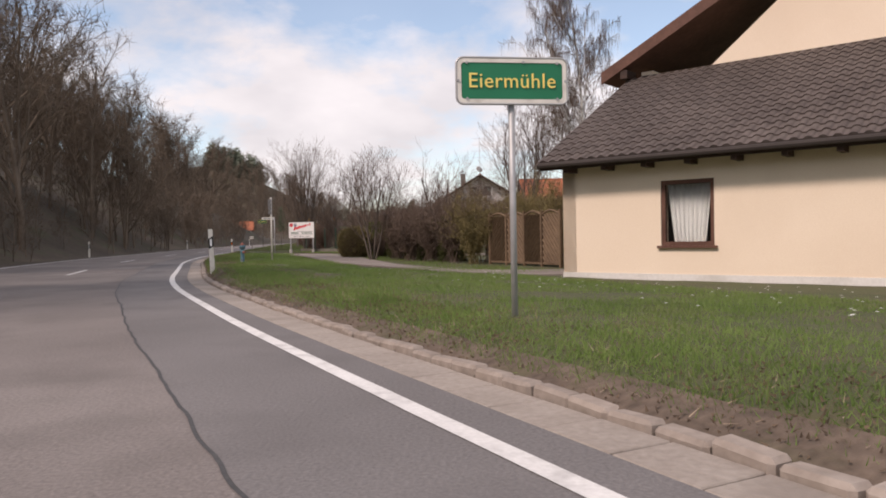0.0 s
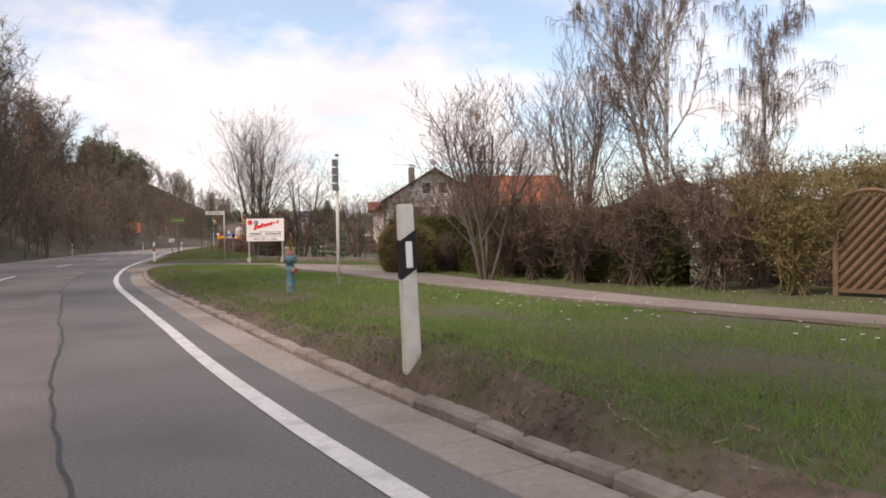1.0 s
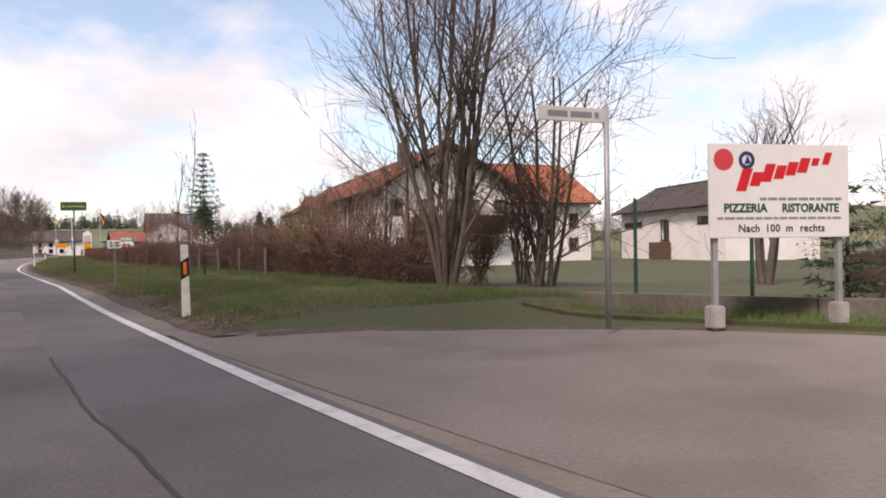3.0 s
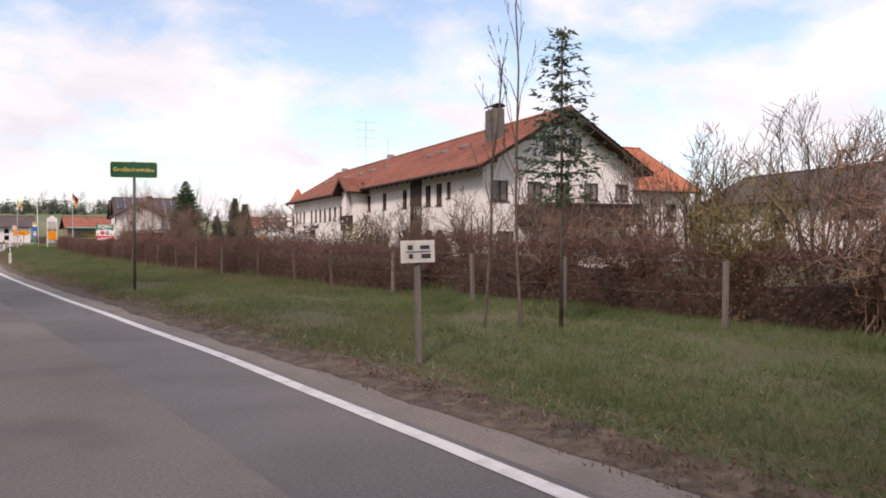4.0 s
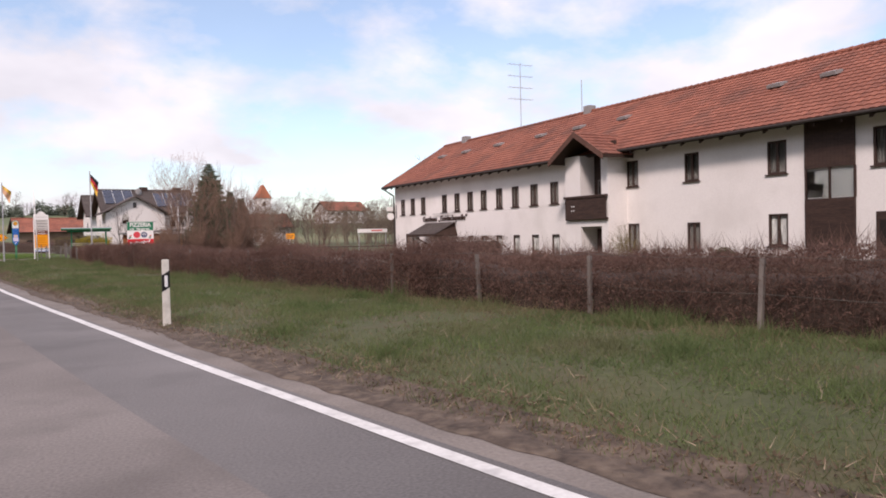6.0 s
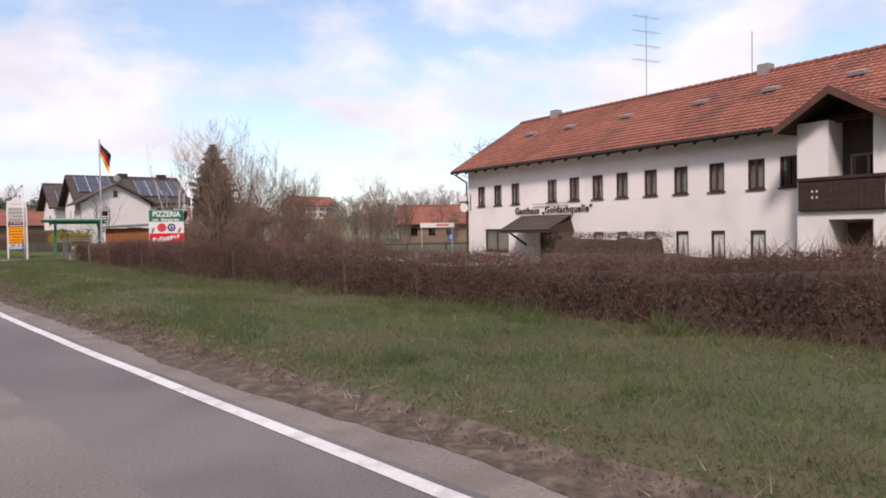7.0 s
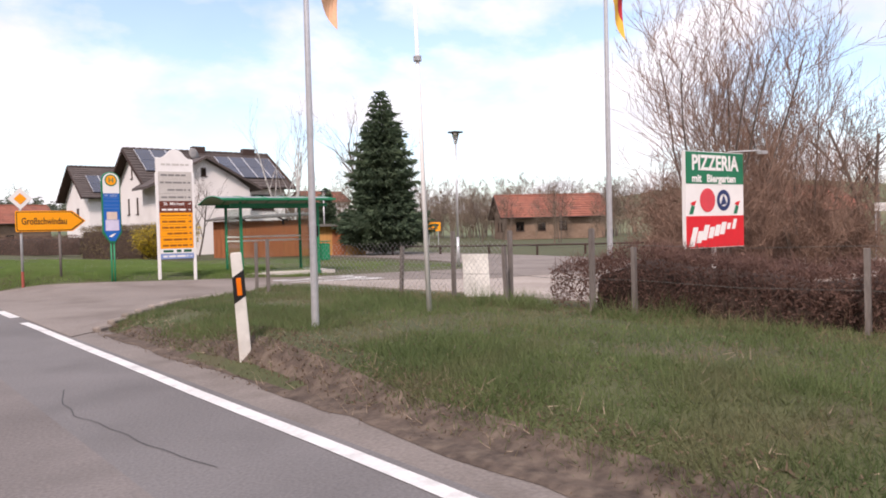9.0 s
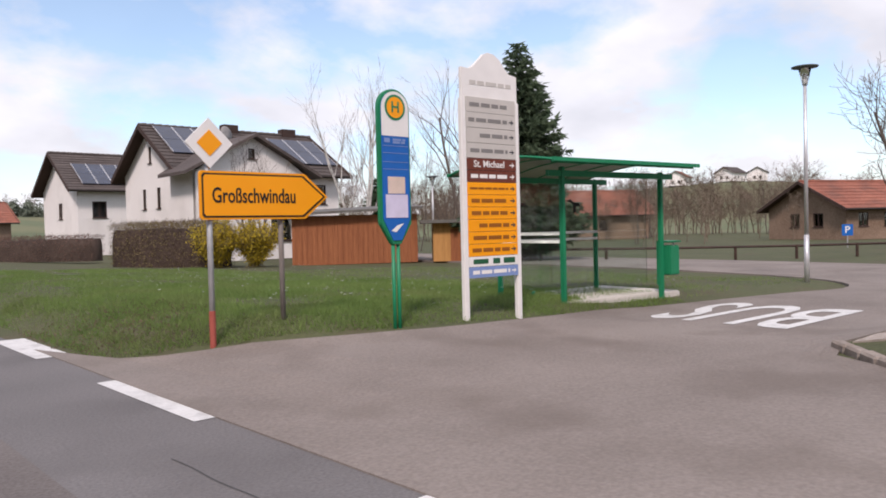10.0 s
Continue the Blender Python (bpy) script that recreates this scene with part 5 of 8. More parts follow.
    WINDOW_CACHE[key] = (fr, pa, si, cu)
    return WINDOW_CACHE[key]


def add_window(parent, m, w, h, frame_mat, leaves=2, curtain=0, sill=True):
    fr, pa, si, cu = window_meshes(w, h, frame_mat, leaves, curtain)
    wo = new("window", fr); wo.parent = parent; wo.matrix_local = m
    po = new("pane", pa); po.parent = wo; po.visible_shadow = False
    if sill:
        so = new("sill", si); so.parent = wo
    if cu:
        co = new("curtain", cu); co.parent = wo
    return wo


def tiles(origin, along_eave, up_slope, length, reach, tw, course, wave=True, skip=None):
    """Overlapping roof tiles laid in courses from the eave upward."""
    o, a, u = Vector(origin), Vector(along_eave).normalized(), Vector(up_slope).normalized()
    nrm = a.cross(u)
    if nrm.z < 0:
        nrm = -nrm
    b = Build()
    seg = ((0, 0.0), (0.35, 0.028), (0.65, 0.028), (1.0, 0.0)) if wave else ((0, 0), (1, 0))
    for c in range(int(math.ceil(reach / course))):
        v0, v1 = c * course, min((c + 1) * course + 0.03, reach)
        for t in range(int(length / tw + 0.5)):
            if skip and skip(c, t):
                continue
            k = len(b.v)
            x0 = t * tw
            for s, hgt in seg:
                p = o + a * (x0 + s * tw)
                b.v += [tuple(p + u * v0 + nrm * (0.045 + hgt)), tuple(p + u * v1 + nrm * (0.012 + hgt)), tuple(p + u * v0 + nrm * 0.012)]
            for i in range(len(seg) - 1):
                q = k + 3 * i
                b.f += [(q, q + 3, q + 4, q + 1), (q + 2, q + 5, q + 3, q)]
    return b


def gabled_roof(parent, L, W, ze, zr, over_e, over_g, tile_mat, tw=0.3, course=0.34, wave=True, lining=ROOF_UNDER, barge=BROWN_WOOD, sides=(0, 1), skip=None):
    """Ridge along x in the middle of W; the eave height ze is at the eave's edge."""
    half = W / 2 + over_e
    rise = zr - ze
    reach = math.hypot(half, rise)
    for side in sides:
        y0, sg = (-over_e, 1) if side == 0 else (W + over_e, -1)
        b = Build()
        t = 0.14
        b.v = [(-over_g, y0, ze - t), (L + over_g, y0, ze - t), (L + over_g, W / 2, zr - t), (-over_g, W / 2, zr - t),
               (-over_g, y0, ze), (L + over_g, y0, ze), (L + over_g, W / 2, zr), (-over_g, W / 2, zr)]
        b.f = [(0, 3, 2, 1), (4, 5, 6, 7), (0, 1, 5, 4), (1, 2, 6, 5), (2, 3, 7, 6), (3, 0, 4, 7)]
        ro = part("roof", b, lining, parent)
        tb = tiles((-over_g, y0, ze), (1, 0, 0), (0, sg * half, rise), L + 2 * over_g, reach, tw, course, wave, skip if side == 0 else None)
        tagged(part("tile_field", tb, tile_mat, ro, kind="stuff"))
        b = Build(); b.tube((-over_g, y0 - sg * 0.06, ze - 0.05), (L + over_g, y0 - sg * 0.06, ze - 0.05), 0.06, n=8)
        part("gutter", b, plain("gutter_brown", "3a3330"), ro)
        for xg in (-over_g - 0.03, L + over_g + 0.03):
            b = Build()
            b.v = [(xg - 0.03, y0, ze - 0.2), (xg + 0.03, y0, ze - 0.2), (xg + 0.03, W / 2, zr - 0.2), (xg - 0.03, W / 2, zr - 0.2),
                   (xg - 0.03, y0, ze + 0.06), (xg + 0.03, y0, ze + 0.06), (xg + 0.03, W / 2, zr + 0.06), (xg - 0.03, W / 2, zr + 0.06)]
            b.f = [(0, 3, 2, 1), (4, 5, 6, 7), (0, 1, 5, 4), (1, 2, 6, 5), (2, 3, 7, 6), (3, 0, 4, 7)]
            part("bargeboard", b, barge, ro)
    b = Build()
    n = max(2, int((L + 2 * over_g) / 0.4))
    for i in range(n):
        x = -over_g + (L + 2 * over_g) * i / n
        b.tube((x, W / 2, zr + 0.03), (x + 0.42, W / 2, zr + 0.045), 0.10, 0.12, n=8)
    part("ridge_tiles", b, tile_mat, parent)


def plain_house(name, m, L, W, ze, zr, wall, tile_mat, label, over_e=0.6, over_g=0.7, front=(), back=(), gable0=(), gable1=(), frame_mat=BROWN_WOOD, category="house", tw=0.3, course=0.34, wave=False, leaves=2, curtain=0, barge=BROWN_WOOD, skip=None, thick=0.3):
    """House with its ridge along x; windows as (x0, x1, z0, z1) on each side as seen from outside."""
    h = thing(name, m, label, category)
    slope = (zr - ze) / (W / 2 + over_e)
    zw = ze + slope * over_e - 0.12
    zt = zr - 0.14

    def front_at(x, y, z): return (x, y, z)
    def back_at(x, y, z): return (L - x, W - y, z)
    def g0_at(x, y, z): return (y, W - x, z)
    def g1_at(x, y, z): return (L - y, x, z)
    for place, length, holes, gable in ((front_at, L, front, False), (back_at, L, back, False), (g0_at, W, gable0, True), (g1_at, W, gable1, True)):
        if gable:
            xl = lambda z: 0.002 if z <= zw else 0.002 + (z - zw) / slope
            xr = lambda z: W - 0.002 if z <= zw else W - 0.002 - (z - zw) / slope
            top = zw + slope * (W / 2) - 0.02
            low = [q for q in holes if q[3] <= zw]
            high = [q for q in holes if q[3] > zw]
            wl = part("wall", wall_panel(place, lambda z: 0.002, lambda z: W - 0.002, 0, zw, low, thick), wall, h)
            part("wall", wall_panel(place, xl, xr, zw, top, high, thick), wall, h)
        else:
            wl = part("wall", wall_panel(place, lambda z: 0.004, lambda z: length - 0.004, 0, zw, holes, thick), wall, h)
        for x0, x1, za, zb in holes:
            p, q = Vector(place(x0, 0, za)), Vector(place(x0 + 1, 0, za)) - Vector(place(x0, 0, za))
            add_window(h, Matrix.Translation(p) @ Matrix.Rotation(math.atan2(q.y, q.x), 4, 'Z'), x1 - x0, zb - za, frame_mat, leaves if x1 - x0 > 0.7 else 1, curtain)
    # added floor, ceiling and partition, coloured dark as the room's shade
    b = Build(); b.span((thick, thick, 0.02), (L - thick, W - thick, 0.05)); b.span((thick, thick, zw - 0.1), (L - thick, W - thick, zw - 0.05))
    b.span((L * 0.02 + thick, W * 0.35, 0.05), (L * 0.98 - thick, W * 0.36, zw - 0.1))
    part("interior", b, ROOM_SHADE, h)
    gabled_roof(h, L, W, ze, zr, over_e, over_g, tile_mat, tw, course, wave, barge=barge, skip=skip)
    return h


# inn with its long side to the road
GX, GY, GZ, GL, GW = -3.52, 128.75, -0.5, 43.45, 9.54


def gy(y0, y1, z0, z1):
    return (GY - y0, GY - y1, z0 - GZ, z1 - GZ)


up_far = [gy(y + 0.72, y, 2.72, 3.86) for y in (127.05, 125.45, 123.84, 120.8, 119.14, 117.52, 115.95, 114.26, 112.62, 110.85, 109.08, 107.75)]
lo_far = [gy(y + 0.66, y, 0.05, 1.16) for y in (117.55, 115.98, 114.35, 112.6, 110.83, 109.05)] + [gy(127.05, 124.85, 0.15, 1.38)]
up_near = [gy(104.1, 103.37, 3.22, 4.37), gy(100.72, 99.95, 3.22, 4.37), gy(96.8, 96.0, 3.19, 4.38), gy(92.92, 92.08, 3.17, 4.40), gy(91.28, 90.44, 3.15, 4.40), gy(89.79, 89.24, 3.5, 4.40)]
lo_near = [gy(104.06, 103.34, 0.41, 1.58), gy(100.62, 99.92, 0.40, 1.55), gy(96.78, 95.97, 0.6, 1.76), gy(91.24, 90.4, 0.58, 1.70), gy(88.22, 87.36, 0.5, 1.66)]
south = [(x0 - GX, x1 - GX, z0 - GZ, z1 - GZ) for x0, x1, z0, z1 in ((-2.96, -2.03, 3.16, 4.23), (-0.88, 0.02, 3.24, 4.24), (0.88, 1.78, 3.27, 4.26), (2.70, 3.63, 3.3, 4.26), (4.77, 5.66, 3.32, 4.25), (0.05, 0.85, 5.69, 6.67), (1.69, 2.5, 5.72, 6.70), (-2.6, -1.7, 0.5, 1.6), (3.6, 4.6, 0.4, 1.6))]
inn = plain_house("inn", pose(GX, GY, GZ, 0, 0, -90), GL, GW, 4.86 - GZ, 8.12 - GZ, WHITE_WALL, RED_TILE, "long white inn with a red tiled roof behind the hedge",
                  over_e=0.62, over_g=0.85, front=up_far + lo_far + up_near + lo_near, gable1=south, category="inn", tw=0.30, course=0.34, wave=True, curtain=3)
for (x0, x1, z0, z1) in lo_far[:6] + lo_near[2:]:
    fr, pa, si, cu = window_meshes(x1 - x0, z1 - z0, BROWN_WOOD, 2, 1)
    co = new("curtain", cu); co.parent = inn; co.matrix_local = Matrix.Translation((x0, -0.055, z0)); co["label"] = "pale tied-back curtain"
# entrance door, brown boarded bay and its glazing
b = Build(); b.span((GY - 92.83, -0.03, 0.05), (GY - 91.97, 0.02, 2.22)); dr = part("door", b, BROWN_WOOD, inn, "dark brown entrance door", bevel=0.01)
# dark sheet for the unlit room behind the door's pane
b = Build(); b.span((GY - 92.70, -0.045, 1.15), (GY - 92.45, -0.028, 1.95)); part("door_panel", b, ROOM_SHADE, dr)
for k in range(13):
    for za, zb in ((3.75, 5.32), (1.05, 2.72)):
        x = GY - 95.27 + k * 0.138
        b = Build(); b.span((x, -0.07, za), (x + 0.132, -0.005, zb)); part("board", b, BROWN_WOOD, inn)
b = Build(); b.span((GY - 95.27, -0.03, 2.76), (GY - 93.47, 0.0, 3.71)); part("stair_window", b, GLASS, inn, "wide stair window")
for x in (GY - 95.27, GY - 94.40, GY - 93.53):
    b = Build(); b.span((x, -0.06, 2.72), (x + 0.07, -0.001, 3.75)); part("stair_window_frame", b, BROWN_WOOD, inn)
b = Build(); b.span((GY - 95.27, -0.03, 0.1), (GY - 93.47, 0.0, 1.05)); part("stair_window", b, GLASS, inn)
for x, z in ((GY - 86.9 - 4.55, 2.05), (GY - 89.4, 1.9)):
    b = Build(); b.box((x, -0.07, z), (0.12, 0.12, 0.18)); part("wall_lamp", b, WHITE_PAINT, inn, "small wall lamp", bevel=0.02)
# bay with balcony under its own gable
b = Build()
bx0, bx1 = GY - 107.1, GY - 104.1
b.span((bx0, -1.1, 0.0), (bx0 + 1.1, -0.002, 5.3)); part("bay_pillar", b, WHITE_WALL, inn)
b = Build(); b.span((bx1 - 0.45, -1.1, 0.0), (bx1, -0.002, 5.3)); part("bay_pillar", b, WHITE_WALL, inn)
b = Build(); b.span((bx0 + 1.1, -1.1, 2.0), (bx1 - 0.45, -0.002, 2.3)); part("balcony_floor", b, WHITE_WALL, inn)
b = Build(); b.span((bx0 + 1.1, -0.25, 2.3), (bx1 - 0.45, -0.15, 5.9)); part("bay_boarding", b, BROWN_WOOD, inn)
b = Build(); b.span((bx0 + 1.45, -0.28, 3.0), (bx1 - 0.55, -0.26, 4.1)); part("bay_window", b, GLASS, inn)
b = Build()
for x in (bx0 + 1.4, bx0 + 1.95, bx1 - 0.6):
    b.span((x, -0.31, 2.95), (x + 0.07, -0.255, 4.15))
b.span((bx0 + 1.4, -0.31, 4.1), (bx1 - 0.53, -0.255, 4.17)); part("bay_window_frame", b, GREY_WOOD, inn)
b = Build(); b.span((bx0 + 1.3, -0.3, 0.0), (bx1 - 0.5, -0.2, 1.9)); part("bay_gate", b, BROWN_WOOD, inn)
for k in range(14):
    x = bx0 + 0.12 + k * 0.205
    b = Build(); b.span((x, -1.24, 2.33), (x + 0.195, -1.2, 3.32)); part("balcony_board", b, BROWN_WOOD, inn)
b = Build(); b.span((bx0 + 0.05, -1.28, 3.32), (bx1 + 0.02, -1.14, 3.42)); b.span((bx0 + 0.1, -1.2, 2.3), (bx1, -1.1, 2.4)); part("balcony_rail", b, BROWN_WOOD, inn)
for sx, sz in ((0.62, 2.95), (0.78, 2.95), (0.62, 2.75), (0.78, 2.75)):
    b = Build(); b.box((bx0 + sx, -1.245, sz), (0.05, 0.012, 0.07)); part("cut_out", b, WHITE_PAINT, inn)
mid = (bx0 + bx1) / 2
for sg in (-1, 1):
    b = Build()
    xe, ye, zr2, ze2 = mid + sg * 1.95, -1.75, 6.28, 5.12
    b.v = [(mid, ye, zr2), (xe, ye, ze2), (xe, 1.4, ze2), (mid, 2.6, zr2), (mid, ye, zr2 - 0.13), (xe, ye, ze2 - 0.13), (xe, 1.4, ze2 - 0.13), (mid, 2.6, zr2 - 0.13)]
    b.f = [(0, 1, 2, 3), (7, 6, 5, 4), (0, 4, 5, 1), (1, 5, 6, 2), (2, 6, 7, 3), (3, 7, 4, 0)]
    ro = part("bay_roof", b, ROOF_UNDER, inn)
    reach = math.hypot(1.95, zr2 - ze2)
    tb = tiles((xe, ye, ze2), (0, 1, 0), (-sg * 1.95, 0, zr2 - ze2), 3.6, reach, 0.3, 0.34, True)
    part("tile_field", tb, RED_TILE, ro, kind="stuff")
    b = Build()
    b.v = [(mid, ye - 0.04, zr2 + 0.05), (xe, ye - 0.04, ze2 + 0.05), (xe, ye - 0.04, ze2 - 0.22), (mid, ye - 0.04, zr2 - 0.22), (mid, ye, zr2 + 0.05), (xe, ye, ze2 + 0.05), (xe, ye, ze2 - 0.22), (mid, ye, zr2 - 0.22)]
    b.f = [(0, 1, 2, 3), (7, 6, 5, 4), (0, 4, 5, 1), (1, 5, 6, 2), (2, 6, 7, 3), (3, 7, 4, 0)]
    part("bargeboard", b, BARGE_WOOD, ro)
# rafter ends under the eave
b = Build()
b.v = [(0, -0.60, 5.12), (0.1, -0.60, 5.12), (0.1, 0.0, 5.50), (0, 0.0, 5.50), (0, -0.60, 5.21), (0.1, -0.60, 5.21), (0.1, 0.0, 5.60), (0, 0.0, 5.60)]
b.f = [(0, 3, 2, 1), (4, 5, 6, 7), (0, 1, 5, 4), (1, 2, 6, 5), (2, 3, 7, 6), (3, 0, 4, 7)]
rafter = b.mesh("rafter_end")
rafter.materials.append(BROWN_WOOD)
for k in range(46):
    ob = new("rafter_end", rafter); ob.parent = inn; ob.matrix_local = Matrix.Translation((-0.4 + k * 0.96, 0, 0))
# gable purlins and bracing
for yy, zz in ((0.35, 5.68), (GW / 2, 8.34), (GW - 0.35, 5.68), (GW * 0.26, 6.96), (GW * 0.74, 6.96)):
    b = Build(); b.span((GL, yy - 0.09, zz - 0.1), (GL + 0.8, yy + 0.09, zz + 0.1)); part("purlin", b, BROWN_WOOD, inn)
# balcony across the south gable
for k in range(30):
    yv = 2.1 + k * 0.222
    b = Build(); b.span((GL + 1.14, yv, 2.45), (GL + 1.17, yv + 0.212, 3.5)); part("balcony_board", b, BROWN_WOOD, inn)
b = Build(); b.span((GL + 1.08, 2.05, 3.5), (GL + 1.24, 8.80, 3.6)); b.span((GL, 2.1, 2.35), (GL + 1.14, 8.7, 2.5)); part("balcony_floor", b, BROWN_WOOD, inn)
b = Build(); b.span((GL, 2.05, 2.45), (GL + 1.14, 2.09, 3.5)); part("balcony_side", b, BROWN_WOOD, inn)
# chimneys, roof lights, aerials
def roof_z(yl):
    return 4.86 - GZ + (yl + 0.62) * (8.12 - 4.86) / (GW / 2 + 0.62)


b = Build(); b.span((GY - 89.75, 2.42, 6.9), (GY - 88.5, 3.02, 9.1)); ch = part("chimney", b, CHIMNEY, inn, "grey sheet-clad chimney", bevel=0.02)
b = Build()
for i in range(6):
    a0, a1 = math.pi * i / 6, math.pi * (i + 1) / 6
    b.face((GY - 89.85, 2.72 + 0.36 * math.cos(a0), 9.2 + 0.2 * math.sin(a0)), (GY - 88.5, 2.72 + 0.36 * math.cos(a0), 9.2 + 0.2 * math.sin(a0)), (GY - 88.5, 2.72 + 0.36 * math.cos(a1), 9.2 + 0.2 * math.sin(a1)), (GY - 89.85, 2.72 + 0.36 * math.cos(a1), 9.2 + 0.2 * math.sin(a1)))
for x in (GY - 89.6, GY - 88.6):
    b.tube((x, 2.72, 9.0), (x, 2.72, 9.4), 0.02, n=6)
part("chimney_hood", b, BLACK_PAINT, ch, "dark curved sheet hood")
for yw in (93.0, 112.5, 126.5):
    b = Build(); b.span((GY - yw, GW / 2 - 0.25, 8.2), (GY - yw + 0.55, GW / 2 + 0.25, 9.0)); part("chimney", b, PLASTIC_GREY, inn, bevel=0.02)
for yw in (98.3, 96.0, 93.0, 107.0, 110.5, 114.0, 118.5, 122.6, 126.0):
    yl = 2.6
    z = roof_z(yl)
    sl = math.atan2(8.12 - 4.86, GW / 2 + 0.62)
    b = Build(); b.box((GY - yw, yl, z + 0.12), (0.62, 0.5, 0.14), Matrix.Rotation(sl * 0.45, 3, 'X'))
    rl = part("roof_light", b, PLASTIC_GREY, inn, "small tilted roof light", bevel=0.01)
    b = Build(); b.box((GY - yw, yl - 0.01, z + 0.20), (0.5, 0.4, 0.012), Matrix.Rotation(sl * 0.45, 3, 'X')); part("pane", b, ALU, rl)
for yw, top, arms in ((85.5, 12.6, 4), (119.1, 12.4, 4)):
    b = Build(); b.tube((GY - yw, GW / 2, 8.3), (GY - yw, GW / 2, top + 0.5), 0.025, n=6); ae = part("aerial_mast", b, GALV, inn)
    for k in range(arms):
        z = top + 0.4 - k * 0.75
        b = Build()
        b.tube((GY - yw - 0.1, GW / 2 - 0.9, z), (GY - yw + 0.1, GW / 2 + 0.9, z), 0.012, n=5)
        for j in range(7):
            q = -0.85 + j * 0.28
            b.tube((GY - yw - 0.22, GW / 2 + q, z), (GY - yw + 0.22, GW / 2 + q, z), 0.007, n=4)
        part("aerial", b, GALV, ae)
b = Build(); b.tube((GY - 112.9, GW / 2, 8.4), (GY - 112.9, GW / 2, 10.6), 0.025, n=6); part("aerial_mast", b, GALV, inn)
b = Build(); b.lathe([(0.05, 0), (0.28, 0.05), (0.40, 0.13), (0.40, 0.14), (0.05, 0.02)], 16)
dish = part("satellite_dish", b, PLASTIC_GREY, inn, "grey satellite dish", smooth=True)
dish.matrix_local = pose(GY - 85.9, GW / 2 - 0.1, 9.3, 60, 0, 120)
# entrance canopy, lettering, hanging signs
b = Build()
cx0, cx1 = GY - 123.6, GY - 119.5
b.v = [(cx0, -1.55, 1.78), (cx1, -1.55, 1.78), (cx1 - 0.35, -0.002, 2.55), (cx0 + 0.35, -0.002, 2.55), (cx0, -1.55, 1.66), (cx1, -1.55, 1.66), (cx1, -0.002, 1.7), (cx0, -0.002, 1.7)]
b.f = [(0, 1, 2, 3), (4, 7, 6, 5), (0, 4, 5, 1), (1, 5, 6, 2), (2, 6, 7, 3), (3, 7, 4, 0)]
cn = part("canopy", b, ROOF_UNDER, inn, "dark shingled entrance canopy")
sk = tiles((cx0, -1.55, 1.80), (1, 0, 0), (0, 1.55, 0.77), cx1 - cx0, 1.7, 0.25, 0.25, False)
part("shingles", sk, DARK_TILE, cn, kind="stuff")
for x in (cx0 + 0.3, cx1 - 0.3):
    b = Build(); b.tube((x, 0, 1.0), (x, -1.1, 1.66), 0.06, n=6); part("brace", b, BROWN_WOOD, cn)
b = Build(); b.span((cx0 + 1.5, -0.03, 0.1), (cx0 + 2.9, 0.01, 1.66)); part("door", b, BROWN_WOOD, inn, "dark double entrance door")
lettering("lettering", "Gasthaus „Goldachquelle“", 0.50, plain("letter_brown", "3c2a24"), inn, ((cx0 + cx1) / 2 + 0.35, -0.04, 2.82), 1.12, 0.02)
b = Build(); b.span((cx0 + 1.0, -0.12, 3.12), (cx1 - 0.4, -0.09, 3.16)); part("lamp_rail", b, GALV, inn)
b = Build(); b.tube((0.25, 0, 3.5), (0.25, -0.85, 3.5), 0.02, n=6); b.tube((0.25, -0.02, 3.0), (0.25, -0.02, 4.0), 0.03, n=6); br = part("sign_bracket", b, BLACK_PAINT, inn)
b = Build(); b.box((0.25, -0.55, 3.72), (0.08, 0.5, 0.3)); part("hanging_sign", b, WHITE_PAINT, br, "white hanging sign", bevel=0.02)
b = Build(); b.tube((0.21, -0.5, 3.18), (0.29, -0.5, 3.18), 0.26, n=18); part("hanging_sign", b, WHITE_PAINT, br, "round white hanging sign")
b = Build(); b.tube((-0.6, -0.6, 5.2), (-0.1, -0.05, 4.7), 0.05, n=8); b.tube((-0.1, -0.05, 4.7), (-0.1, -0.05, 0.2), 0.05, n=8); part("downpipe", b, plain("gutter_brown", "3a3330"), inn)
aw = thing("awning_board", pose(-4.6, 130.6, 0.0), "long white banner board beside the inn", "banner")
b = Build(); b.box((0, 0, 1.68), (2.4, 0.08, 0.28)); part("board", b, WHITE_PAINT, aw)
b = Build(); b.box((0.35, -0.045, 1.69), (0.9, 0.006, 0.09)); part("brand_mark", b, PINK_PAINT, aw)
for sx in (-1.1, 1.1):
    b = Build(); b.tube((sx, 0.03, -0.5), (sx, 0.03, 1.6), 0.03, n=6); part("post", b, GALV, aw)

# side wing of the inn
wing_win = [(2.0 + k * 3.0, 3.0 + k * 3.0, 2.9, 4.1) for k in range(3)] + [(2.0 + k * 3.0, 3.0 + k * 3.0, 0.9, 2.0) for k in range(3)]
plain_house("house", pose(7.5, 93.6, -0.4), 10.2, 13.0, 5.0, 8.9, WHITE_WALL, BRIGHT_TILE, "white house wing with a bright orange tiled roof", front=wing_win, gable1=[(4, 5, 3, 4.1), (8, 9, 3, 4.1)], tw=0.45, course=0.4)
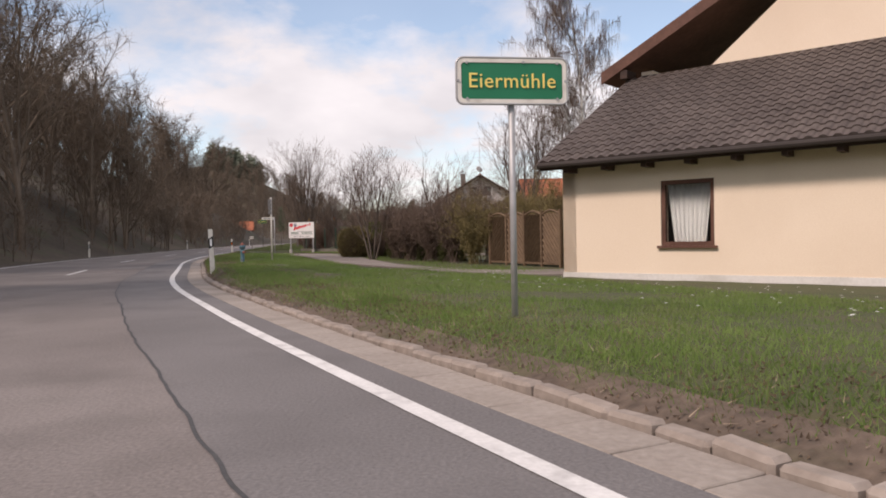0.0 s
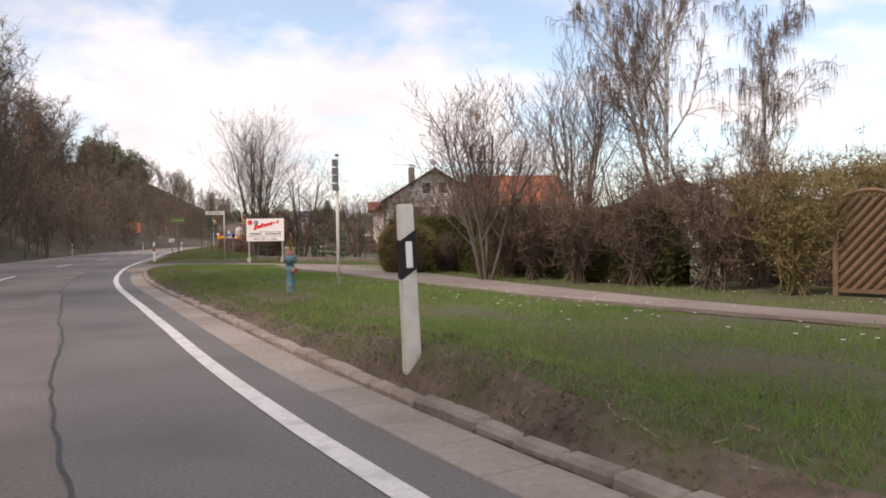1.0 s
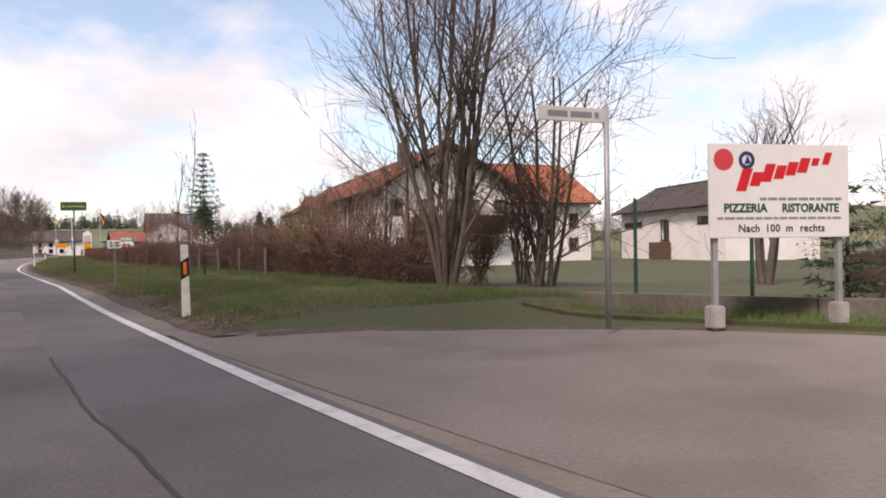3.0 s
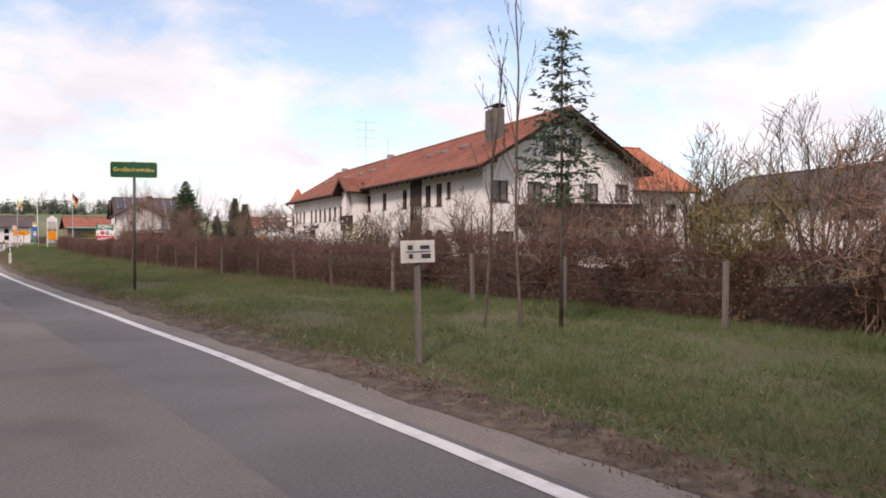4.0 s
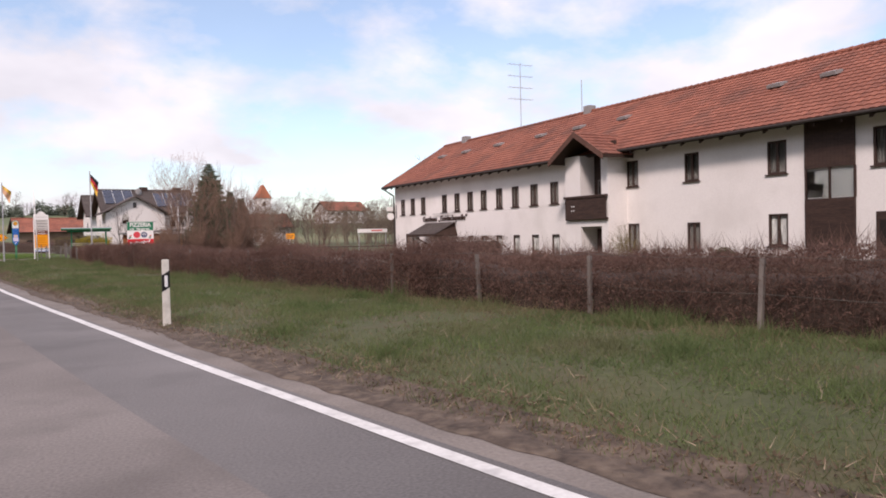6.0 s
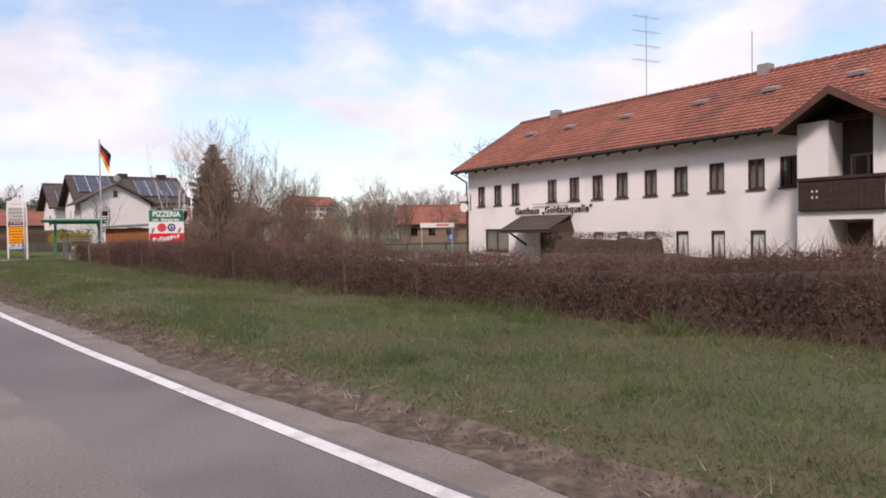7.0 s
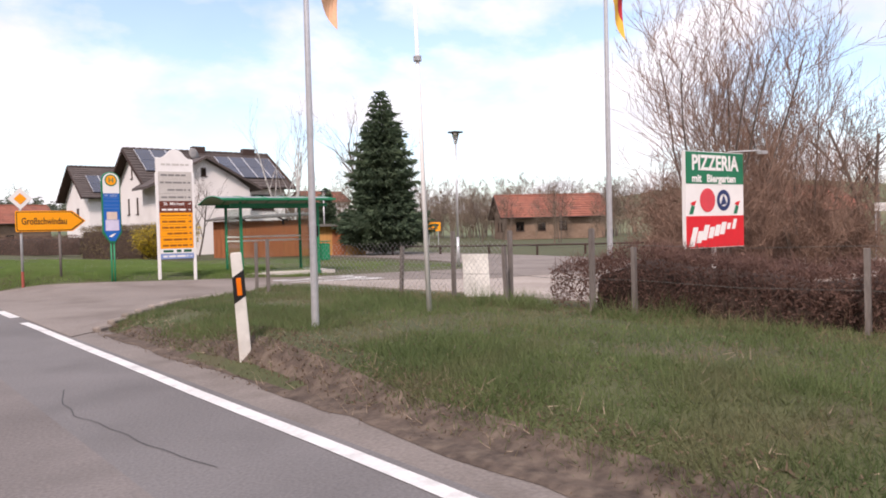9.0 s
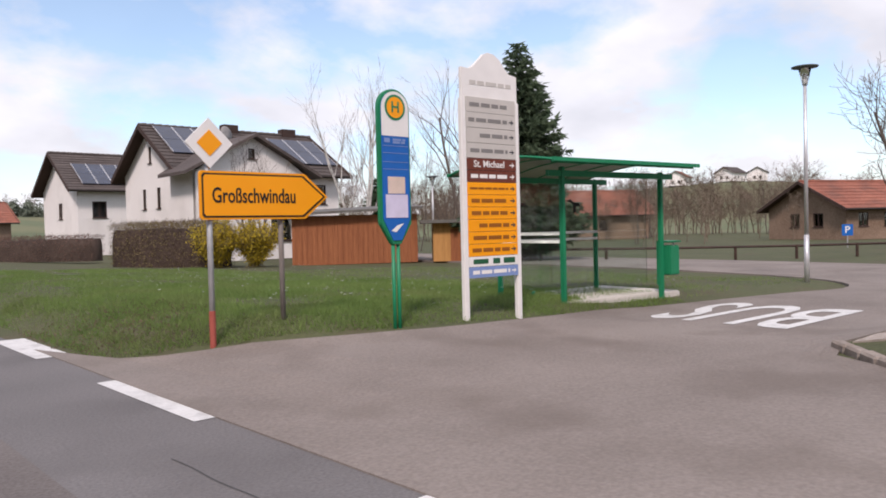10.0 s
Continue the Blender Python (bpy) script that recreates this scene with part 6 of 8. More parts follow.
# low house with a dark roof and a brown garage door
bung = plain_house("bungalow", pose(30.2, 80.75, -0.4, 0, 0, 82.5), 17.0, 8.2, 4.3, 6.75, WHITE_WALL, DARK_TILE, "low white bungalow with a dark roof and brown garage", back=[(0.6, 4.2, 2.9, 3.4), (7.4, 8.9, 1.6, 3.4), (13.2, 16.4, 2.9, 3.5)], tw=0.4, course=0.4)
b = Build(); b.span((7.8, 8.18, 0.0), (11.6, 8.24, 1.5)); part("garage_door", b, plain("garage_brown", "6d5648"), bung, "brown up-and-over garage door")
for k in range(6):
    b = Build(); b.span((7.85, 8.242, 0.1 + k * 0.23), (11.55, 8.255, 0.13 + k * 0.23)); part("garage_rib", b, BROWN_WOOD, bung)

# cream house beside the curve
HM = Matrix.Translation((1.87, 12.43, -0.03)) @ Matrix.Rotation(math.atan2(-0.607, 0.795), 4, 'Z')
cream = thing("house", HM, "cream rendered house with a dark tiled lean-to roof", "house")
part("wall", wall_panel(same_place, lambda z: 0.0, lambda z: 9.5, 0.0, 2.62, [(2.1, 3.1, 0.70, 1.92)], 0.35), CREAM_WALL, cream)
b = Build(); b.span((-0.012, -0.012, 0.0), (9.5, -0.001, 0.17)); part("plinth", b, PLINTH, cream, "whitewashed plinth")
part("wall", wall_panel(lambda x, y, z: (y, 3.9 - x, z), lambda z: 0.0, lambda z: 3.9, 0.0, 2.62, [], 0.3), CREAM_WALL, cream)
add_window(cream, Matrix.Translation((2.1, 0, 0.70)), 1.0, 1.22, BARGE_WOOD, 1, 2)
# added dark sheet that stands for the shaded room behind the window
b = Build(); b.span((0.4, 1.6, 0.05), (9.4, 1.65, 2.6)); part("interior", b, ROOM_SHADE, cream)
b = Build(); b.v = [(0.002, 0.0, 2.62), (0.002, 3.9, 2.62), (0.002, 3.9, 4.75), (0.30, 0.0, 2.62), (0.30, 3.9, 2.62), (0.30, 3.9, 4.75)]
b.f = [(0, 1, 2), (5, 4, 3), (0, 2, 5, 3), (0, 3, 4, 1), (1, 4, 5, 2)]
part("wall", b, CREAM_WALL, cream)
e0, e1 = (-0.46, 2.38), (3.86, 4.74)
b = Build()
for dz in (0.0, -0.14):
    b.v += [(-0.25, e0[0], e0[1] + dz), (9.7, e0[0], e0[1] + dz), (9.7, e1[0], e1[1] + dz), (-0.25, e1[0], e1[1] + dz)]
b.f = [(0, 1, 2, 3), (7, 6, 5, 4), (0, 4, 5, 1), (1, 5, 6, 2), (2, 6, 7, 3), (3, 7, 4, 0)]
lean_roof = part("roof", b, ROOF_UNDER, cream, "dark tiled lean-to roof")
up = Vector((0, e1[0] - e0[0], e1[1] - e0[1]))
b = Build(); b.tube((-0.27, e0[0] - 0.05, e0[1] - 0.04), (9.7, e0[0] - 0.05, e0[1] - 0.04), 0.055, n=8); part("gutter", b, plain("gutter_brown", "3a3330"), lean_roof)
for k in range(12):
    x = 0.25 + k * 0.82
    b = Build(); b.span((x, -0.40, 2.18), (x + 0.1, 0.0, 2.30)); part("rafter_end", b, BROWN_WOOD, lean_roof)
b = Build(); b.v = [(-0.29, e0[0] - 0.02, e0[1] - 0.16), (-0.25, e0[0] - 0.02, e0[1] - 0.16), (-0.25, e1[0], e1[1] - 0.16), (-0.29, e1[0], e1[1] - 0.16), (-0.29, e0[0] - 0.02, e0[1] + 0.05), (-0.25, e0[0] - 0.02, e0[1] + 0.05), (-0.25, e1[0], e1[1] + 0.05), (-0.29, e1[0], e1[1] + 0.05)]
b.f = [(0, 3, 2, 1), (4, 5, 6, 7), (0, 1, 5, 4), (1, 2, 6, 5), (2, 3, 7, 6), (3, 0, 4, 7)]
part("bargeboard", b, DARK_TILE, lean_roof)
# main gable rising behind
mz = 4.6
sl = 0.50
part("wall", wall_panel(lambda x, y, z: (x, 3.9 + y, z), lambda z: 0.0 + max(0, (z - 4.95) / sl), lambda z: 10.5 - max(0, (z - 4.95) / sl), mz - 1.2, 7.4, [], 0.3), CREAM_WALL, cream)
for sg in (-1, 1):
    xe, xm, ze, zm = (-0.85 if sg < 0 else 11.35), 5.25, 4.86, 7.9
    b = Build()
    b.v = [(xe, 3.5, ze), (xm, 3.5, zm), (xm, 13, zm), (xe, 13, ze), (xe, 3.5, ze - 0.16), (xm, 3.5, zm - 0.16), (xm, 13, zm - 0.16), (xe, 13, ze - 0.16)]
    b.f = [(0, 1, 2, 3), (7, 6, 5, 4), (0, 4, 5, 1), (1, 5, 6, 2), (2, 6, 7, 3), (3, 7, 4, 0)]
    rf = part("roof", b, BARGE_WOOD, cream)
    tb = tiles((xe, 3.5, ze), (0, 1, 0), (xm - xe, 0, zm - ze), 9.8, math.hypot(xm - xe, zm - ze), 0.4, 0.4, False)
    part("tile_field", tb, DARK_TILE, rf, kind="stuff")
    b = Build()
    b.v = [(xe, 3.42, ze + 0.08), (xm, 3.42, zm + 0.08), (xm, 3.5, zm + 0.08), (xe, 3.5, ze + 0.08), (xe, 3.42, ze - 0.2), (xm, 3.42, zm - 0.2), (xm, 3.5, zm - 0.2), (xe, 3.5, ze - 0.2)]
    b.f = [(0, 1, 2, 3), (7, 6, 5, 4), (0, 4, 5, 1), (1, 5, 6, 2), (2, 6, 7, 3), (3, 7, 4, 0)]
    part("bargeboard", b, BARGE_WOOD, rf, "reddish brown bargeboard")
b = Build(); b.span((-0.35, 3.45, 4.72), (-0.17, 3.95, 4.92)); part("purlin", b, BROWN_WOOD, cream)
b = Build(); b.span((0.05, 3.86, 4.62), (9.7, 3.9, 4.80)); part("flashing", b, plain("flashing", "4a4038"), cream)
part("wall", wall_panel(lambda x, y, z: (y, 12.5 - x, z), lambda z: 0.0, lambda z: 8.6, 0.0, 4.9, [], 0.3), CREAM_WALL, cream)

# wooden screen panels beside the drive
for k, (ax, ay, bx, by) in enumerate(((0.57, 20.53, 1.54, 18.96), (1.54, 18.96, 2.42, 17.48))):
    ang = math.atan2(by - ay, bx - ax)
    ln = math.hypot(bx - ax, by - ay)
    fp = thing("lattice_fence_panel", pose(ax, ay, 0.0, 0, 0, math.degrees(ang)), "brown wooden lattice screen panel with an arched top", "fence panel", "lattice screens")
    for px in (0.0, ln / 2, ln):
        b = Build(); b.box((px, 0, 0.78), (0.08, 0.08, 1.66)); part("post", b, LATTICE_WOOD, fp, bevel=0.008)
    for half_n in (0, 1):
        x0 = half_n * ln / 2 + 0.05
        wdt = ln / 2 - 0.10
        for i in range(15):
            t0 = -0.9 + i * 0.165
            b = Build()
            sgn = 1 if half_n == 0 else -1
            pts = []
            for s in (0.0, 1.0):
                xx = s * wdt if sgn > 0 else (1 - s) * wdt
                zz = 0.12 + t0 + 0.9 * s + 0.0
                pts.append((x0 + xx, zz))
            top = lambda xx: 1.50 + 0.10 * math.sin(math.pi * (xx - x0) / wdt)
            (xa, za), (xb, zb) = pts
            if zb < 0.12 or za > 1.5:
                continue
            if za < 0.1:
                q = (0.1 - za) / (zb - za); xa, za = xa + (xb - xa) * q, 0.1
            if zb > 1.52:
                q = (1.52 - za) / (zb - za); xb, zb = xa + (xb - xa) * q, 1.52
            b.tube((xa, 0, za), (xb, 0, zb), 0.03, n=4); part("slat", b, LATTICE_WOOD, fp)
        b = Build(); b.box((x0 + wdt / 2, 0.03, 0.8), (wdt, 0.012, 1.4)); part("backing", b, LATTICE_WOOD, fp)
        for i in range(6):
            xa, xb = x0 + wdt * i / 6, x0 + wdt * (i + 1) / 6
            b = Build(); b.tube((xa, 0, top(xa)), (xb, 0, top(xb)), 0.035, n=6); part("rail", b, LATTICE_WOOD, fp)
        b = Build(); b.box((x0 + wdt / 2, 0, 0.1), (wdt, 0.05, 0.06)); part("rail", b, LATTICE_WOOD, fp)

# balustrade by the garage ramp
bl = thing("balustrade", pose(3.6, 17.0, 0.0, 0, 0, -38), "low stone balustrade beside the garage ramp", "balustrade")
b = Build(); b.box((1.2, 0, 0.62), (2.6, 0.2, 0.1)); part("rail", b, CHIMNEY, bl)
b = Build(); b.box((1.2, 0, 0.06), (2.6, 0.22, 0.12)); part("base", b, CHIMNEY, bl)
for k in range(9):
    b = Build(); b.lathe([(0.05, 0.12), (0.075, 0.25), (0.04, 0.4), (0.06, 0.57)], 8, (0.1 + k * 0.28, 0, 0)); part("baluster", b, CHIMNEY, bl, smooth=True)

# low garden wall beyond the side road
gw = thing("garden_wall", pose(0, 0, 0), "low mossy concrete garden wall beside the side road", "wall")
line = [on_road(s, d) for s, d in ((92.3, 5.6), (89.5, 6.75), (86.5, 7.95), (83.5, 9.2), (80.5, 10.9), (77.5, 13.4))]
for (ax, ay), (bx, by) in zip(line, line[1:]):
    ax, ay, bx, by = (float(v) for v in (ax, ay, bx, by))
    ln = math.hypot(bx - ax, by - ay)
    b = Build(); b.box(((ax + bx) / 2, (ay + by) / 2, 0.08), (ln - 0.01, 0.2, 0.38), Matrix.Rotation(math.atan2(by - ay, bx - ax), 3, 'Z')); part("segment", b, material("wall_concrete", (0.12, 0.105, 0.085), (0.21, 0.19, 0.16), 0.92, 14, 0.8, 0.35, spots=((0.11, 0.10, 0.07), 1.5, 0.6)), gw, bevel=0.015)
mf = thing("mesh_fence", pose(0, 0, 0), "green wire fence above the garden wall", "fence")
for (ax, ay), (bx, by) in zip(line, line[1:]):
    for q in (0.25, 0.75):
        x, y = float(ax + (bx - ax) * q), float(ay + (by - ay) * q)
        b = Build(); b.tube((x, y, 0.1), (x, y, 1.55), 0.025, n=6); part("post", b, MESH_GREEN, mf)

# house with solar panels
HS = pose(-20.26, 168.17, 0.0, 0, 0, 3.9)
solar = plain_house("house", HS, 9.45, 7.6, 4.49, 7.19, WHITE_WALL, DARK_TILE, "white house with dark roof carrying solar panels", front=[(6.9, 8.6, 2.9, 4.0)], gable0=[(2.6, 3.1, 2.75, 3.85), (4.6, 5.1, 2.75, 3.85), (3.6, 4.0, 5.2, 6.1), (2.6, 3.2, 0.8, 1.8)], over_e=0.6, over_g=0.55, tw=0.45, course=0.4)
gb = thing("house", pose(-20.5, 165.4, 0.0, 0, 0, 3.9), "white cross gable of the solar-roofed house", "house")
part("wall", wall_panel(same_place, lambda z: max(0.0, (z - 4.44) / 0.53), lambda z: 6.0 - max(0.0, (z - 4.44) / 0.53), 0, 6.02, [(1.55, 2.35, 3.1, 4.25), (2.75, 3.1, 4.98, 5.5), (3.9, 5.2, 0.9, 2.1)], 0.3), WHITE_WALL, gb)
add_window(gb, Matrix.Translation((1.55, 0, 3.1)), 0.8, 1.15, WHITE_PAINT, 1, 0)
add_window(gb, Matrix.Translation((2.75, 0, 4.98)), 0.35, 0.52, BROWN_WOOD, 1, 0)
add_window(gb, Matrix.Translation((3.9, 0, 0.9)), 1.3, 1.2, BROWN_WOOD, 2, 0)
b = Build(); b.span((1.63, 0.02, 3.6), (2.27, 0.05, 4.2)); part("roller_blind", b, WHITE_WORN, gb)
for x in (0.0, 5.7):
    b = Build(); b.span((x, 0.3, 0.0), (x + 0.3, 2.9, 4.4)); part("wall", b, WHITE_WALL, gb)
# dark sheet added behind the openings as room shade
b = Build(); b.span((0.4, 1.2, 0.1), (5.6, 1.25, 4.4)); part("interior", b, ROOM_SHADE, gb)
for sg in (-1, 1):
    xe, xm, ze, zm = 3.0 + sg * 3.7, 3.0, 4.27, 6.23
    b = Build()
    b.v = [(xe, -0.45, ze), (xm, -0.45, zm), (xm, 5.6, zm), (xe, 2.7, ze), (xe, -0.45, ze - 0.16), (xm, -0.45, zm - 0.16), (xm, 5.6, zm - 0.16), (xe, 2.7, ze - 0.16)]
    b.f = [(0, 1, 2, 3), (7, 6, 5, 4), (0, 4, 5, 1), (1, 5, 6, 2), (2, 6, 7, 3), (3, 7, 4, 0)]
    part("roof", b, DARK_TILE, gb)


def solar_field(parent, L0, rows, cols, ze, zr, W, over_e, y_from, label):
    slope = (zr - ze) / (W / 2 + over_e)
    a = math.atan(slope)
    for r in range(rows):
        for c in range(cols):
            yl = y_from + r * 1.35
            z = ze + (yl + over_e) * slope + 0.14
            b = Build(); b.box((L0 + c * 1.05, yl, z), (1.0, 1.55, 0.04), Matrix.Rotation(a, 3, 'X'))
            part("solar_panel", b, SOLAR, parent, label)
            for dx in (-0.5, 0.5):
                b = Build(); b.box((L0 + c * 1.05 + dx, yl, z + 0.012), (0.03, 1.55, 0.04), Matrix.Rotation(a, 3, 'X'))
                part("panel_rim", b, ALU, parent)


solar_field(solar, 0.6, 2, 3, 4.49, 7.19, 7.6, 0.6, 1.55, "dark blue solar panel")
solar_field(solar, 6.0, 2, 4, 4.49, 7.19, 7.6, 0.6, 1.0, "dark blue solar panel")
for x in (4.2, 8.0):
    b = Build(); b.span((x, 3.6, 6.8), (x + 0.9, 4.2, 7.6)); part("chimney", b, BROWN_WOOD, solar, bevel=0.02)
b = Build(); b.lathe([(0.05, 0), (0.28, 0.05), (0.42, 0.13), (0.42, 0.14), (0.05, 0.02)], 16)
dish = part("satellite_dish", b, PLASTIC_GREY, solar, smooth=True); dish.matrix_local = pose(3.9, 2.9, 6.95, 75, 0, 20)
h2 = plain_house("house", pose(-20.6, 188.4, 0.0, 0, 0, 4), 9.5, 8.6, 4.7, 7.68, WHITE_WALL, DARK_TILE, "white neighbouring house with solar panels on a dark roof", gable0=[(4, 5, 2.7, 3.9)], front=[(1, 2, 2.7, 3.9), (6, 7, 2.7, 3.9)], tw=0.45, course=0.4)
solar_field(h2, 0.9, 2, 4, 4.7, 7.68, 8.6, 0.6, 0.6, "dark blue solar panel")

# sheds
sd = thing("shed", pose(-19.6, 157.6, 0.0, 0, 0, -28), "low reddish wooden shed with a flat roof", "shed")
for k in range(25):
    b = Build(); b.span((k * 0.2, 0, 0.0), (k * 0.2 + 0.19, 0.03, 1.95)); part("board", b, SHED_WOOD, sd)
b = Build(); b.span((0, 0.03, 0), (5.0, 3.0, 1.93)); part("body", b, SHED_WOOD, sd)
b = Build(); b.v = [(-0.3, -0.4, 1.95), (5.2, -0.4, 2.15), (5.2, 3.2, 2.35), (-0.3, 3.2, 2.15), (-0.3, -0.4, 2.05), (5.2, -0.4, 2.25), (5.2, 3.2, 2.45), (-0.3, 3.2, 2.25)]
b.f = [(0, 3, 2, 1), (4, 5, 6, 7), (0, 1, 5, 4), (1, 2, 6, 5), (2, 3, 7, 6), (3, 0, 4, 7)]
part("roof", b, CHIMNEY, sd)
ht = thing("garden_hut", pose(-14.9, 154.6, 0.0, 0, 0, -36), "small orange wooden garden hut with a flat roof", "hut")
b = Build(); b.span((0, 0, 0), (2.3, 1.8, 1.55)); part("body", b, HUT_WOOD, ht, bevel=0.01)
b = Build(); b.span((-0.5, -0.4, 1.55), (2.7, 2.1, 1.68)); part("roof", b, CHIMNEY, ht)
b = Build(); b.span((0.7, -0.02, 0.0), (1.4, 0.0, 1.3)); part("door", b, SHED_WOOD, ht)
for k in range(7):
    b = Build(); b.span((1.5 + k * 0.16, -0.6, 0.0), (1.58 + k * 0.16, -0.56, 0.7)); part("picket", b, HUT_WOOD, ht)

# farther houses
# dark brown wall colour that holds the shadow on the far houses' walls
SHADED_WALL = material("shaded_wall", (0.16, 0.10, 0.065), (0.30, 0.21, 0.15), 0.85, 8, 0.6, 0.2)


def rise_at(x, y):
    """Height of the meadow hill east of the village."""
    return 19 * math.exp(-((x - 265) / 105) ** 2 - ((y - 305) / 105) ** 2)


far = [(26, 156, 12, 8, 2.4, 4.7, -20, SHADED_WALL, RED_TILE, "low barn with walls coloured as in shade and a red roof"),
       (24, 186, 12, 9, 2.6, 5.4, -30, SHADED_WALL, RED_TILE, "house with shade-coloured walls and a red roof among trees"), (40, 198, 14, 9, 3.0, 5.8, 6, GREY_WALL, RED_TILE, "farm building with a red roof"),
       (-70.0, 188, 12, 8, 2.6, 5.0, 15, WHITE_WALL, BRIGHT_TILE, "white house with an orange roof at the wood's edge"),
       (-52, 262, 12, 9, 4.2, 7.0, 4, WHITE_WALL, DARK_TILE, "distant white house with a grey roof"), (-30, 232, 12, 8, 3.6, 6.2, 10, SHADED_WALL, RED_TILE, "distant house with shade-coloured walls and a red roof"),
       (6, 232, 14, 9, 3.8, 6.6, 0, WHITE_WALL, RED_TILE, "distant white house with a red roof"), (225, 300, 11, 8, 3.4, 6.0, 20, WHITE_WALL, RED_TILE, "white farmhouse on the hill"), (246, 292, 10, 8, 3.4, 6.0, 0, WHITE_WALL, DARK_TILE, "white house on the hill crest"), (266, 288, 11, 8, 3.4, 6.0, 30, WHITE_WALL, RED_TILE, "white house with a red roof on the hill"), (64, 330, 16, 10, 4.5, 8.0, 10, WHITE_WALL, RED_TILE, "farmhouse with a red roof on the hill")]
for x, y, L, W, ze, zr, turn, wall, tl, label in far:
    wins = [(1.2 + k * 2.6, 2.2 + k * 2.6, 1.0, 2.1) for k in range(int(L / 2.6) - 1)]
    if ze > 4:
        wins += [(1.2 + k * 2.6, 2.2 + k * 2.6, ze - 1.55, ze - 0.45) for k in range(int(L / 2.6) - 1)]
    plain_house("house", pose(x, y, 6.0 if y > 320 else 0.8 if x < -60 else rise_at(x, y) - 0.3, 0, 0, turn), L, W, ze, zr, wall, tl, label, front=wins, gable0=[(W * 0.3, W * 0.3 + 1, 1.0, 2.1), (W * 0.6, W * 0.6 + 1, 1.0, 2.1)], tw=0.8, course=0.6, thick=0.25)
church = thing("church_tower", Matrix.Translation((57.0, 392.0, 0)) @ Matrix.Scale(1.45, 4), "white church tower with a red pointed roof", "church")
b = Build(); b.span((-2.0, -2.0, 0), (2.0, 2.0, 12.5)); part("tower", b, WHITE_WALL, church)
b = Build(); b.v = [(-2.2, -2.2, 12.5), (2.2, -2.2, 12.5), (2.2, 2.2, 12.5), (-2.2, 2.2, 12.5), (0, -1.6, 16.5), (0, 1.6, 16.5)]
b.f = [(0, 1, 4), (1, 2, 5, 4), (2, 3, 5), (3, 0, 4, 5), (3, 2, 1, 0)]; part("roof", b, BRIGHT_TILE, church)
for z in (4.0, 7.5, 10.2):
    # window openings as slabs in the room-shade colour
    b = Build(); b.span((-0.4, -2.03, z), (0.4, -1.98, z + 1.3)); part("window", b, ROOM_SHADE, church)

# ---- plants ----


def arrays_part(name, verts, faces, mat, parent=None, label="", kind="", smooth=False):
    """A mesh from numpy arrays of points and equal-sized faces."""
    me = bpy.data.meshes.new(name)
    nv, nf, k = len(verts), len(faces), faces.shape[1]
    me.vertices.add(nv)
    me.vertices.foreach_set("co", np.ascontiguousarray(verts, dtype=np.float32).ravel())
    me.loops.add(nf * k)
    me.loops.foreach_set("vertex_index", np.ascontiguousarray(faces, dtype=np.int32).ravel())
    me.polygons.add(nf)
    me.polygons.foreach_set("loop_start", np.arange(0, nf * k, k, dtype=np.int32))
    me.polygons.foreach_set("loop_total", np.full(nf, k, dtype=np.int32))
    me.update(calc_edges=True)
    me.validate()
    return part(name, me, mat, parent, label, smooth=smooth, kind=kind)


def tube_arrays(segs, n):
    """Segments (x0 y0 z0 x1 y1 z1 r0 r1) to quads."""
    s = np.asarray(segs, float)
    a, b = s[:, 0:3], s[:, 3:6]
    d = b - a
    d /= np.maximum(np.linalg.norm(d, axis=1), 1e-9)[:, None]
    ref = np.where(np.abs(d[:, 2:3]) < 0.9, [[0, 0, 1.0]], [[1.0, 0, 0]])
    x = np.cross(d, ref)
    x /= np.linalg.norm(x, axis=1)[:, None]
    y = np.cross(d, x)
    t = 2 * np.pi * np.arange(n) / n
    ring = x[:, None] * np.cos(t)[None, :, None] + y[:, None] * np.sin(t)[None, :, None]
    v = np.concatenate([a[:, None] + ring * s[:, 6][:, None, None], b[:, None] + ring * s[:, 7][:, None, None]], 1)
    base = np.arange(len(s))[:, None] * 2 * n
    i = np.arange(n)
    j = (i + 1) % n
    f = np.stack([base + i, base + j, base + n + j, base + n + i], -1).reshape(-1, 4)
    return v.reshape(-1, 3), f


def ribbon_arrays(segs, rs):
    """Hair-thin twigs: one narrow quad a segment, turned at random."""
    a, b = segs[:, 0:3], segs[:, 3:6]
    side = np.cross(b - a, rs.randn(len(a), 3))
    side /= np.maximum(np.linalg.norm(side, axis=1), 1e-9)[:, None]
    r0, r1 = segs[:, 6:7], segs[:, 7:8]
    v = np.stack([a - side * r0, a + side * r0, b + side * r1, b - side * r1], 1).reshape(-1, 3)
    return v, np.arange(len(v)).reshape(-1, 4)


def joined(pieces):
    vs, fs, k = [], [], 0
    for v, f in pieces:
        vs.append(v)
        fs.append(f + k)
        k += len(v)
    return np.concatenate(vs), np.concatenate(fs)


def grow(seed, height, trunk=0.16, stems=1, spread=0.5, levels=4, kids=(5, 5, 4, 4), droop=0.0, start=0.25, up=0.25, ratio=0.62, fine=0.0042, least=0.006):
    """Segments of a bare tree: thick ones and twigs apart."""
    r = random.Random(seed)
    thick, thin = [], []

    def shoot(p, d, length, rad, level):
        steps = 5 if level == 0 else (3 if level < levels - 1 else 2)
        nodes = []
        for i in range(steps):
            bend = 0.10 if level == 0 else 0.24
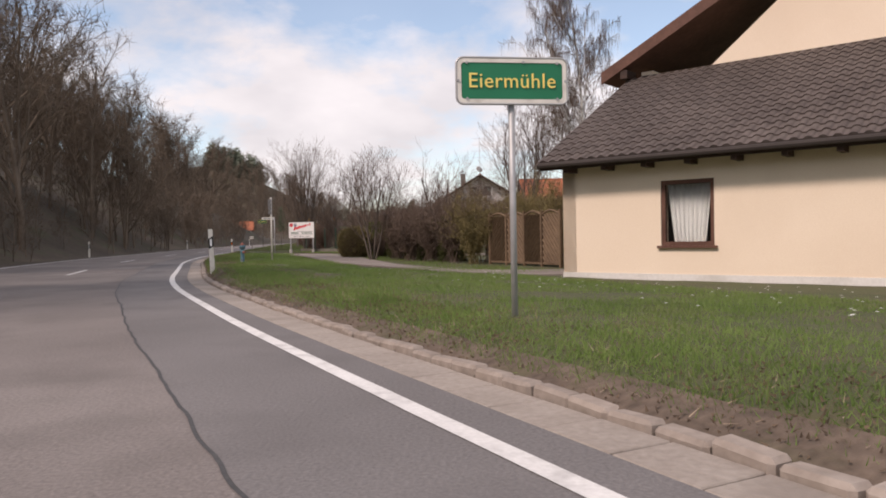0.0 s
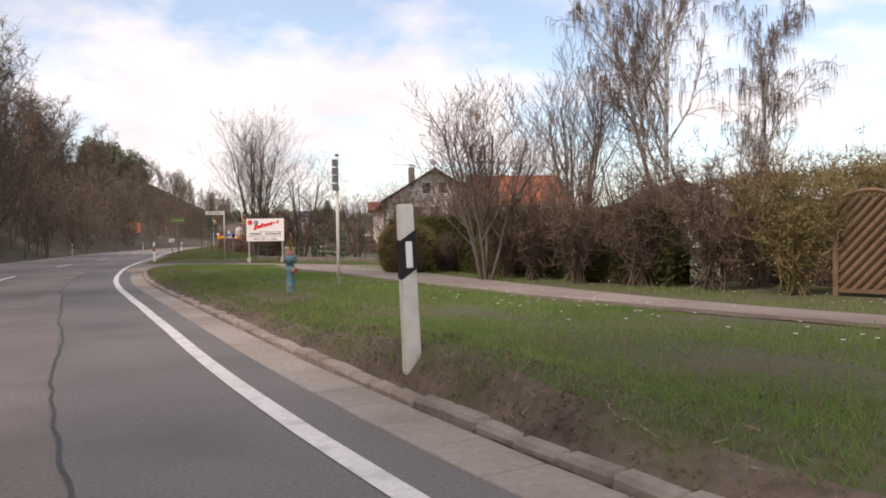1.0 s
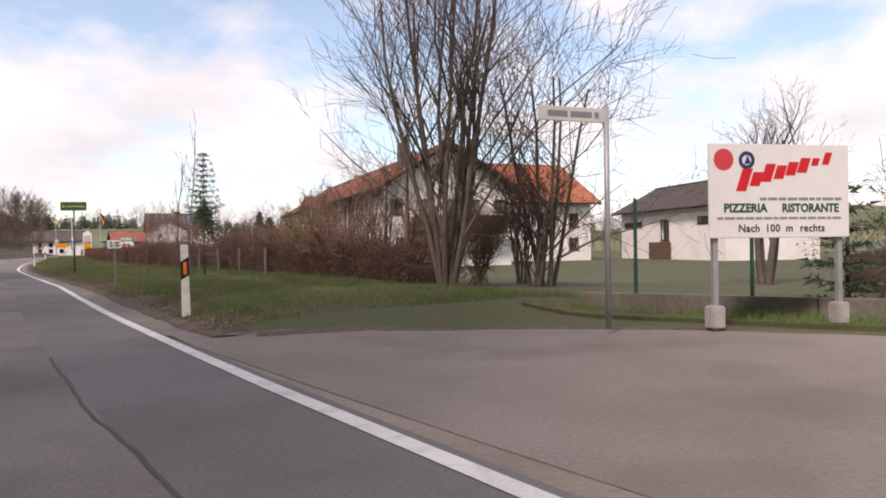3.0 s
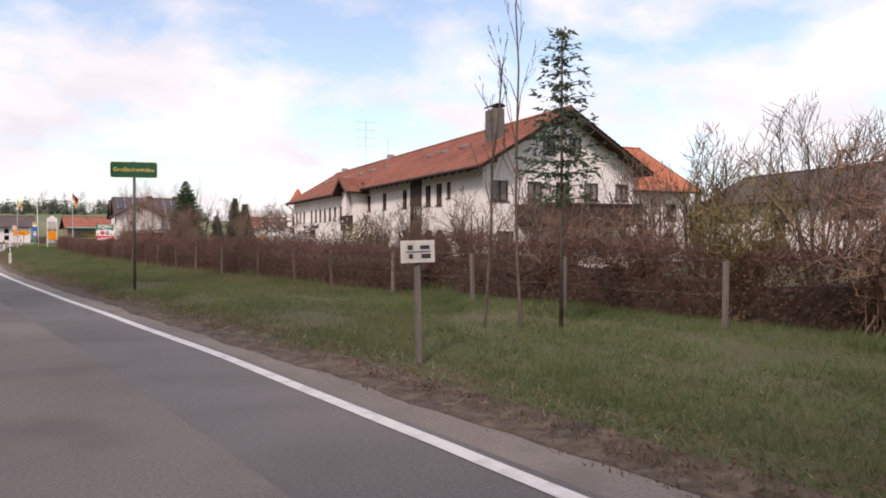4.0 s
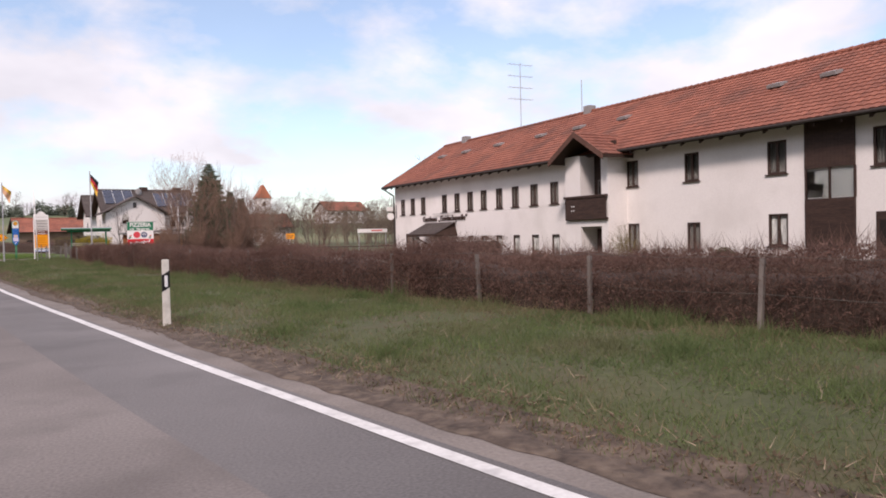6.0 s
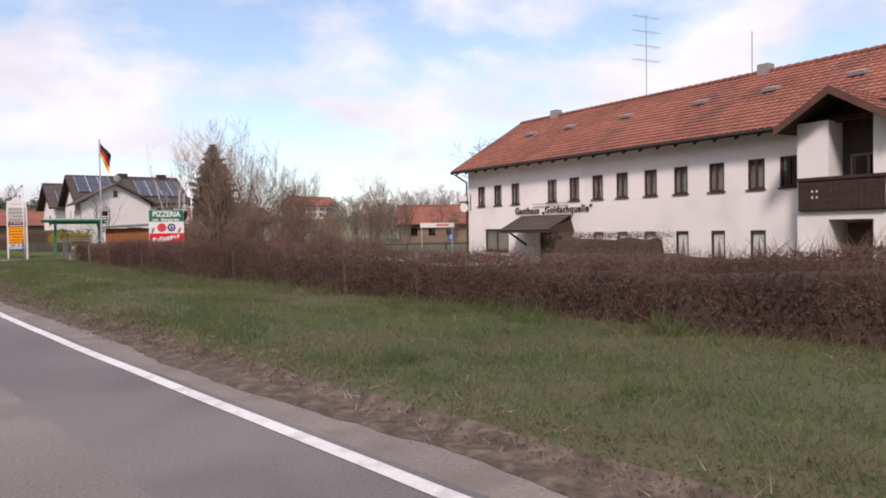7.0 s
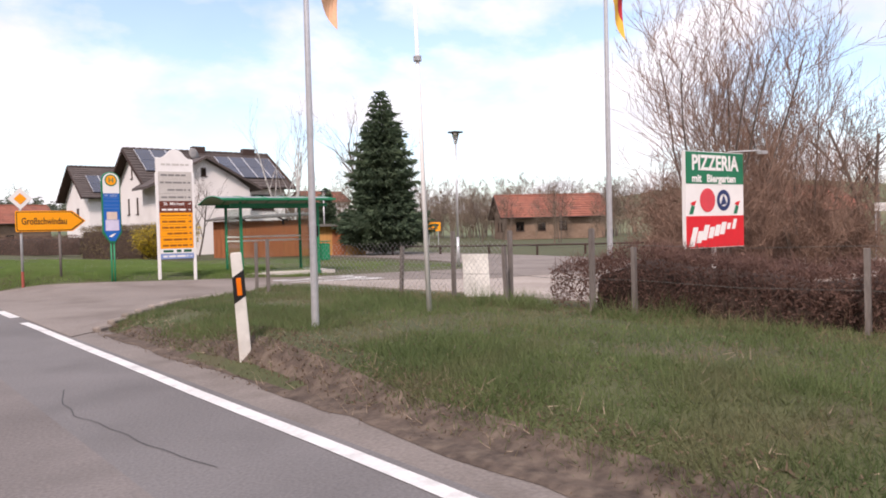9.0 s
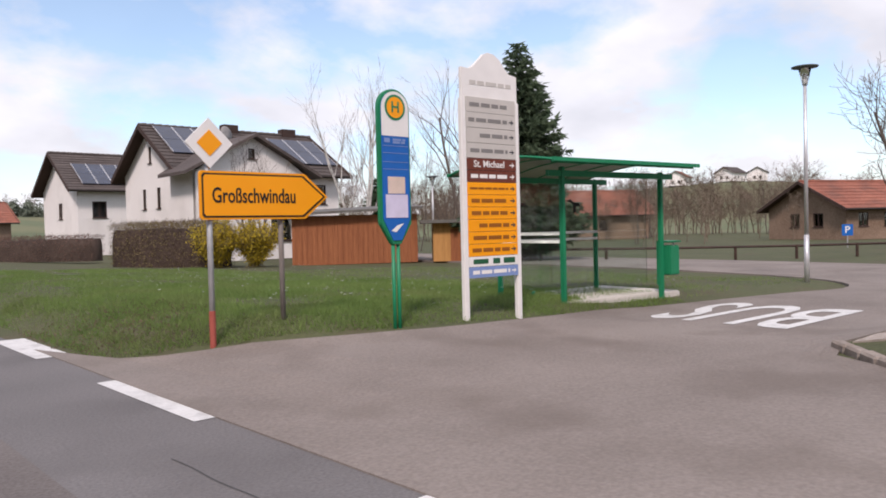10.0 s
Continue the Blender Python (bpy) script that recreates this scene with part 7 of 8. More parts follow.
            d = (d + Vector((r.uniform(-bend, bend), r.uniform(-bend, bend), r.uniform(-bend, bend) + (up * 0.3 if level else 0.05) - (droop if level >= levels - 2 else 0)))).normalized()
            q = p + d * (length / steps)
            r1 = rad * (1 - 0.75 * (i + 1) / steps) if level else rad * (1 - 0.6 * (i + 1) / steps)
            r0 = rad * (1 - 0.75 * i / steps) if level else rad * (1 - 0.6 * i / steps)
            (thick if rad > 0.02 else thin).append((*p, *q, max(r0, fine), max(r1, fine * 0.8)))
            nodes.append((p.copy(), q.copy(), d.copy(), r1))
            p = q
        if level >= levels - 1:
            return
        for k in range(kids[level]):
            t = start + (1 - start) * (k + r.random()) / kids[level] if level == 0 else 0.15 + 0.85 * (k + r.random()) / kids[level]
            i = min(int(t * steps), steps - 1)
            a, b, dd, rr = nodes[i]
            f = t * steps - i
            at = a.lerp(b, f)
            ang = r.uniform(0, 2 * math.pi)
            side = dd.cross(Vector((math.cos(ang), math.sin(ang), 0.3))).normalized()
            nd = (dd * (1 - spread) + side * spread + Vector((0, 0, up))).normalized()
            shoot(at, nd, length * ratio * (1.15 - 0.55 * t) * r.uniform(0.75, 1.15), max(rr * 0.62, least), level + 1)

    for s in range(stems):
        a = 2 * math.pi * (s + r.random() * 0.6) / stems
        lean = 0.0 if stems == 1 else r.uniform(0.08, 0.36)
        shoot(Vector((0.10 * math.cos(a) * (stems > 1), 0.10 * math.sin(a) * (stems > 1), -0.1)), Vector((lean * math.cos(a), lean * math.sin(a), 1)).normalized(), height * r.uniform(0.82, 1.0), trunk, 0)
    return thick, thin


def bare_tree(x, y, seed, height, label, bark=BARK, twig=TWIG, z=None, category="tree", hang=0, **kw):
    t = thing("tree" if category == "tree" else "shrub", stand(x, y, (seed * 47) % 360, z), label, category)
    thick, thin = grow(seed, height, **kw)
    v, f = tube_arrays(thick, 6)
    arrays_part("trunk", v, f, bark, t, smooth=True)
    sg = np.array(thin)
    wire = sg[:, 6] < 0.0095
    pieces = [ribbon_arrays(sg[wire], np.random.RandomState(seed))]
    if (~wire).any():
        v, f = tube_arrays(sg[~wire], 3)
        pieces.append((v, f))
    v, f = joined(pieces)
    arrays_part("crown", v, f, twig, t, "bare spring twigs")
    if hang:
        rs = np.random.RandomState(seed)
        sg = np.array(thin)
        sg = sg[sg[:, 2] > height * 0.28]
        c = sg[rs.randint(0, len(sg), hang), 3:6]
        v, f = sprays(c, unit(rs.randn(hang, 3) * 0.10 + np.array([0, 0, -1.0])), rs.uniform(0.3, 1.1, hang), 0.0055, rs)
        arrays_part("hanging_foliage", v, f, twig, t, kind="stuff")
    return t


def needles(seed, height, width, reps, start=0.06, size=0.2):
    """A conifer's boughs as many short drooping sprays, and the bare wood of the boughs."""
    r = np.random.RandomState(seed)
    tiers = int(height / 0.24)
    pts, wood_segs = [], []
    for i in range(tiers):
        h = height * (start + (1 - start) * i / tiers)
        reach = width / 2 * (1 - i / tiers) ** 0.8 * r.uniform(0.66, 1.2) * min(1, 0.72 + 1.6 * i / tiers) + 0.05
        m = max(5, int(12 * reach + 4))
        for a in np.linspace(0, 2 * np.pi, m, endpoint=False) + r.rand() * 3:
            ln = reach * r.uniform(0.72, 1.1)
            k = max(2, int(ln / 0.10))
            wood_segs.append((0, 0, h, ln * math.cos(a), ln * math.sin(a), h + 0.10 * ln, 0.010, 0.004))
            for q in np.linspace(0.18, 1, k):
                for rep in range(reps):
                    pts.append((a + r.uniform(-0.10, 0.10) * q, ln * q, h - 0.16 * ln * q + 0.26 * ln * q * q, q))
    p = np.array(pts)
    a = p[:, 0]
    c = np.stack([p[:, 1] * np.cos(a), p[:, 1] * np.sin(a), p[:, 2]], -1) + r.randn(len(p), 3) * 0.03
    out = np.stack([np.cos(a), np.sin(a), np.full(len(a), -0.25)], -1) + r.randn(len(p), 3) * 0.45
    out /= np.linalg.norm(out, axis=1)[:, None]
    side = np.cross(out, r.randn(len(p), 3))
    side /= np.linalg.norm(side, axis=1)[:, None]
    ln = size * r.uniform(0.6, 1.25, len(p))[:, None]
    v = np.stack([c - side * ln * 0.22, c + side * ln * 0.22, c + out * ln], 1).reshape(-1, 3)
    return v, np.arange(len(v)).reshape(-1, 3), np.array(wood_segs)


def conifer(x, y, seed, height, width, label, size=0.22, z=None, start=0.06, trunk=0.0, reps=3):
    t = thing("conifer", stand(x, y, 0, z), label, "tree")
    b = Build(); b.tube((0, 0, -0.1), (0, 0, height * 0.97), trunk or 0.02 + height * 0.009, 0.01, n=8); part("trunk", b, BARK, t, smooth=True)
    v, f, segs = needles(seed, height, width, reps, start, size)
    arrays_part("crown", v, f, SPRUCE, t, "dark green needle boughs")
    v, f = ribbon_arrays(segs, np.random.RandomState(seed))
    arrays_part("bough_mass", v, f, BARK, t, kind="stuff")
    return t


def sprays(centres, directions, length, width, rs):
    """Thin pointed blades or twigs."""
    n = len(centres)
    side = np.cross(directions, rs.randn(n, 3))
    side /= np.maximum(np.linalg.norm(side, axis=1), 1e-6)[:, None]
    length, width = np.broadcast_to(length, n)[:, None], np.broadcast_to(width, n)[:, None]
    v = np.stack([centres - side * width, centres + side * width, centres + directions * length], 1).reshape(-1, 3)
    return v, np.arange(3 * n).reshape(-1, 3)


def unit(a):
    return a / np.maximum(np.linalg.norm(a, axis=1), 1e-9)[:, None]


def hedge_run(name, label, seed, s0, s1, d0, d1, h0, h1, count, core_mat, leaf_mat, stem_mat, leaf=(0.05, 0.02), twig_len=0.3, uneven=0.12, core_k=0.86):
    """A hedge along the road between d0 and d1: an uneven core coloured dark for the shade within, stems and a shell of
    twigs and leaves.
    """
    rs = np.random.RandomState(seed)
    xm, ym = on_road((s0 + s1) / 2, (d0 + d1) / 2)
    t = thing(name, pose(0, 0, 0), label, "hedge")
    n = max(4, int((s1 - s0) / 0.5))
    S = np.linspace(s0 + 0.4, s1 - 0.4, n)
    top = h0 + (h1 - h0) * np.linspace(0, 1, n)

    def crest(s):
        return np.interp(s, S, top) + uneven * np.array([noise.noise(Vector((v * 0.55, seed * 1.7, 0.3))) + 0.5 * noise.noise(Vector((v * 2.3, seed * 0.7, 5.3))) for v in np.atleast_1d(s)])
    ring = []
    cr = crest(S)
    for k, s in enumerate(S):
        w = (d1 - d0) / 2 * core_k
        m = (d0 + d1) / 2 + rs.uniform(-0.05, 0.05)
        for du, hz in ((-w, -0.05), (-w * 1.0, 0.55), (-w * 0.75, 0.88 * core_k + 0.06), (0, 0.94 * core_k + 0.06), (w * 0.75, 0.88 * core_k + 0.06), (w, 0.55), (w, -0.05)):
            x, y = on_road(s, m + du * rs.uniform(0.88, 1.08))
            ring.append((float(x), float(y), float(level(s, m)) + hz * cr[k] * rs.uniform(0.93, 1.04)))
    v = np.array(ring)
    v = np.concatenate([np.repeat(((v[0] + v[6]) / 2)[None], 7, 0), v, np.repeat(((v[-7] + v[-1]) / 2)[None], 7, 0)])
    n += 2
    i = np.arange(n - 1)[:, None] * 7 + np.arange(6)[None, :]
    f = np.stack([i, i + 1, i + 8, i + 7], -1).reshape(-1, 4)
    # solid core; except under thuja its dark colour stands for inner shade
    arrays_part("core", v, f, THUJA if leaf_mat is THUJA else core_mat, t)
    s = rs.uniform(s0 - 0.25, s1 + 0.25, count)
    u = rs.uniform(-1, 1, count)
    h = rs.uniform(0, 1, count) ** 0.8
    shell = rs.rand(count) < 0.75
    u = np.where(shell, np.where(rs.rand(count) < 0.6, -1, 1) * rs.uniform(0.8, 1.04, count), u)
    topm = rs.rand(count) < 0.25
    h = np.where(topm, rs.uniform(0.88, 1.04, count), h)
    u = np.where(topm, rs.uniform(-1, 1, count), u)
    d = (d0 + d1) / 2 + u * (d1 - d0) / 2
    x, y = on_road(s, d)
    z = level(s, d) + h * crest(s)
    c = np.stack([x, y, z], -1)
    half_n = count // 2
    dirs = unit(rs.randn(count, 3) + np.array([0, 0, 0.7]))
    v1, f1 = sprays(c[:half_n], dirs[:half_n], twig_len * rs.uniform(0.4, 1.2, half_n), 0.0038, rs)
    arrays_part("twig_shell", v1, f1, stem_mat, t, kind="stuff")
    v2, f2 = sprays(c[half_n:], unit(rs.randn(count - half_n, 3)), leaf[0] * rs.uniform(0.6, 1.5, count - half_n), leaf[1], rs)
    arrays_part("foliage", v2, f2, leaf_mat, t, kind="stuff")
    return t


def straight_hedge(name, label, seed, ax, ay, bx, by, width, height, count, leaf_mat, stem_mat, leaf=(0.05, 0.02), twig_len=0.2):
    """A clipped hedge between two places: uneven core and a shell of twigs and leaves."""
    rs = np.random.RandomState(seed)
    ln = math.hypot(bx - ax, by - ay)
    t = thing(name, pose(ax, ay, height_at((ax + bx) / 2, (ay + by) / 2) - 0.03, 0, 0, math.degrees(math.atan2(by - ay, bx - ax))), label, "hedge")
    n = max(4, int(ln / 0.5))
    w = width / 2
    v = np.array([(ln * i / (n - 1), q * w * 0.86 * rs.uniform(0.92, 1.06), height * hz * rs.uniform(0.95, 1.03)) for i in range(n) for q, hz in ((-1, 0), (-1, 0.6), (-0.75, 0.86), (0, 0.9), (0.75, 0.86), (1, 0.6), (1, 0))])
    v = np.concatenate([np.repeat(((v[0] + v[6]) / 2)[None], 7, 0), v, np.repeat(((v[-7] + v[-1]) / 2)[None], 7, 0)])
    n += 2
    i = np.arange(n - 1)[:, None] * 7 + np.arange(6)[None, :]
    f = np.stack([i, i + 1, i + 8, i + 7], -1).reshape(-1, 4)
    # filler body, coloured as inner shade unless the hedge is thuja
    arrays_part("core", v, f, THUJA if leaf_mat is THUJA else CORE_SHADE, t)
    u = rs.uniform(-1, 1, count)
    h = rs.uniform(0, 1, count)
    face = rs.rand(count)
    u = np.where(face < 0.65, np.sign(u) * rs.uniform(0.8, 1.03, count), u)
    h = np.where(face > 0.65, rs.uniform(0.86, 1.04, count), h)
    c = np.stack([rs.uniform(-0.1, ln + 0.1, count), u * w, h * height], -1)
    k = count // 2
    v1, f1 = sprays(c[:k], unit(rs.randn(k, 3) + np.array([0, 0, 0.7])), twig_len * rs.uniform(0.4, 1.2, k), 0.007, rs)
    arrays_part("twig_shell", v1, f1, stem_mat, t, kind="stuff")
    v2, f2 = sprays(c[k:], unit(rs.randn(count - k, 3)), leaf[0] * rs.uniform(0.6, 1.5, count - k), leaf[1], rs)
    arrays_part("foliage", v2, f2, leaf_mat, t, kind="stuff")
    return t


def shrub(x, y, seed, height, width, stems, count, label, stem_mat=TWIG, leaf_mat=None, leaf=(0.05, 0.02), z=None, droop=0.0):
    """Many stems rising from one root, with twigs."""
    t = thing("shrub", stand(x, y, 0, z), label, "shrub")
    rs = np.random.RandomState(seed)
    segs = []
    tips = []
    for k in range(stems):
        a, q = rs.uniform(0, 6.283), rs.uniform(0, 1) ** 0.6
        lean = width / 2 * q
        h = height * rs.uniform(0.65, 1.05) * (1 - 0.25 * q)
        p = np.array([0.16 * width * rs.randn() * 0.5, 0.16 * width * rs.randn() * 0.5, -0.05])
        for i in range(4):
            g = (i + 1) / 4
            w = np.array([lean * math.cos(a) * g ** 1.25, lean * math.sin(a) * g ** 1.25, h * (g - droop * g * g)]) + rs.randn(3) * 0.05
            segs.append((*p, *w, 0.011 * (1 - 0.7 * i / 4), 0.011 * (1 - 0.7 * (i + 1) / 4)))
            tips.append((p.copy(), w.copy()))
            for j in range(2 if i else 0):
                q0 = p + (w - p) * rs.rand()
                q1 = q0 + unit(rs.randn(1, 3) + np.array([[0, 0, 0.7]]))[0] * height * rs.uniform(0.10, 0.24)
                segs.append((*q0, *q1, 0.006, 0.003))
                tips.append((q0, q1))
            p = w
    v, f = tube_arrays(segs, 3)
    arrays_part("stem_mass", v, f, stem_mat, t, kind="stuff")
    tips = np.array(tips)
    idx = rs.randint(0, len(tips), count)
    g = rs.rand(count)[:, None]
    c = tips[idx, 0] * (1 - g) + tips[idx, 1] * g
    keep = c[:, 2] > 0.12 * height
    c = c[keep]
    dirs = unit(rs.randn(len(c), 3) * 0.8 + np.array([0, 0, 0.8]))
    v, f = sprays(c, dirs, 0.34 * rs.uniform(0.4, 1.3, len(c)), 0.005, rs)
    arrays_part("twig_shell", v, f, stem_mat, t, kind="stuff")
    if leaf_mat:
        k = rs.rand(len(c)) < 0.9
        c2 = c[k] + rs.randn(k.sum(), 3) * 0.10
        v, f = sprays(c2, unit(rs.randn(len(c2), 3)), leaf[0] * rs.uniform(0.6, 1.4, len(c2)), leaf[1], rs)
        arrays_part("foliage", v, f, leaf_mat, t, kind="stuff")
    return t


def ball_bush(x, y, seed, w, h, count, label, leaf_mat, stem_mat, leaf=(0.07, 0.012), z=None, core=CORE_SHADE):
    """A clipped rounded bush: rough core and a shell of short sprays."""
    t = thing("shrub", stand(x, y, 0, z), label, "shrub")
    rs = np.random.RandomState(seed)
    # the bush's shaded inside as a dark-coloured body
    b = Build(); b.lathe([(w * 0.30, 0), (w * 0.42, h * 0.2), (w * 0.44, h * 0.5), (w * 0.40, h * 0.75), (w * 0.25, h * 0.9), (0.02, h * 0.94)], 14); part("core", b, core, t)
    a, u = rs.uniform(0, 6.283, count), rs.uniform(0.02, 1, count)
    r = np.interp(u, [0, 0.2, 0.5, 0.75, 0.92, 1], [0.36, 0.47, 0.5, 0.46, 0.3, 0.05]) * w * rs.uniform(0.84, 1.03, count)
    c = np.stack([r * np.cos(a), r * np.sin(a), u * h], -1)
    dirs = unit(np.stack([np.cos(a), np.sin(a), 0.9 + 0 * a], -1) + rs.randn(count, 3) * 0.6)
    k = count // 3
    v, f = sprays(c[:k], dirs[:k], leaf[0] * 2.4 * rs.uniform(0.5, 1.2, k), 0.005, rs)
    arrays_part("twig_shell", v, f, stem_mat, t, kind="stuff")
    v, f = sprays(c[k:], dirs[k:], leaf[0] * rs.uniform(0.5, 1.4, count - k), leaf[1], rs)
    arrays_part("foliage", v, f, leaf_mat, t, kind="stuff")
    return t


def rd(s, d):
    x, y = on_road(s, d)
    return float(x), float(y)


# garden shrubs and hedges along the drive
hedge_run("thuja_hedge", "clipped green thuja hedge behind the drive", 3, 66.0, 80.2, 8.7, 9.9, 1.5, 1.6, 70000, CORE_SHADE, THUJA, THUJA, leaf=(0.085, 0.024), twig_len=0.10, uneven=0.06, core_k=0.90)
ball_bush(-5.3, 30.6, 5, 1.55, 1.35, 12000, "rounded clipped brown bush at the drive", TWIG_OLIVE, TWIG_OLIVE, leaf=(0.10, 0.012))
k = 0
for s, d, h, w, mat, lf in ((74.4, 8.5, 1.1, 1.2, TWIG, None), (70.6, 8.3, 1.9, 1.6, TWIG, None), (69.2, 8.1, 2.3, 1.7, TWIG, None), (67.8, 8.2, 2.4, 1.9, TWIG, None), (66.4, 8.5, 2.5, 1.9, TWIG, None), (64.9, 8.8, 2.6, 1.9, TWIG, None), (63.5, 9.1, 2.5, 1.9, TWIG_OLIVE, TWIG_OLIVE),
                              (67.0, 9.9, 2.7, 2.1, TWIG, DEAD_LEAF), (65.2, 10.3, 2.8, 2.1, TWIG, None), (63.2, 10.7, 2.8, 2.2, TWIG_OLIVE, TWIG_OLIVE), (61.4, 10.9, 2.7, 2.2, TWIG_OLIVE, TWIG_OLIVE), (59.6, 11.6, 2.6, 2.2, TWIG_OLIVE, TWIG_OLIVE)):
    k += 1
    shrub(*rd(s, d), 40 + k, h, w, 30, 4200, "multi-stemmed garden shrub with yellowish twigs" if mat is TWIG_OLIVE else "bare brown multi-stemmed garden shrub", mat, lf, leaf=(0.045, 0.014))
ball_bush(6.4, 22.6, 8, 1.3, 1.9, 8000, "dense dark green garden thuja", THUJA, THUJA, leaf=(0.09, 0.02), z=0.0)

hedge_run("hedge", "dense olive-brown garden hedge behind the shrubs", 4, 58.5, 67.5, 11.3, 12.6, 2.0, 2.1, 40000, CORE_SHADE, TWIG_OLIVE, TWIG, twig_len=0.3, uneven=0.2, core_k=0.78)
# garden beyond the lattice screens
straight_hedge("hedge", "dark evergreen hedge behind the cream house", 91, 7.4, 22.8, 12.0, 19.6, 1.0, 1.7, 20000, THUJA, THUJA, leaf=(0.08, 0.02), twig_len=0.12)
for k, (x, y, h, w) in enumerate(((6.5, 26.5, 3.0, 2.6), (9.2, 25.0, 3.2, 2.8), (12.0, 24.0, 3.4, 2.8), (8.0, 30.0, 3.4, 2.8), (11.5, 29.0, 3.6, 3.0), (15.0, 23.0, 3.4, 3.0))):
    shrub(x, y, 500 + k, h, w, 44, 1900, "broad brown garden shrub behind the hedge", TWIG_RUST if k % 2 else TWIG, None, z=0.0)
bare_tree(-3.9, 26.0, 511, 3.5, "crooked bare fruit tree beside the drive", trunk=0.045, stems=5, spread=0.5, kids=(9, 7, 5, 2), start=0.25, up=0.24, z=0.05)

# large bare trees
bare_tree(3.3, 42.9, 12, 7.4, "tall multi-stemmed bare tree behind the garden", trunk=0.085, stems=6, spread=0.42, kids=(8, 6, 5, 3), start=0.25, fine=0.0075)
bare_tree(7.5, 42.0, 23, 15.0, "tall weeping birch with a white trunk", bark=BIRCH_BARK, twig=TWIG, trunk=0.13, stems=2, spread=0.5, kids=(18, 9, 7, 3), fine=0.011, hang=15000, droop=0.25, start=0.2, up=0.30, ratio=0.40)
bare_tree(11.2, 40.5, 29, 11.0, "slender weeping birch in the garden", bark=BIRCH_BARK, trunk=0.10, stems=1, spread=0.5, kids=(16, 8, 6, 3), fine=0.011, hang=6000, droop=0.25, start=0.2, ratio=0.42)
bare_tree(-12.0, 50.3, 31, 6.3, "spreading bare tree behind the restaurant board", trunk=0.055, stems=9, spread=0.42, kids=(8, 6, 5, 3), start=0.15, up=0.16)
bare_tree(-9.6, 50.8, 33, 4.8, "smaller bare tree with arching twigs", trunk=0.05, stems=5, spread=0.55, kids=(8, 6, 5, 2), start=0.15, up=0.08)
bare_tree(*rd(80.5, 13.0), 35, 4.6, "small bare fruit tree behind the hedge", trunk=0.08, stems=4, spread=0.5, kids=(6, 5, 4, 3), start=0.25)
bare_tree(*rd(66.0, 22.0), 37, 7.5, "gnarled bare garden tree with crooked limbs", trunk=0.15, stems=3, spread=0.6, kids=(5, 5, 4, 3), start=0.3)
bare_tree(*rd(61.0, 27.0), 38, 8.0, "bare garden tree with crooked limbs", trunk=0.15, stems=2, spread=0.6, kids=(6, 5, 4, 3), start=0.3)
for k, (s, d, h) in enumerate(((88.6, 9.6, 3.0), (86.0, 11.2, 3.2), (83.2, 12.6, 3.6), (81.0, 15.0, 3.8), (86.5, 15.0, 3.8), (78.5, 17.5, 4.2), (84.6, 11.0, 2.8), (81.8, 12.0, 3.0))):
    bare_tree(*rd(s, d), 50 + k, h, "arching bare shrub tree behind the garden wall", trunk=0.035, stems=7, spread=0.6, kids=(8, 6, 5, 2), start=0.15, up=-0.05, category="shrub")
conifer(*rd(90.0, 8.3), 61, 1.9, 1.3, "small dark green conifer behind the garden wall", size=0.14)
conifer(*rd(88.6, 8.9), 62, 1.3, 1.0, "low dark green conifer behind the garden wall", size=0.13)
hedge_run("shrub_border", "brown bare shrub border behind the garden wall", 71, 78.0, 92.5, 11.5, 13.5, 1.3, 1.5, 9000, CORE_SHADE, HEDGE_LEAF, TWIG, twig_len=0.5, uneven=0.5, core_k=0.6)

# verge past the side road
hedge_run("hedge", "brown bare hornbeam hedge behind the wire fence", 81, 98.0, 112.3, 5.8, 7.2, 0.75, 1.0, 30000, CORE_SHADE, HEDGE_LEAF, HEDGE_LEAF, twig_len=0.4, uneven=0.4, core_k=0.55)
hedge_run("hedge", "dense brown hornbeam hedge behind the wire fence", 82, 111.2, 138.5, 4.8, 6.2, 0.92, 0.76, 76000, CORE_SHADE, HEDGE_LEAF, HEDGE_LEAF, twig_len=0.30, uneven=0.28, leaf=(0.04, 0.013), core_k=0.72)
hedge_run("hedge", "long dense brown hornbeam hedge behind the wire fence", 83, 137.5, 166.5, 4.7, 5.9, 0.78, 0.80, 80000, CORE_SHADE, HEDGE_LEAF, HEDGE_LEAF, twig_len=0.28, uneven=0.22, leaf=(0.04, 0.013), core_k=0.82)
hedge_run("hedge", "low brown end of the hornbeam hedge", 84, 165.4, 173.2, 4.9, 6.0, 0.78, 0.55, 32000, CORE_SHADE, HEDGE_LEAF, HEDGE_LEAF, twig_len=0.22, uneven=0.24, leaf=(0.04, 0.013), core_k=0.8)
for k, (s, d, h, w) in enumerate(((101.0, 6.2, 2.2, 2.2), (103.2, 6.0, 2.4, 2.2), (99.0, 6.6, 2.0, 2.2), (105.0, 6.3, 2.1, 2.0), (97.0, 7.0, 2.0, 2.0), (106.8, 6.4, 1.7, 1.8), (108.4, 6.3, 1.6, 1.8))):
    shrub(*rd(s, d), 540 + k, h, w, 30, 2400, "rusty brown thicket behind the verge", TWIG_OLIVE if k == 3 else TWIG_RUST, None)
conifer(-16.0, 58.9, 5, 3.55, 0.95, "thin sparse young conifer behind the verge", size=0.085, start=0.42, trunk=0.026, reps=5)
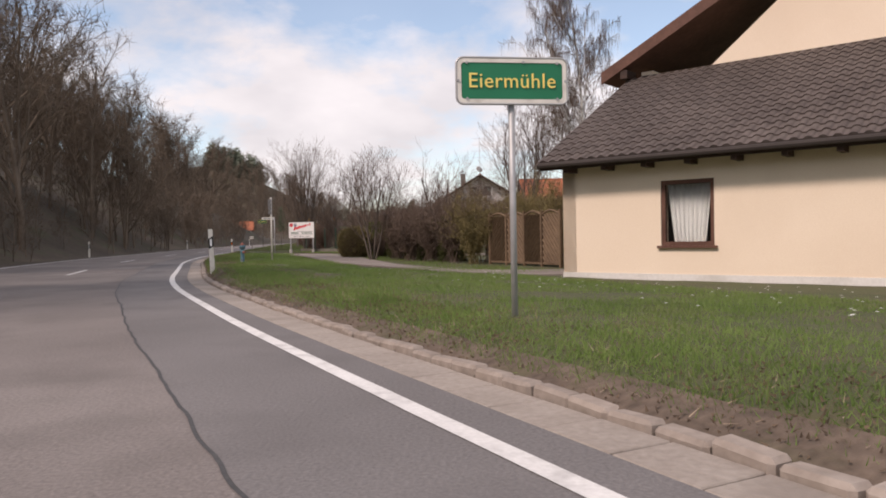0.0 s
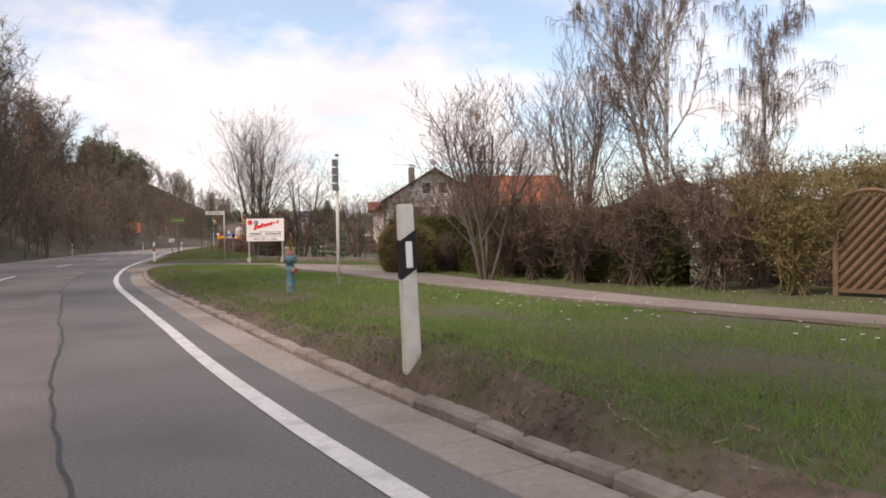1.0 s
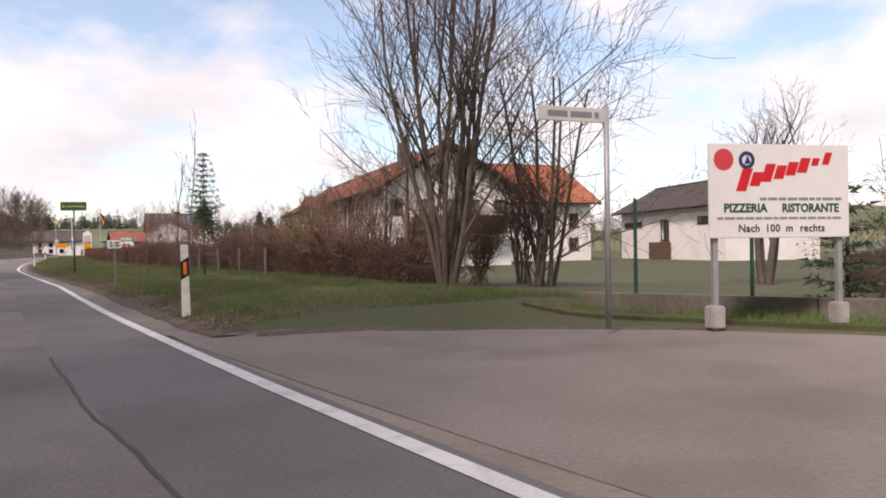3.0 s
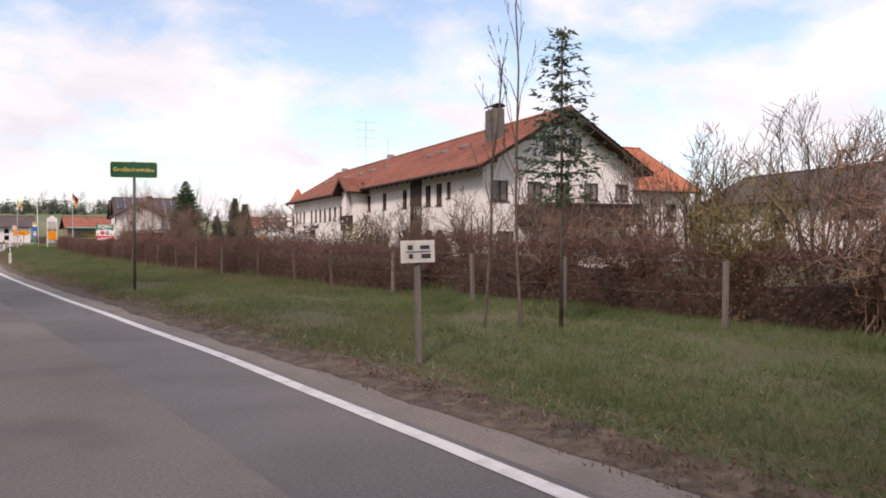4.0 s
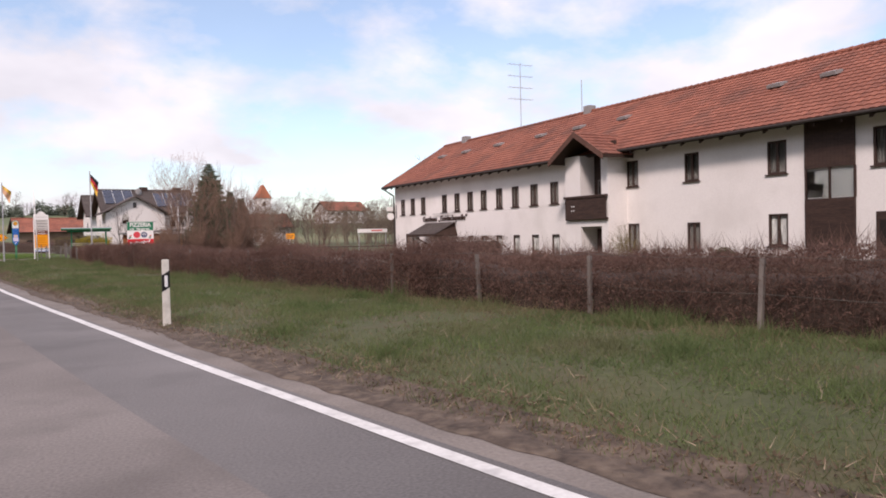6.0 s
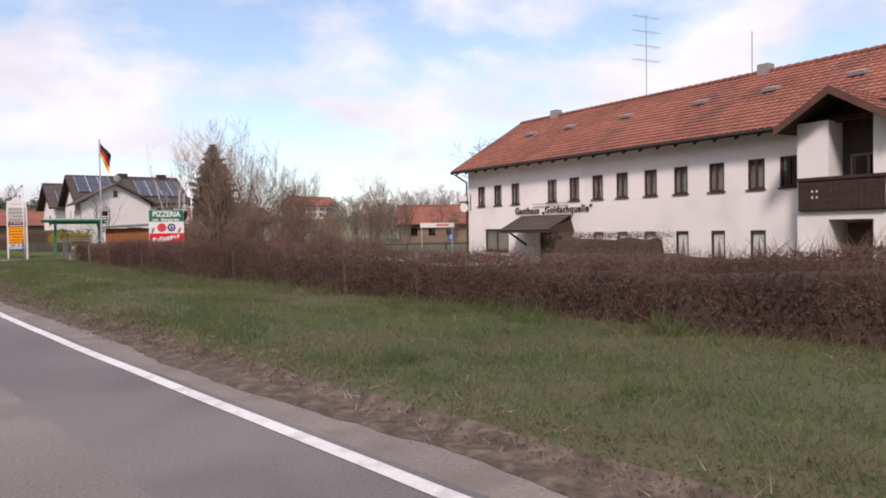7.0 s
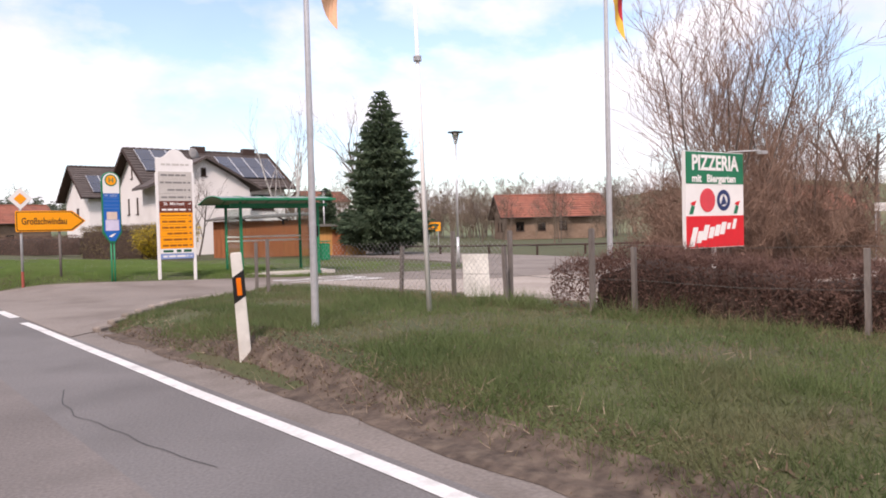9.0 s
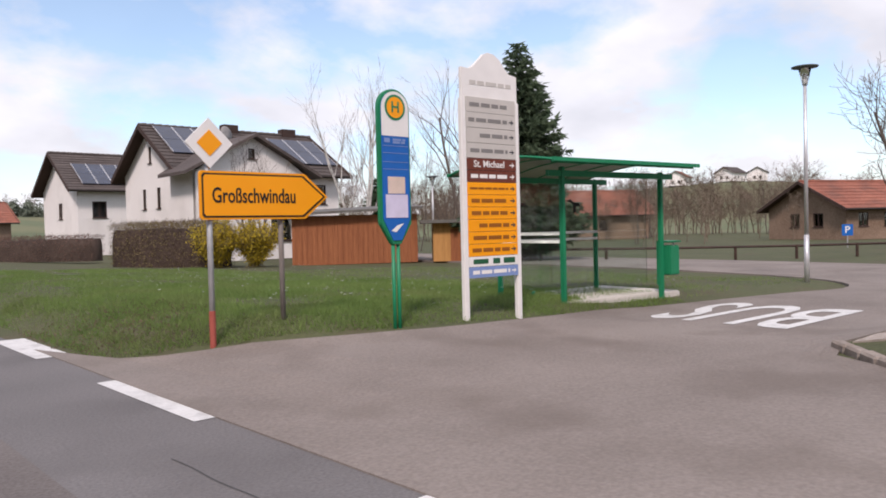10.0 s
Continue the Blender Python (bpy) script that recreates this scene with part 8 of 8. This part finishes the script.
for k, (x, y, h) in enumerate(((-16.75, 59.4, 3.9), (-16.35, 59.2, 4.2))):
    bare_tree(x, y, 520 + k, h, "slim bare sapling beside the young conifer", trunk=0.022, stems=1, spread=0.26, kids=(9, 3, 2), levels=4, start=0.3, ratio=0.34, fine=0.004)
for k, (s, d, h, st) in enumerate(((99.0, 6.4, 4.6, 1), (101.5, 7.0, 2.6, 5), (104.6, 7.4, 2.6, 5), (106.4, 7.4, 2.2, 6), (108.0, 8.2, 2.3, 6), (109.8, 7.6, 2.0, 6), (112.6, 8.0, 1.9, 6), (115.4, 8.2, 1.8, 6), (102.5, 9.6, 3.2, 4), (98.5, 9.2, 2.6, 6), (96.4, 8.0, 2.4, 6), (118.0, 8.6, 1.7, 6), (107.0, 12.0, 3.0, 4))):
    bare_tree(*rd(s, d), 90 + k, h, "slim bare young tree behind the verge" if st == 1 else "bare brown bush behind the verge", trunk=0.05 if st == 1 else 0.035, stems=st, spread=0.5, kids=(6, 5, 4, 2), start=0.15, category="tree" if st == 1 else "shrub")
bare_tree(*rd(99.0, 19.0), 120, 4.6, "large bare spreading tree behind the garden", trunk=0.12, stems=4, spread=0.55, kids=(8, 6, 5, 3), start=0.25)
for k, (s, d) in enumerate(((120.6, 7.6), (122.8, 7.9), (125.5, 8.2), (118.4, 7.6))):
    shrub(*rd(s, d), 130 + k, 1.9, 1.9, 26, 700, "shrub in white blossom behind the hedge", TWIG, PETAL, leaf=(0.05, 0.022))
hedge_run("hedge", "low shrub border in front of the inn", 86, 122.0, 160.0, 18.0, 19.4, 0.9, 0.9, 9000, CORE_SHADE, HEDGE_LEAF, TWIG, twig_len=0.3, uneven=0.25)
shrub(-5.2, 102.4, 140, 2.0, 1.7, 40, 900, "pale bare shrub against the inn wall", TWIG_OLIVE, None)
ball_bush(-5.6, 97.0, 141, 0.8, 1.0, 2500, "small clipped evergreen by the inn door", THUJA, THUJA)
ball_bush(-5.4, 86.6, 142, 1.3, 1.6, 4500, "dark clipped evergreen at the inn's corner", THUJA, THUJA)
hedge_run("hedge", "clipped hedge beside the inn's entrance", 87, 158.0, 164.5, 23.3, 24.4, 1.5, 1.5, 9000, CORE_SHADE, HEDGE_LEAF, TWIG, twig_len=0.15, uneven=0.05)
for k, (x, y) in enumerate(((-12.6, 77.0), (-11.4, 79.6), (-13.6, 74.0))):
    shrub(x, y, 145 + k, 2.0, 2.0, 30, 800, "yellowish shrub beside the inn", TWIG_OLIVE, FORSYTHIA if k == 0 else TWIG_OLIVE, leaf=(0.04, 0.015))

# trees by the yard and the village green
for k, (x, y, h, st) in enumerate(((-19.0, 127.6, 5.4, 3), (-17.5, 128.2, 5.2, 3), (-15.6, 127.6, 4.2, 4), (-14.0, 129.6, 3.8, 4), (-7.8, 133.0, 4.6, 3))):
    bare_tree(x, y, 150 + k, h, "bare multi-stemmed tree beside the gravel yard", twig=TWIG_RUST, trunk=0.03, stems=st + 2, spread=0.45, kids=(8, 6, 5, 2), start=0.1)
for k in range(13):
    shrub(-20.2 + 0.72 * k, 127.2 + (k % 3) * 0.9, 170 + k, (2.2, 2.9, 2.5, 3.1)[(k * 5) % 4] * (1.0 if k < 10 else 0.75), 1.9, 40, 2600, "rusty bare shrub beside the gravel yard", TWIG_RUST, None)
bare_tree(12.0, 146.0, 180, 8.0, "broad bare tree behind the inn", trunk=0.16, stems=2, spread=0.6, kids=(9, 6, 5, 3), start=0.2, fine=0.012)
bare_tree(9.0, 137.5, 181, 7.0, "broad bare tree beside the inn", trunk=0.15, stems=2, spread=0.6, kids=(9, 6, 5, 3), start=0.2, fine=0.012)
conifer(-12.3, 152.2, 9, 8.8, 5.4, "full dark green spruce on the village green", size=0.30, z=-0.1, start=0.05)
bare_tree(-9.6, 158.0, 183, 7.4, "bare tree behind the spruce", trunk=0.12, stems=3, spread=0.4, kids=(6, 5, 4, 3), start=0.25)
bare_tree(-13.0, 163.0, 184, 7.0, "bare birch beside the solar-roofed house", bark=BIRCH_BARK, trunk=0.09, stems=3, spread=0.35, kids=(6, 5, 4, 3), start=0.25)
bare_tree(-19.2, 162.0, 185, 4.6, "small bare tree against the white house", trunk=0.06, stems=3, spread=0.45, kids=(6, 5, 4, 2), start=0.2)
for k, (x, y) in enumerate(((-22.9, 157.0), (-21.6, 156.6))):
    shrub(x, y, 190 + k, 1.75, 1.9, 60, 9000, "forsythia bush in full yellow bloom", TWIG_OLIVE, FORSYTHIA, leaf=(0.07, 0.034), z=0.1)
straight_hedge("hedge", "brown clipped hedge in front of the white house", 88, -25.0, 161.0, -22.4, 157.6, 1.4, 1.7, 12000, TWIG_OLIVE, TWIG)
straight_hedge("hedge", "low dark hedge beside the neighbouring plot", 89, -31.0, 176.5, -24.6, 166.6, 0.8, 1.15, 9000, HEDGE_LEAF, TWIG)
conifer(1.5, 205.0, 14, 9.5, 3.4, "dark spruce beyond the village houses", size=0.6)
conifer(4.0, 208.0, 15, 8.5, 3.4, "dark spruce beyond the village houses", size=0.6)
conifer(-6.0, 172.0, 16, 5.0, 2.2, "small dark spruce beside the green", size=0.4)
rs = random.Random(77)
for k in range(14):
    x = -8 + k * 5.4 + rs.uniform(-1.5, 1.5)
    y = 164 + 0.5 * (k % 4) * 9 + rs.uniform(-3, 3) + (14 if x > 14 else 0)
    bare_tree(x, y, 200 + k, rs.uniform(4.0, 7.0), "bare tree among the village gardens", trunk=0.045, stems=rs.choice((1, 2, 3, 4)), spread=0.5, kids=(8, 6, 5, 3), levels=4, fine=0.006, start=0.22)

# low timber rail along the green
rail = thing("timber_rail", pose(0, 0, 0), "low dark timber rail along the village green", "fence")
pts = [(-12.5, 151.0), (-9.0, 147.5), (-5.0, 144.8), (0.0, 142.5), (6.0, 140.5), (13.0, 138.5)]
for (ax, ay), (bx, by) in zip(pts, pts[1:]):
    za, zb = height_at(ax, ay), height_at(bx, by)
    b = Build(); b.tube((ax, ay, za + 0.5), (bx, by, zb + 0.5), 0.05, n=6); part("rail", b, BROWN_WOOD, rail)
    for q in (0.0, 0.5):
        x, y = ax + (bx - ax) * q, ay + (by - ay) * q
        b = Build(); b.tube((x, y, height_at(x, y) - 0.1), (x, y, height_at(x, y) + 0.55), 0.06, n=6); part("post", b, BROWN_WOOD, rail)

# woods on the slope and in the distance


def ridge_at(x, y):
    """Height of the wooded ridge west of the road's far end."""
    return 36 * math.exp(-((x + 125) / 58) ** 2 - ((y - 335) / 48) ** 2) - 0.8


def west(x):
    return 1 - float(ease(-25, 20, x))


def wood_tree(seed, stout=1.0):
    """A bare forest tree one unit tall: trunk and limbs as tubes, twigs as thin sprays; stout for small ones."""
    th, tn = grow(seed, 1.0, trunk=0.0085 if stout < 2 else 0.0055, stems=1, spread=0.46, levels=3 if stout == 1.6 else 4, kids={1.0: (12, 6, 4), 1.6: (12, 6)}.get(stout, (9, 5, 3)), start=0.2, up=0.24, ratio=0.44, fine=0.0006, least=0.0012)
    seg = np.array(th + tn)
    seg[:, 6:] = np.maximum(seg[:, 6:] * stout ** 0.3, 0.0007 * stout ** 0.7)
    limb = seg[:, 6] > 0.0022
    v, f = tube_arrays(seg[limb], 3)
    rs = np.random.RandomState(seed)
    v1, f1 = joined([(v, f), ribbon_arrays(seg[~limb], rs)])
    tri = np.concatenate([f1[:, [0, 1, 2]], f1[:, [0, 2, 3]]])
    count = {1.0: 1700, 1.6: 520}.get(stout, 450)
    pick = seg[rs.randint(6, len(seg), count)]
    g = rs.rand(count, 1)
    c = pick[:, 0:3] * (1 - g) + pick[:, 3:6] * g
    v2, f2 = sprays(c, unit(rs.randn(count, 3) + np.array([0, 0, 0.5])), {1.0: 0.062, 1.6: 0.085}.get(stout, 0.085) * rs.uniform(0.4, 1.3, count), {1.0: 0.0008, 1.6: 0.0019}.get(stout, 0.0013), rs)
    return np.concatenate([v1, v2]), np.concatenate([tri, f2 + len(v1)])


WOOD_KINDS = {q: [wood_tree(900 + k, q) for k in range(6)] for q in (1.0, 1.6, 2.6)}


def wood(name, label, seed, places, heights, wide=1.0, stout=1.0):
    rs = np.random.RandomState(seed)
    out = []
    for (x, y, z), h in zip(places, heights):
        v, f = WOOD_KINDS[stout][rs.randint(6)]
        a = rs.uniform(0, 6.283)
        c, s = math.cos(a), math.sin(a)
        w = v * np.array([h * wide, h * wide, h])
        out.append((np.stack([w[:, 0] * c - w[:, 1] * s + x, w[:, 0] * s + w[:, 1] * c + y, w[:, 2] + z], -1), f))
    v, f = joined(out)
    return arrays_part(name, v, f, FOREST_TWIG, None, label, kind="stuff")


rs = np.random.RandomState(5)
spots, tall, deep, lofty = [], [], [], []
for k in range(450):
    s, e = rs.uniform(48, 290), 10.5 + 48 * rs.rand() ** 1.35
    if (180 < s < 268 and e < 9 + (s - 180) * 0.52):
        continue
    x, y = rd(s, -e)
    near = s < 125 and e < 32
    (spots if near else deep).append((x, y, float(level(s, -e)) - 0.2))
    (tall if near else lofty).append(rs.uniform(12.5, 17.5) * (1.28 if s < 110 else 1.0 if s < 230 else 0.8) * (0.5 if s > 125 and e < 20 else 1.0))
wood("hillside_wood", "dense bare brown woodland on the slope", 6, spots, tall, 1.15)
for k in range(230):
    x, y = rs.uniform(-116, -57), rs.uniform(268, 345)
    z = ridge_at(x, y)
    if z > 0.6:
        deep.append((x, y, z - 0.5)); lofty.append(rs.uniform(9.5, 12.5))
wood("hillside_wood", "bare woodland farther along the slope and ridge", 13, deep, lofty, 1.2, 1.6)
spots, tall = [], []
for k in range(190):
    s, e = rs.uniform(48, 210), 8.8 + 10 * rs.rand()
    if s > 185:
        continue
    x, y = rd(s, -e)
    spots.append((x, y, float(level(s, -e)) - 0.1))
    tall.append(rs.uniform(2.0, 6.0))
for k in range(90):
    s, e = rs.uniform(188, 268), rs.uniform(12, 52)
    x, y = rd(s, -e)
    if math.hypot(x + 66, y - 184) > 16:
        spots.append((x, y, float(level(s, -e)) - 0.1))
        tall.append(rs.uniform(1.8, 3.6))
wood("hillside_wood", "bare undergrowth along the edge of the wood", 7, spots, tall, 1.5, 2.6)
spots, tall = [], []
for k in range(70):
    x = rs.uniform(-60, 60) if k < 40 else rs.uniform(60, 300)
    y = 425 + rs.uniform(0, 30)
    spots.append((x, y, max(4.5 + 4 * west(x), rise_at(x, y) - 2)))
    tall.append(rs.uniform(10, 15))
wood("far_wood", "distant bare woodland along the hills", 8, spots, tall, 1.2, 2.6)
spots, tall = [], []
for k in range(62):
    x = rs.uniform(-9, 62)
    y = 158 + 46 * rs.rand() ** 1.4 + (6 if x < 4 else 0)
    if abs(x - 9.5 - (y - 200) * 0.25) < 3:
        continue
    spots.append((x, y, -0.3))
    tall.append(rs.uniform(3.5, 6.0))
wood("garden_trees", "bare brown trees filling the village gardens", 10, spots, tall, 1.3, 2.6)
spots, tall = [], []
for k in range(14):
    spots.append((rs.uniform(18, 48), rs.uniform(26, 66), -0.1))
    tall.append(rs.uniform(4.5, 9.0))
wood("garden_trees", "bare trees in the gardens behind the cream house", 11, spots, tall, 1.4, 2.6)
spots, tall = [], []
for k in range(46):
    x, y = rs.uniform(-16, 80), rs.uniform(192, 225)
    if abs(x - 9.5 - (y - 200) * 0.25) < 7:
        continue
    spots.append((x, y, max(-0.3, rise_at(x, y) - 0.3)))
    tall.append(rs.uniform(5.0, 9.0))
wood("garden_trees", "bare brown trees behind the village houses", 12, spots, tall, 1.4, 2.6)
spots, tall = [], []
for k in range(240):
    x = rs.uniform(10, 86)
    y = 234 - 0.8 * x + rs.uniform(-10, 30)
    spots.append((x, y, max(-0.3, rise_at(x, y) - 0.3)))
    tall.append(rs.uniform(5.0, 9.5))
wood("garden_trees", "dense bare brown trees on the rise behind the village", 14, spots, tall, 1.5, 2.6)
cv = []
CREST_KINDS = []
for k in range(6):
    v, f, _ = needles(k, 5.0, 2.1, 1, 0.06, 0.8)
    CREST_KINDS.append(v.reshape(-1, 3, 3)[np.random.RandomState(k).choice(len(f), 330, replace=False)].reshape(-1, 3) / 5.0)
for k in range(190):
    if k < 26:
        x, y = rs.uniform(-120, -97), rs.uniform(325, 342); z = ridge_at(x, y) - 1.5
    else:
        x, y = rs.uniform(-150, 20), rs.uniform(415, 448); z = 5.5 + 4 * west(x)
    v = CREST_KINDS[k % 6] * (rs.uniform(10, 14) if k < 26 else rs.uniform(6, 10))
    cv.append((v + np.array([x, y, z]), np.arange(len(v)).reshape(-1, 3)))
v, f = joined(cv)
# crest spruces carry their haze in the material
arrays_part("far_conifers", v, f, HAZY_SPRUCE, None, "distant spruces on the hill crest, paled by painted haze", kind="stuff")
# rolling hills behind
b = Build()
n = 60
for k in range(n + 1):
    x = -420 + k * 16
    for y, z in ((255, -0.6), (330, 3 + 3 * west(x) + 1.5 * math.sin(x * 0.013)), (440, 8 + 4 * west(x) + 2 * math.sin(x * 0.009 + 1)), (640, 14)):
        b.v.append((x, y, z))
for k in range(n):
    for j in range(3):
        q = k * 4 + j
        b.f.append((q, q + 4, q + 5, q + 1))
part("ground", b, HAZY_FIELD, None, "green and tan fields rising to the hills", smooth=True, kind="structure")

# wooded ridge beyond the far house
X, Y = np.meshgrid(np.linspace(-290, -42, 40), np.linspace(190, 470, 40), indexing='ij')
Z = 36 * np.exp(-((X + 125) / 58) ** 2 - ((Y - 335) / 48) ** 2) - 0.8
i = np.arange(1600).reshape(40, 40)
arrays_part("ground", np.stack([X, Y, Z], -1).reshape(-1, 3), np.stack([i[:-1, :-1], i[1:, :-1], i[1:, 1:], i[:-1, 1:]], -1).reshape(-1, 4), WOOD_LITTER, None, "leaf-covered ridge under the far woods", kind="structure", smooth=True)

# meadow hill beyond the village
X, Y = np.meshgrid(np.linspace(60, 470, 42), np.linspace(130, 500, 38), indexing='ij')
Z = 19 * np.exp(-((X - 265) / 105) ** 2 - ((Y - 305) / 105) ** 2) - 0.75
i = np.arange(42 * 38).reshape(42, 38)
arrays_part("ground", np.stack([X, Y, Z], -1).reshape(-1, 3), np.stack([i[:-1, :-1], i[1:, :-1], i[1:, 1:], i[:-1, 1:]], -1).reshape(-1, 4), HAZY_FIELD, None, "green meadow hill beyond the village", kind="structure", smooth=True)

# grass, dry stalks, daisies, litter
def scatter(name, label, seed, zones, mat, h0, h1, width, lean, over=-0.005, bare=False):
    rs = np.random.RandomState(seed)
    cs, ks = [], []
    for s0, s1, d0, d1, count, tall, *skew in zones:
        s, d = rs.uniform(s0, s1, count), d0 + (d1 - d0) * rs.rand(count)
        if skew:
            d = d + skew[0] * (s - s0)
        gs, gd = np.arange(s0 - 1, s1 + 1.5, 0.5), np.arange(d.min() - 0.5, d.max() + 0.8, 0.4)
        grid = np.array([[noise.noise(Vector((a * 0.5, b * 0.9, seed))) for b in gd] for a in gs])
        patch = grid[np.round((s - gs[0]) / 0.5).astype(int), np.round((d - gd[0]) / 0.4).astype(int)] + rs.uniform(-0.06, 0.06, count)
        limit = np.interp(d, [0.55, 0.75, 1.1, 1.7], [0.24, 0.04, -0.16, -0.30]) if bare else -0.26
        keep = patch * (1.15 if bare else 1) + rs.uniform(-0.35, 0.35, count) > limit
        edge = 177.5 + np.clip(d, 0, 6) * 0.75
        bank = np.interp(d, [0, 0.7, 1.4, 2.7, 5.1, 7.7, 11.3, 14], [189.5, 187.7, 186.8, 186.2, 186.1, 186.1, 185.4, 184.9])
        keep &= (s < edge) | (s > bank)
        s, d = s[keep], d[keep]
        x, y = on_road(s, d)
        cs.append(np.stack([x, y, level(s, d) + (0.045 if skew else over)], -1))
        ks.append(tall * (1 + 0.5 * patch[keep]))
    c, kk = np.concatenate(cs), np.concatenate(ks)
    dirs = unit(rs.randn(len(c), 3) * lean + np.array([0, 0, 1.0]))
    dirs[:, 2] = np.abs(dirs[:, 2])
    v, f = sprays(c, dirs, kk * rs.uniform(h0, h1, len(c)), width, rs)
    return arrays_part(name, v, f, mat, None, label, kind="stuff")


rs = np.random.RandomState(77)
TUFTS = []
for k in range(70):
    s0, d0 = rs.uniform(96, 174), rs.uniform(3.9, 4.7)
    TUFTS.append((s0, s0 + rs.uniform(0.3, 1.1), d0, d0 + rs.uniform(0.2, 0.45), int(rs.uniform(160, 420)), rs.uniform(1.3, 2.2)))
for k in range(60):
    s0, d0 = rs.uniform(94, 178), rs.uniform(1.2, 3.8)
    TUFTS.append((s0, s0 + rs.uniform(0.2, 0.6), d0, d0 + rs.uniform(0.2, 0.4), int(rs.uniform(80, 220)), rs.uniform(1.2, 1.6)))
LAWN_ZONES = [(40, 82.5, 0.9, 1.9, 52000, 0.5), (40, 60, 1.3, 7, 100000, 0.45), (60, 82.5, 1.3, 5.0, 100000, 0.45), (80.5, 92.3, 10.0, 10.75, 9000, 0.8, -0.449), (185.5, 194, 0.4, 9, 110000, 0.6), (186, 205, 0.7, 9, 120000, 0.5), (186, 200, 9, 15, 18000, 0.5), (56, 82, 7.0, 8.6, 9000, 0.7)]
VERGE_ZONES = [(166, 179, 0.8, 2.4, 34000, 0.8), (93, 181, 0.62, 1.5, 70000, 0.6), (93, 115, 1.2, 6.2, 110000, 0.7), (115, 181, 1.2, 4.9, 300000, 0.65), *TUFTS, (174, 180, 3, 5.0, 6000, 1.0)]
scatter("lawn_grass", "short fresh green lawn grass with daisies", 301, LAWN_ZONES, LAWN_BLADE, 0.07, 0.20, 0.0042, 0.6)
scatter("grass", "uneven dull green grass on the roadside verge", 301, VERGE_ZONES, BLADE, 0.06, 0.19, 0.0042, 0.75, bare=True)
scatter("dry_grass", "dry straw-coloured stalks in the verge", 302, [(40, 82, 0.95, 2.6, 9000, 0.6), (93, 181, 0.8, 4.6, 48000, 0.7), (93, 181, 0.6, 1.6, 12000, 0.7), (112, 178, 4.0, 4.8, 12000, 1.5)], STRAW, 0.05, 0.20, 0.0032, 1.0)
scatter("dead_leaves", "dead leaves and litter along the road edge", 303, [(40, 83, 0.85, 1.9, 14000, 0.8), (93, 181, 0.42, 1.15, 30000, 1.0), (93, 181, 1.1, 4.2, 9000, 0.9), (112, 176, 4.0, 5.0, 6000, 1.0), (186, 191, 0.3, 2.0, 2500, 1.0)], LITTER_LEAF, 0.015, 0.05, 0.009, 2.5, 0.022)
scatter("dead_twigs", "thin broken twigs lying along the road edge", 304, [(93, 180, 0.5, 1.2, 5200, 1.0), (93, 180, 1.2, 4.4, 2200, 1.0), (40, 83, 0.85, 1.5, 1500, 0.8)], STICK, 0.03, 0.14, 0.003, 9.0, 0.03)
rs = np.random.RandomState(9)
cs = []
for s0, s1, d0, d1, count in ((42, 60, 3, 7, 260), (60, 82, 2.5, 5, 220), (187, 203, 2, 12, 420), (60, 70, 7, 8.5, 60)):
    s, d = rs.uniform(s0, s1, count), rs.uniform(d0, d1, count)
    x, y = on_road(s, d)
    cs.append(np.stack([x, y, level(s, d) + 0.10 + rs.uniform(0, 0.05, count)], -1))
c = np.concatenate(cs)
a = np.arange(6) * 2 * np.pi / 6
v = (c[:, None] + np.stack([0.018 * np.cos(a), 0.018 * np.sin(a), 0 * a], -1)[None]).reshape(-1, 3)
arrays_part("daisies", v, np.arange(len(v)).reshape(-1, 6), PETAL, None, "scattered white daisies in the lawn", kind="stuff")

# tiles of the lean-to roof
course_n, tile_w = 17, 0.215
reach = up.length
pitch = math.degrees(math.atan2(up.z, up.y))
step = reach / course_n
tb = Build()
for s, hgt in ((0.0, 0.008), (0.14, 0.034), (0.34, 0.044), (0.54, 0.034), (0.68, 0.006), (1.0, 0.004)):
    tb.v += [(s * tile_w, 0, 0.040 + hgt), (s * tile_w, step + 0.03, 0.012 + hgt), (s * tile_w, 0, 0.006)]
for i in range(5):
    q = 3 * i
    tb.f += [(q, q + 3, q + 4, q + 1), (q + 2, q + 5, q + 3, q)]
tile = tb.mesh("tile")
tile.materials.append(DARK_TILE)
rest = Build()
rnd = random.Random(8)
for c in range(course_n):
    for k in range(46):
        at = Vector((-0.24 + k * tile_w, e0[0], e0[1])) + up * (c / course_n)
        m = Matrix.Translation(at) @ Matrix.Rotation(radians(pitch + rnd.uniform(-0.5, 0.5)), 4, 'X') @ Matrix.Rotation(radians(rnd.uniform(-0.6, 0.6)), 4, 'Z')
        if k < 17:
            ob = new("tile", tile)
            ob.parent = lean_roof
            ob.matrix_local = m
        else:
            q = len(rest.v)
            rest.v += [tuple(m @ v.co) for v in tile.vertices]
            rest.f += [tuple(q + i for i in p.vertices) for p in tile.polygons]
part("tile_field", rest, DARK_TILE, lean_roof, kind="stuff")
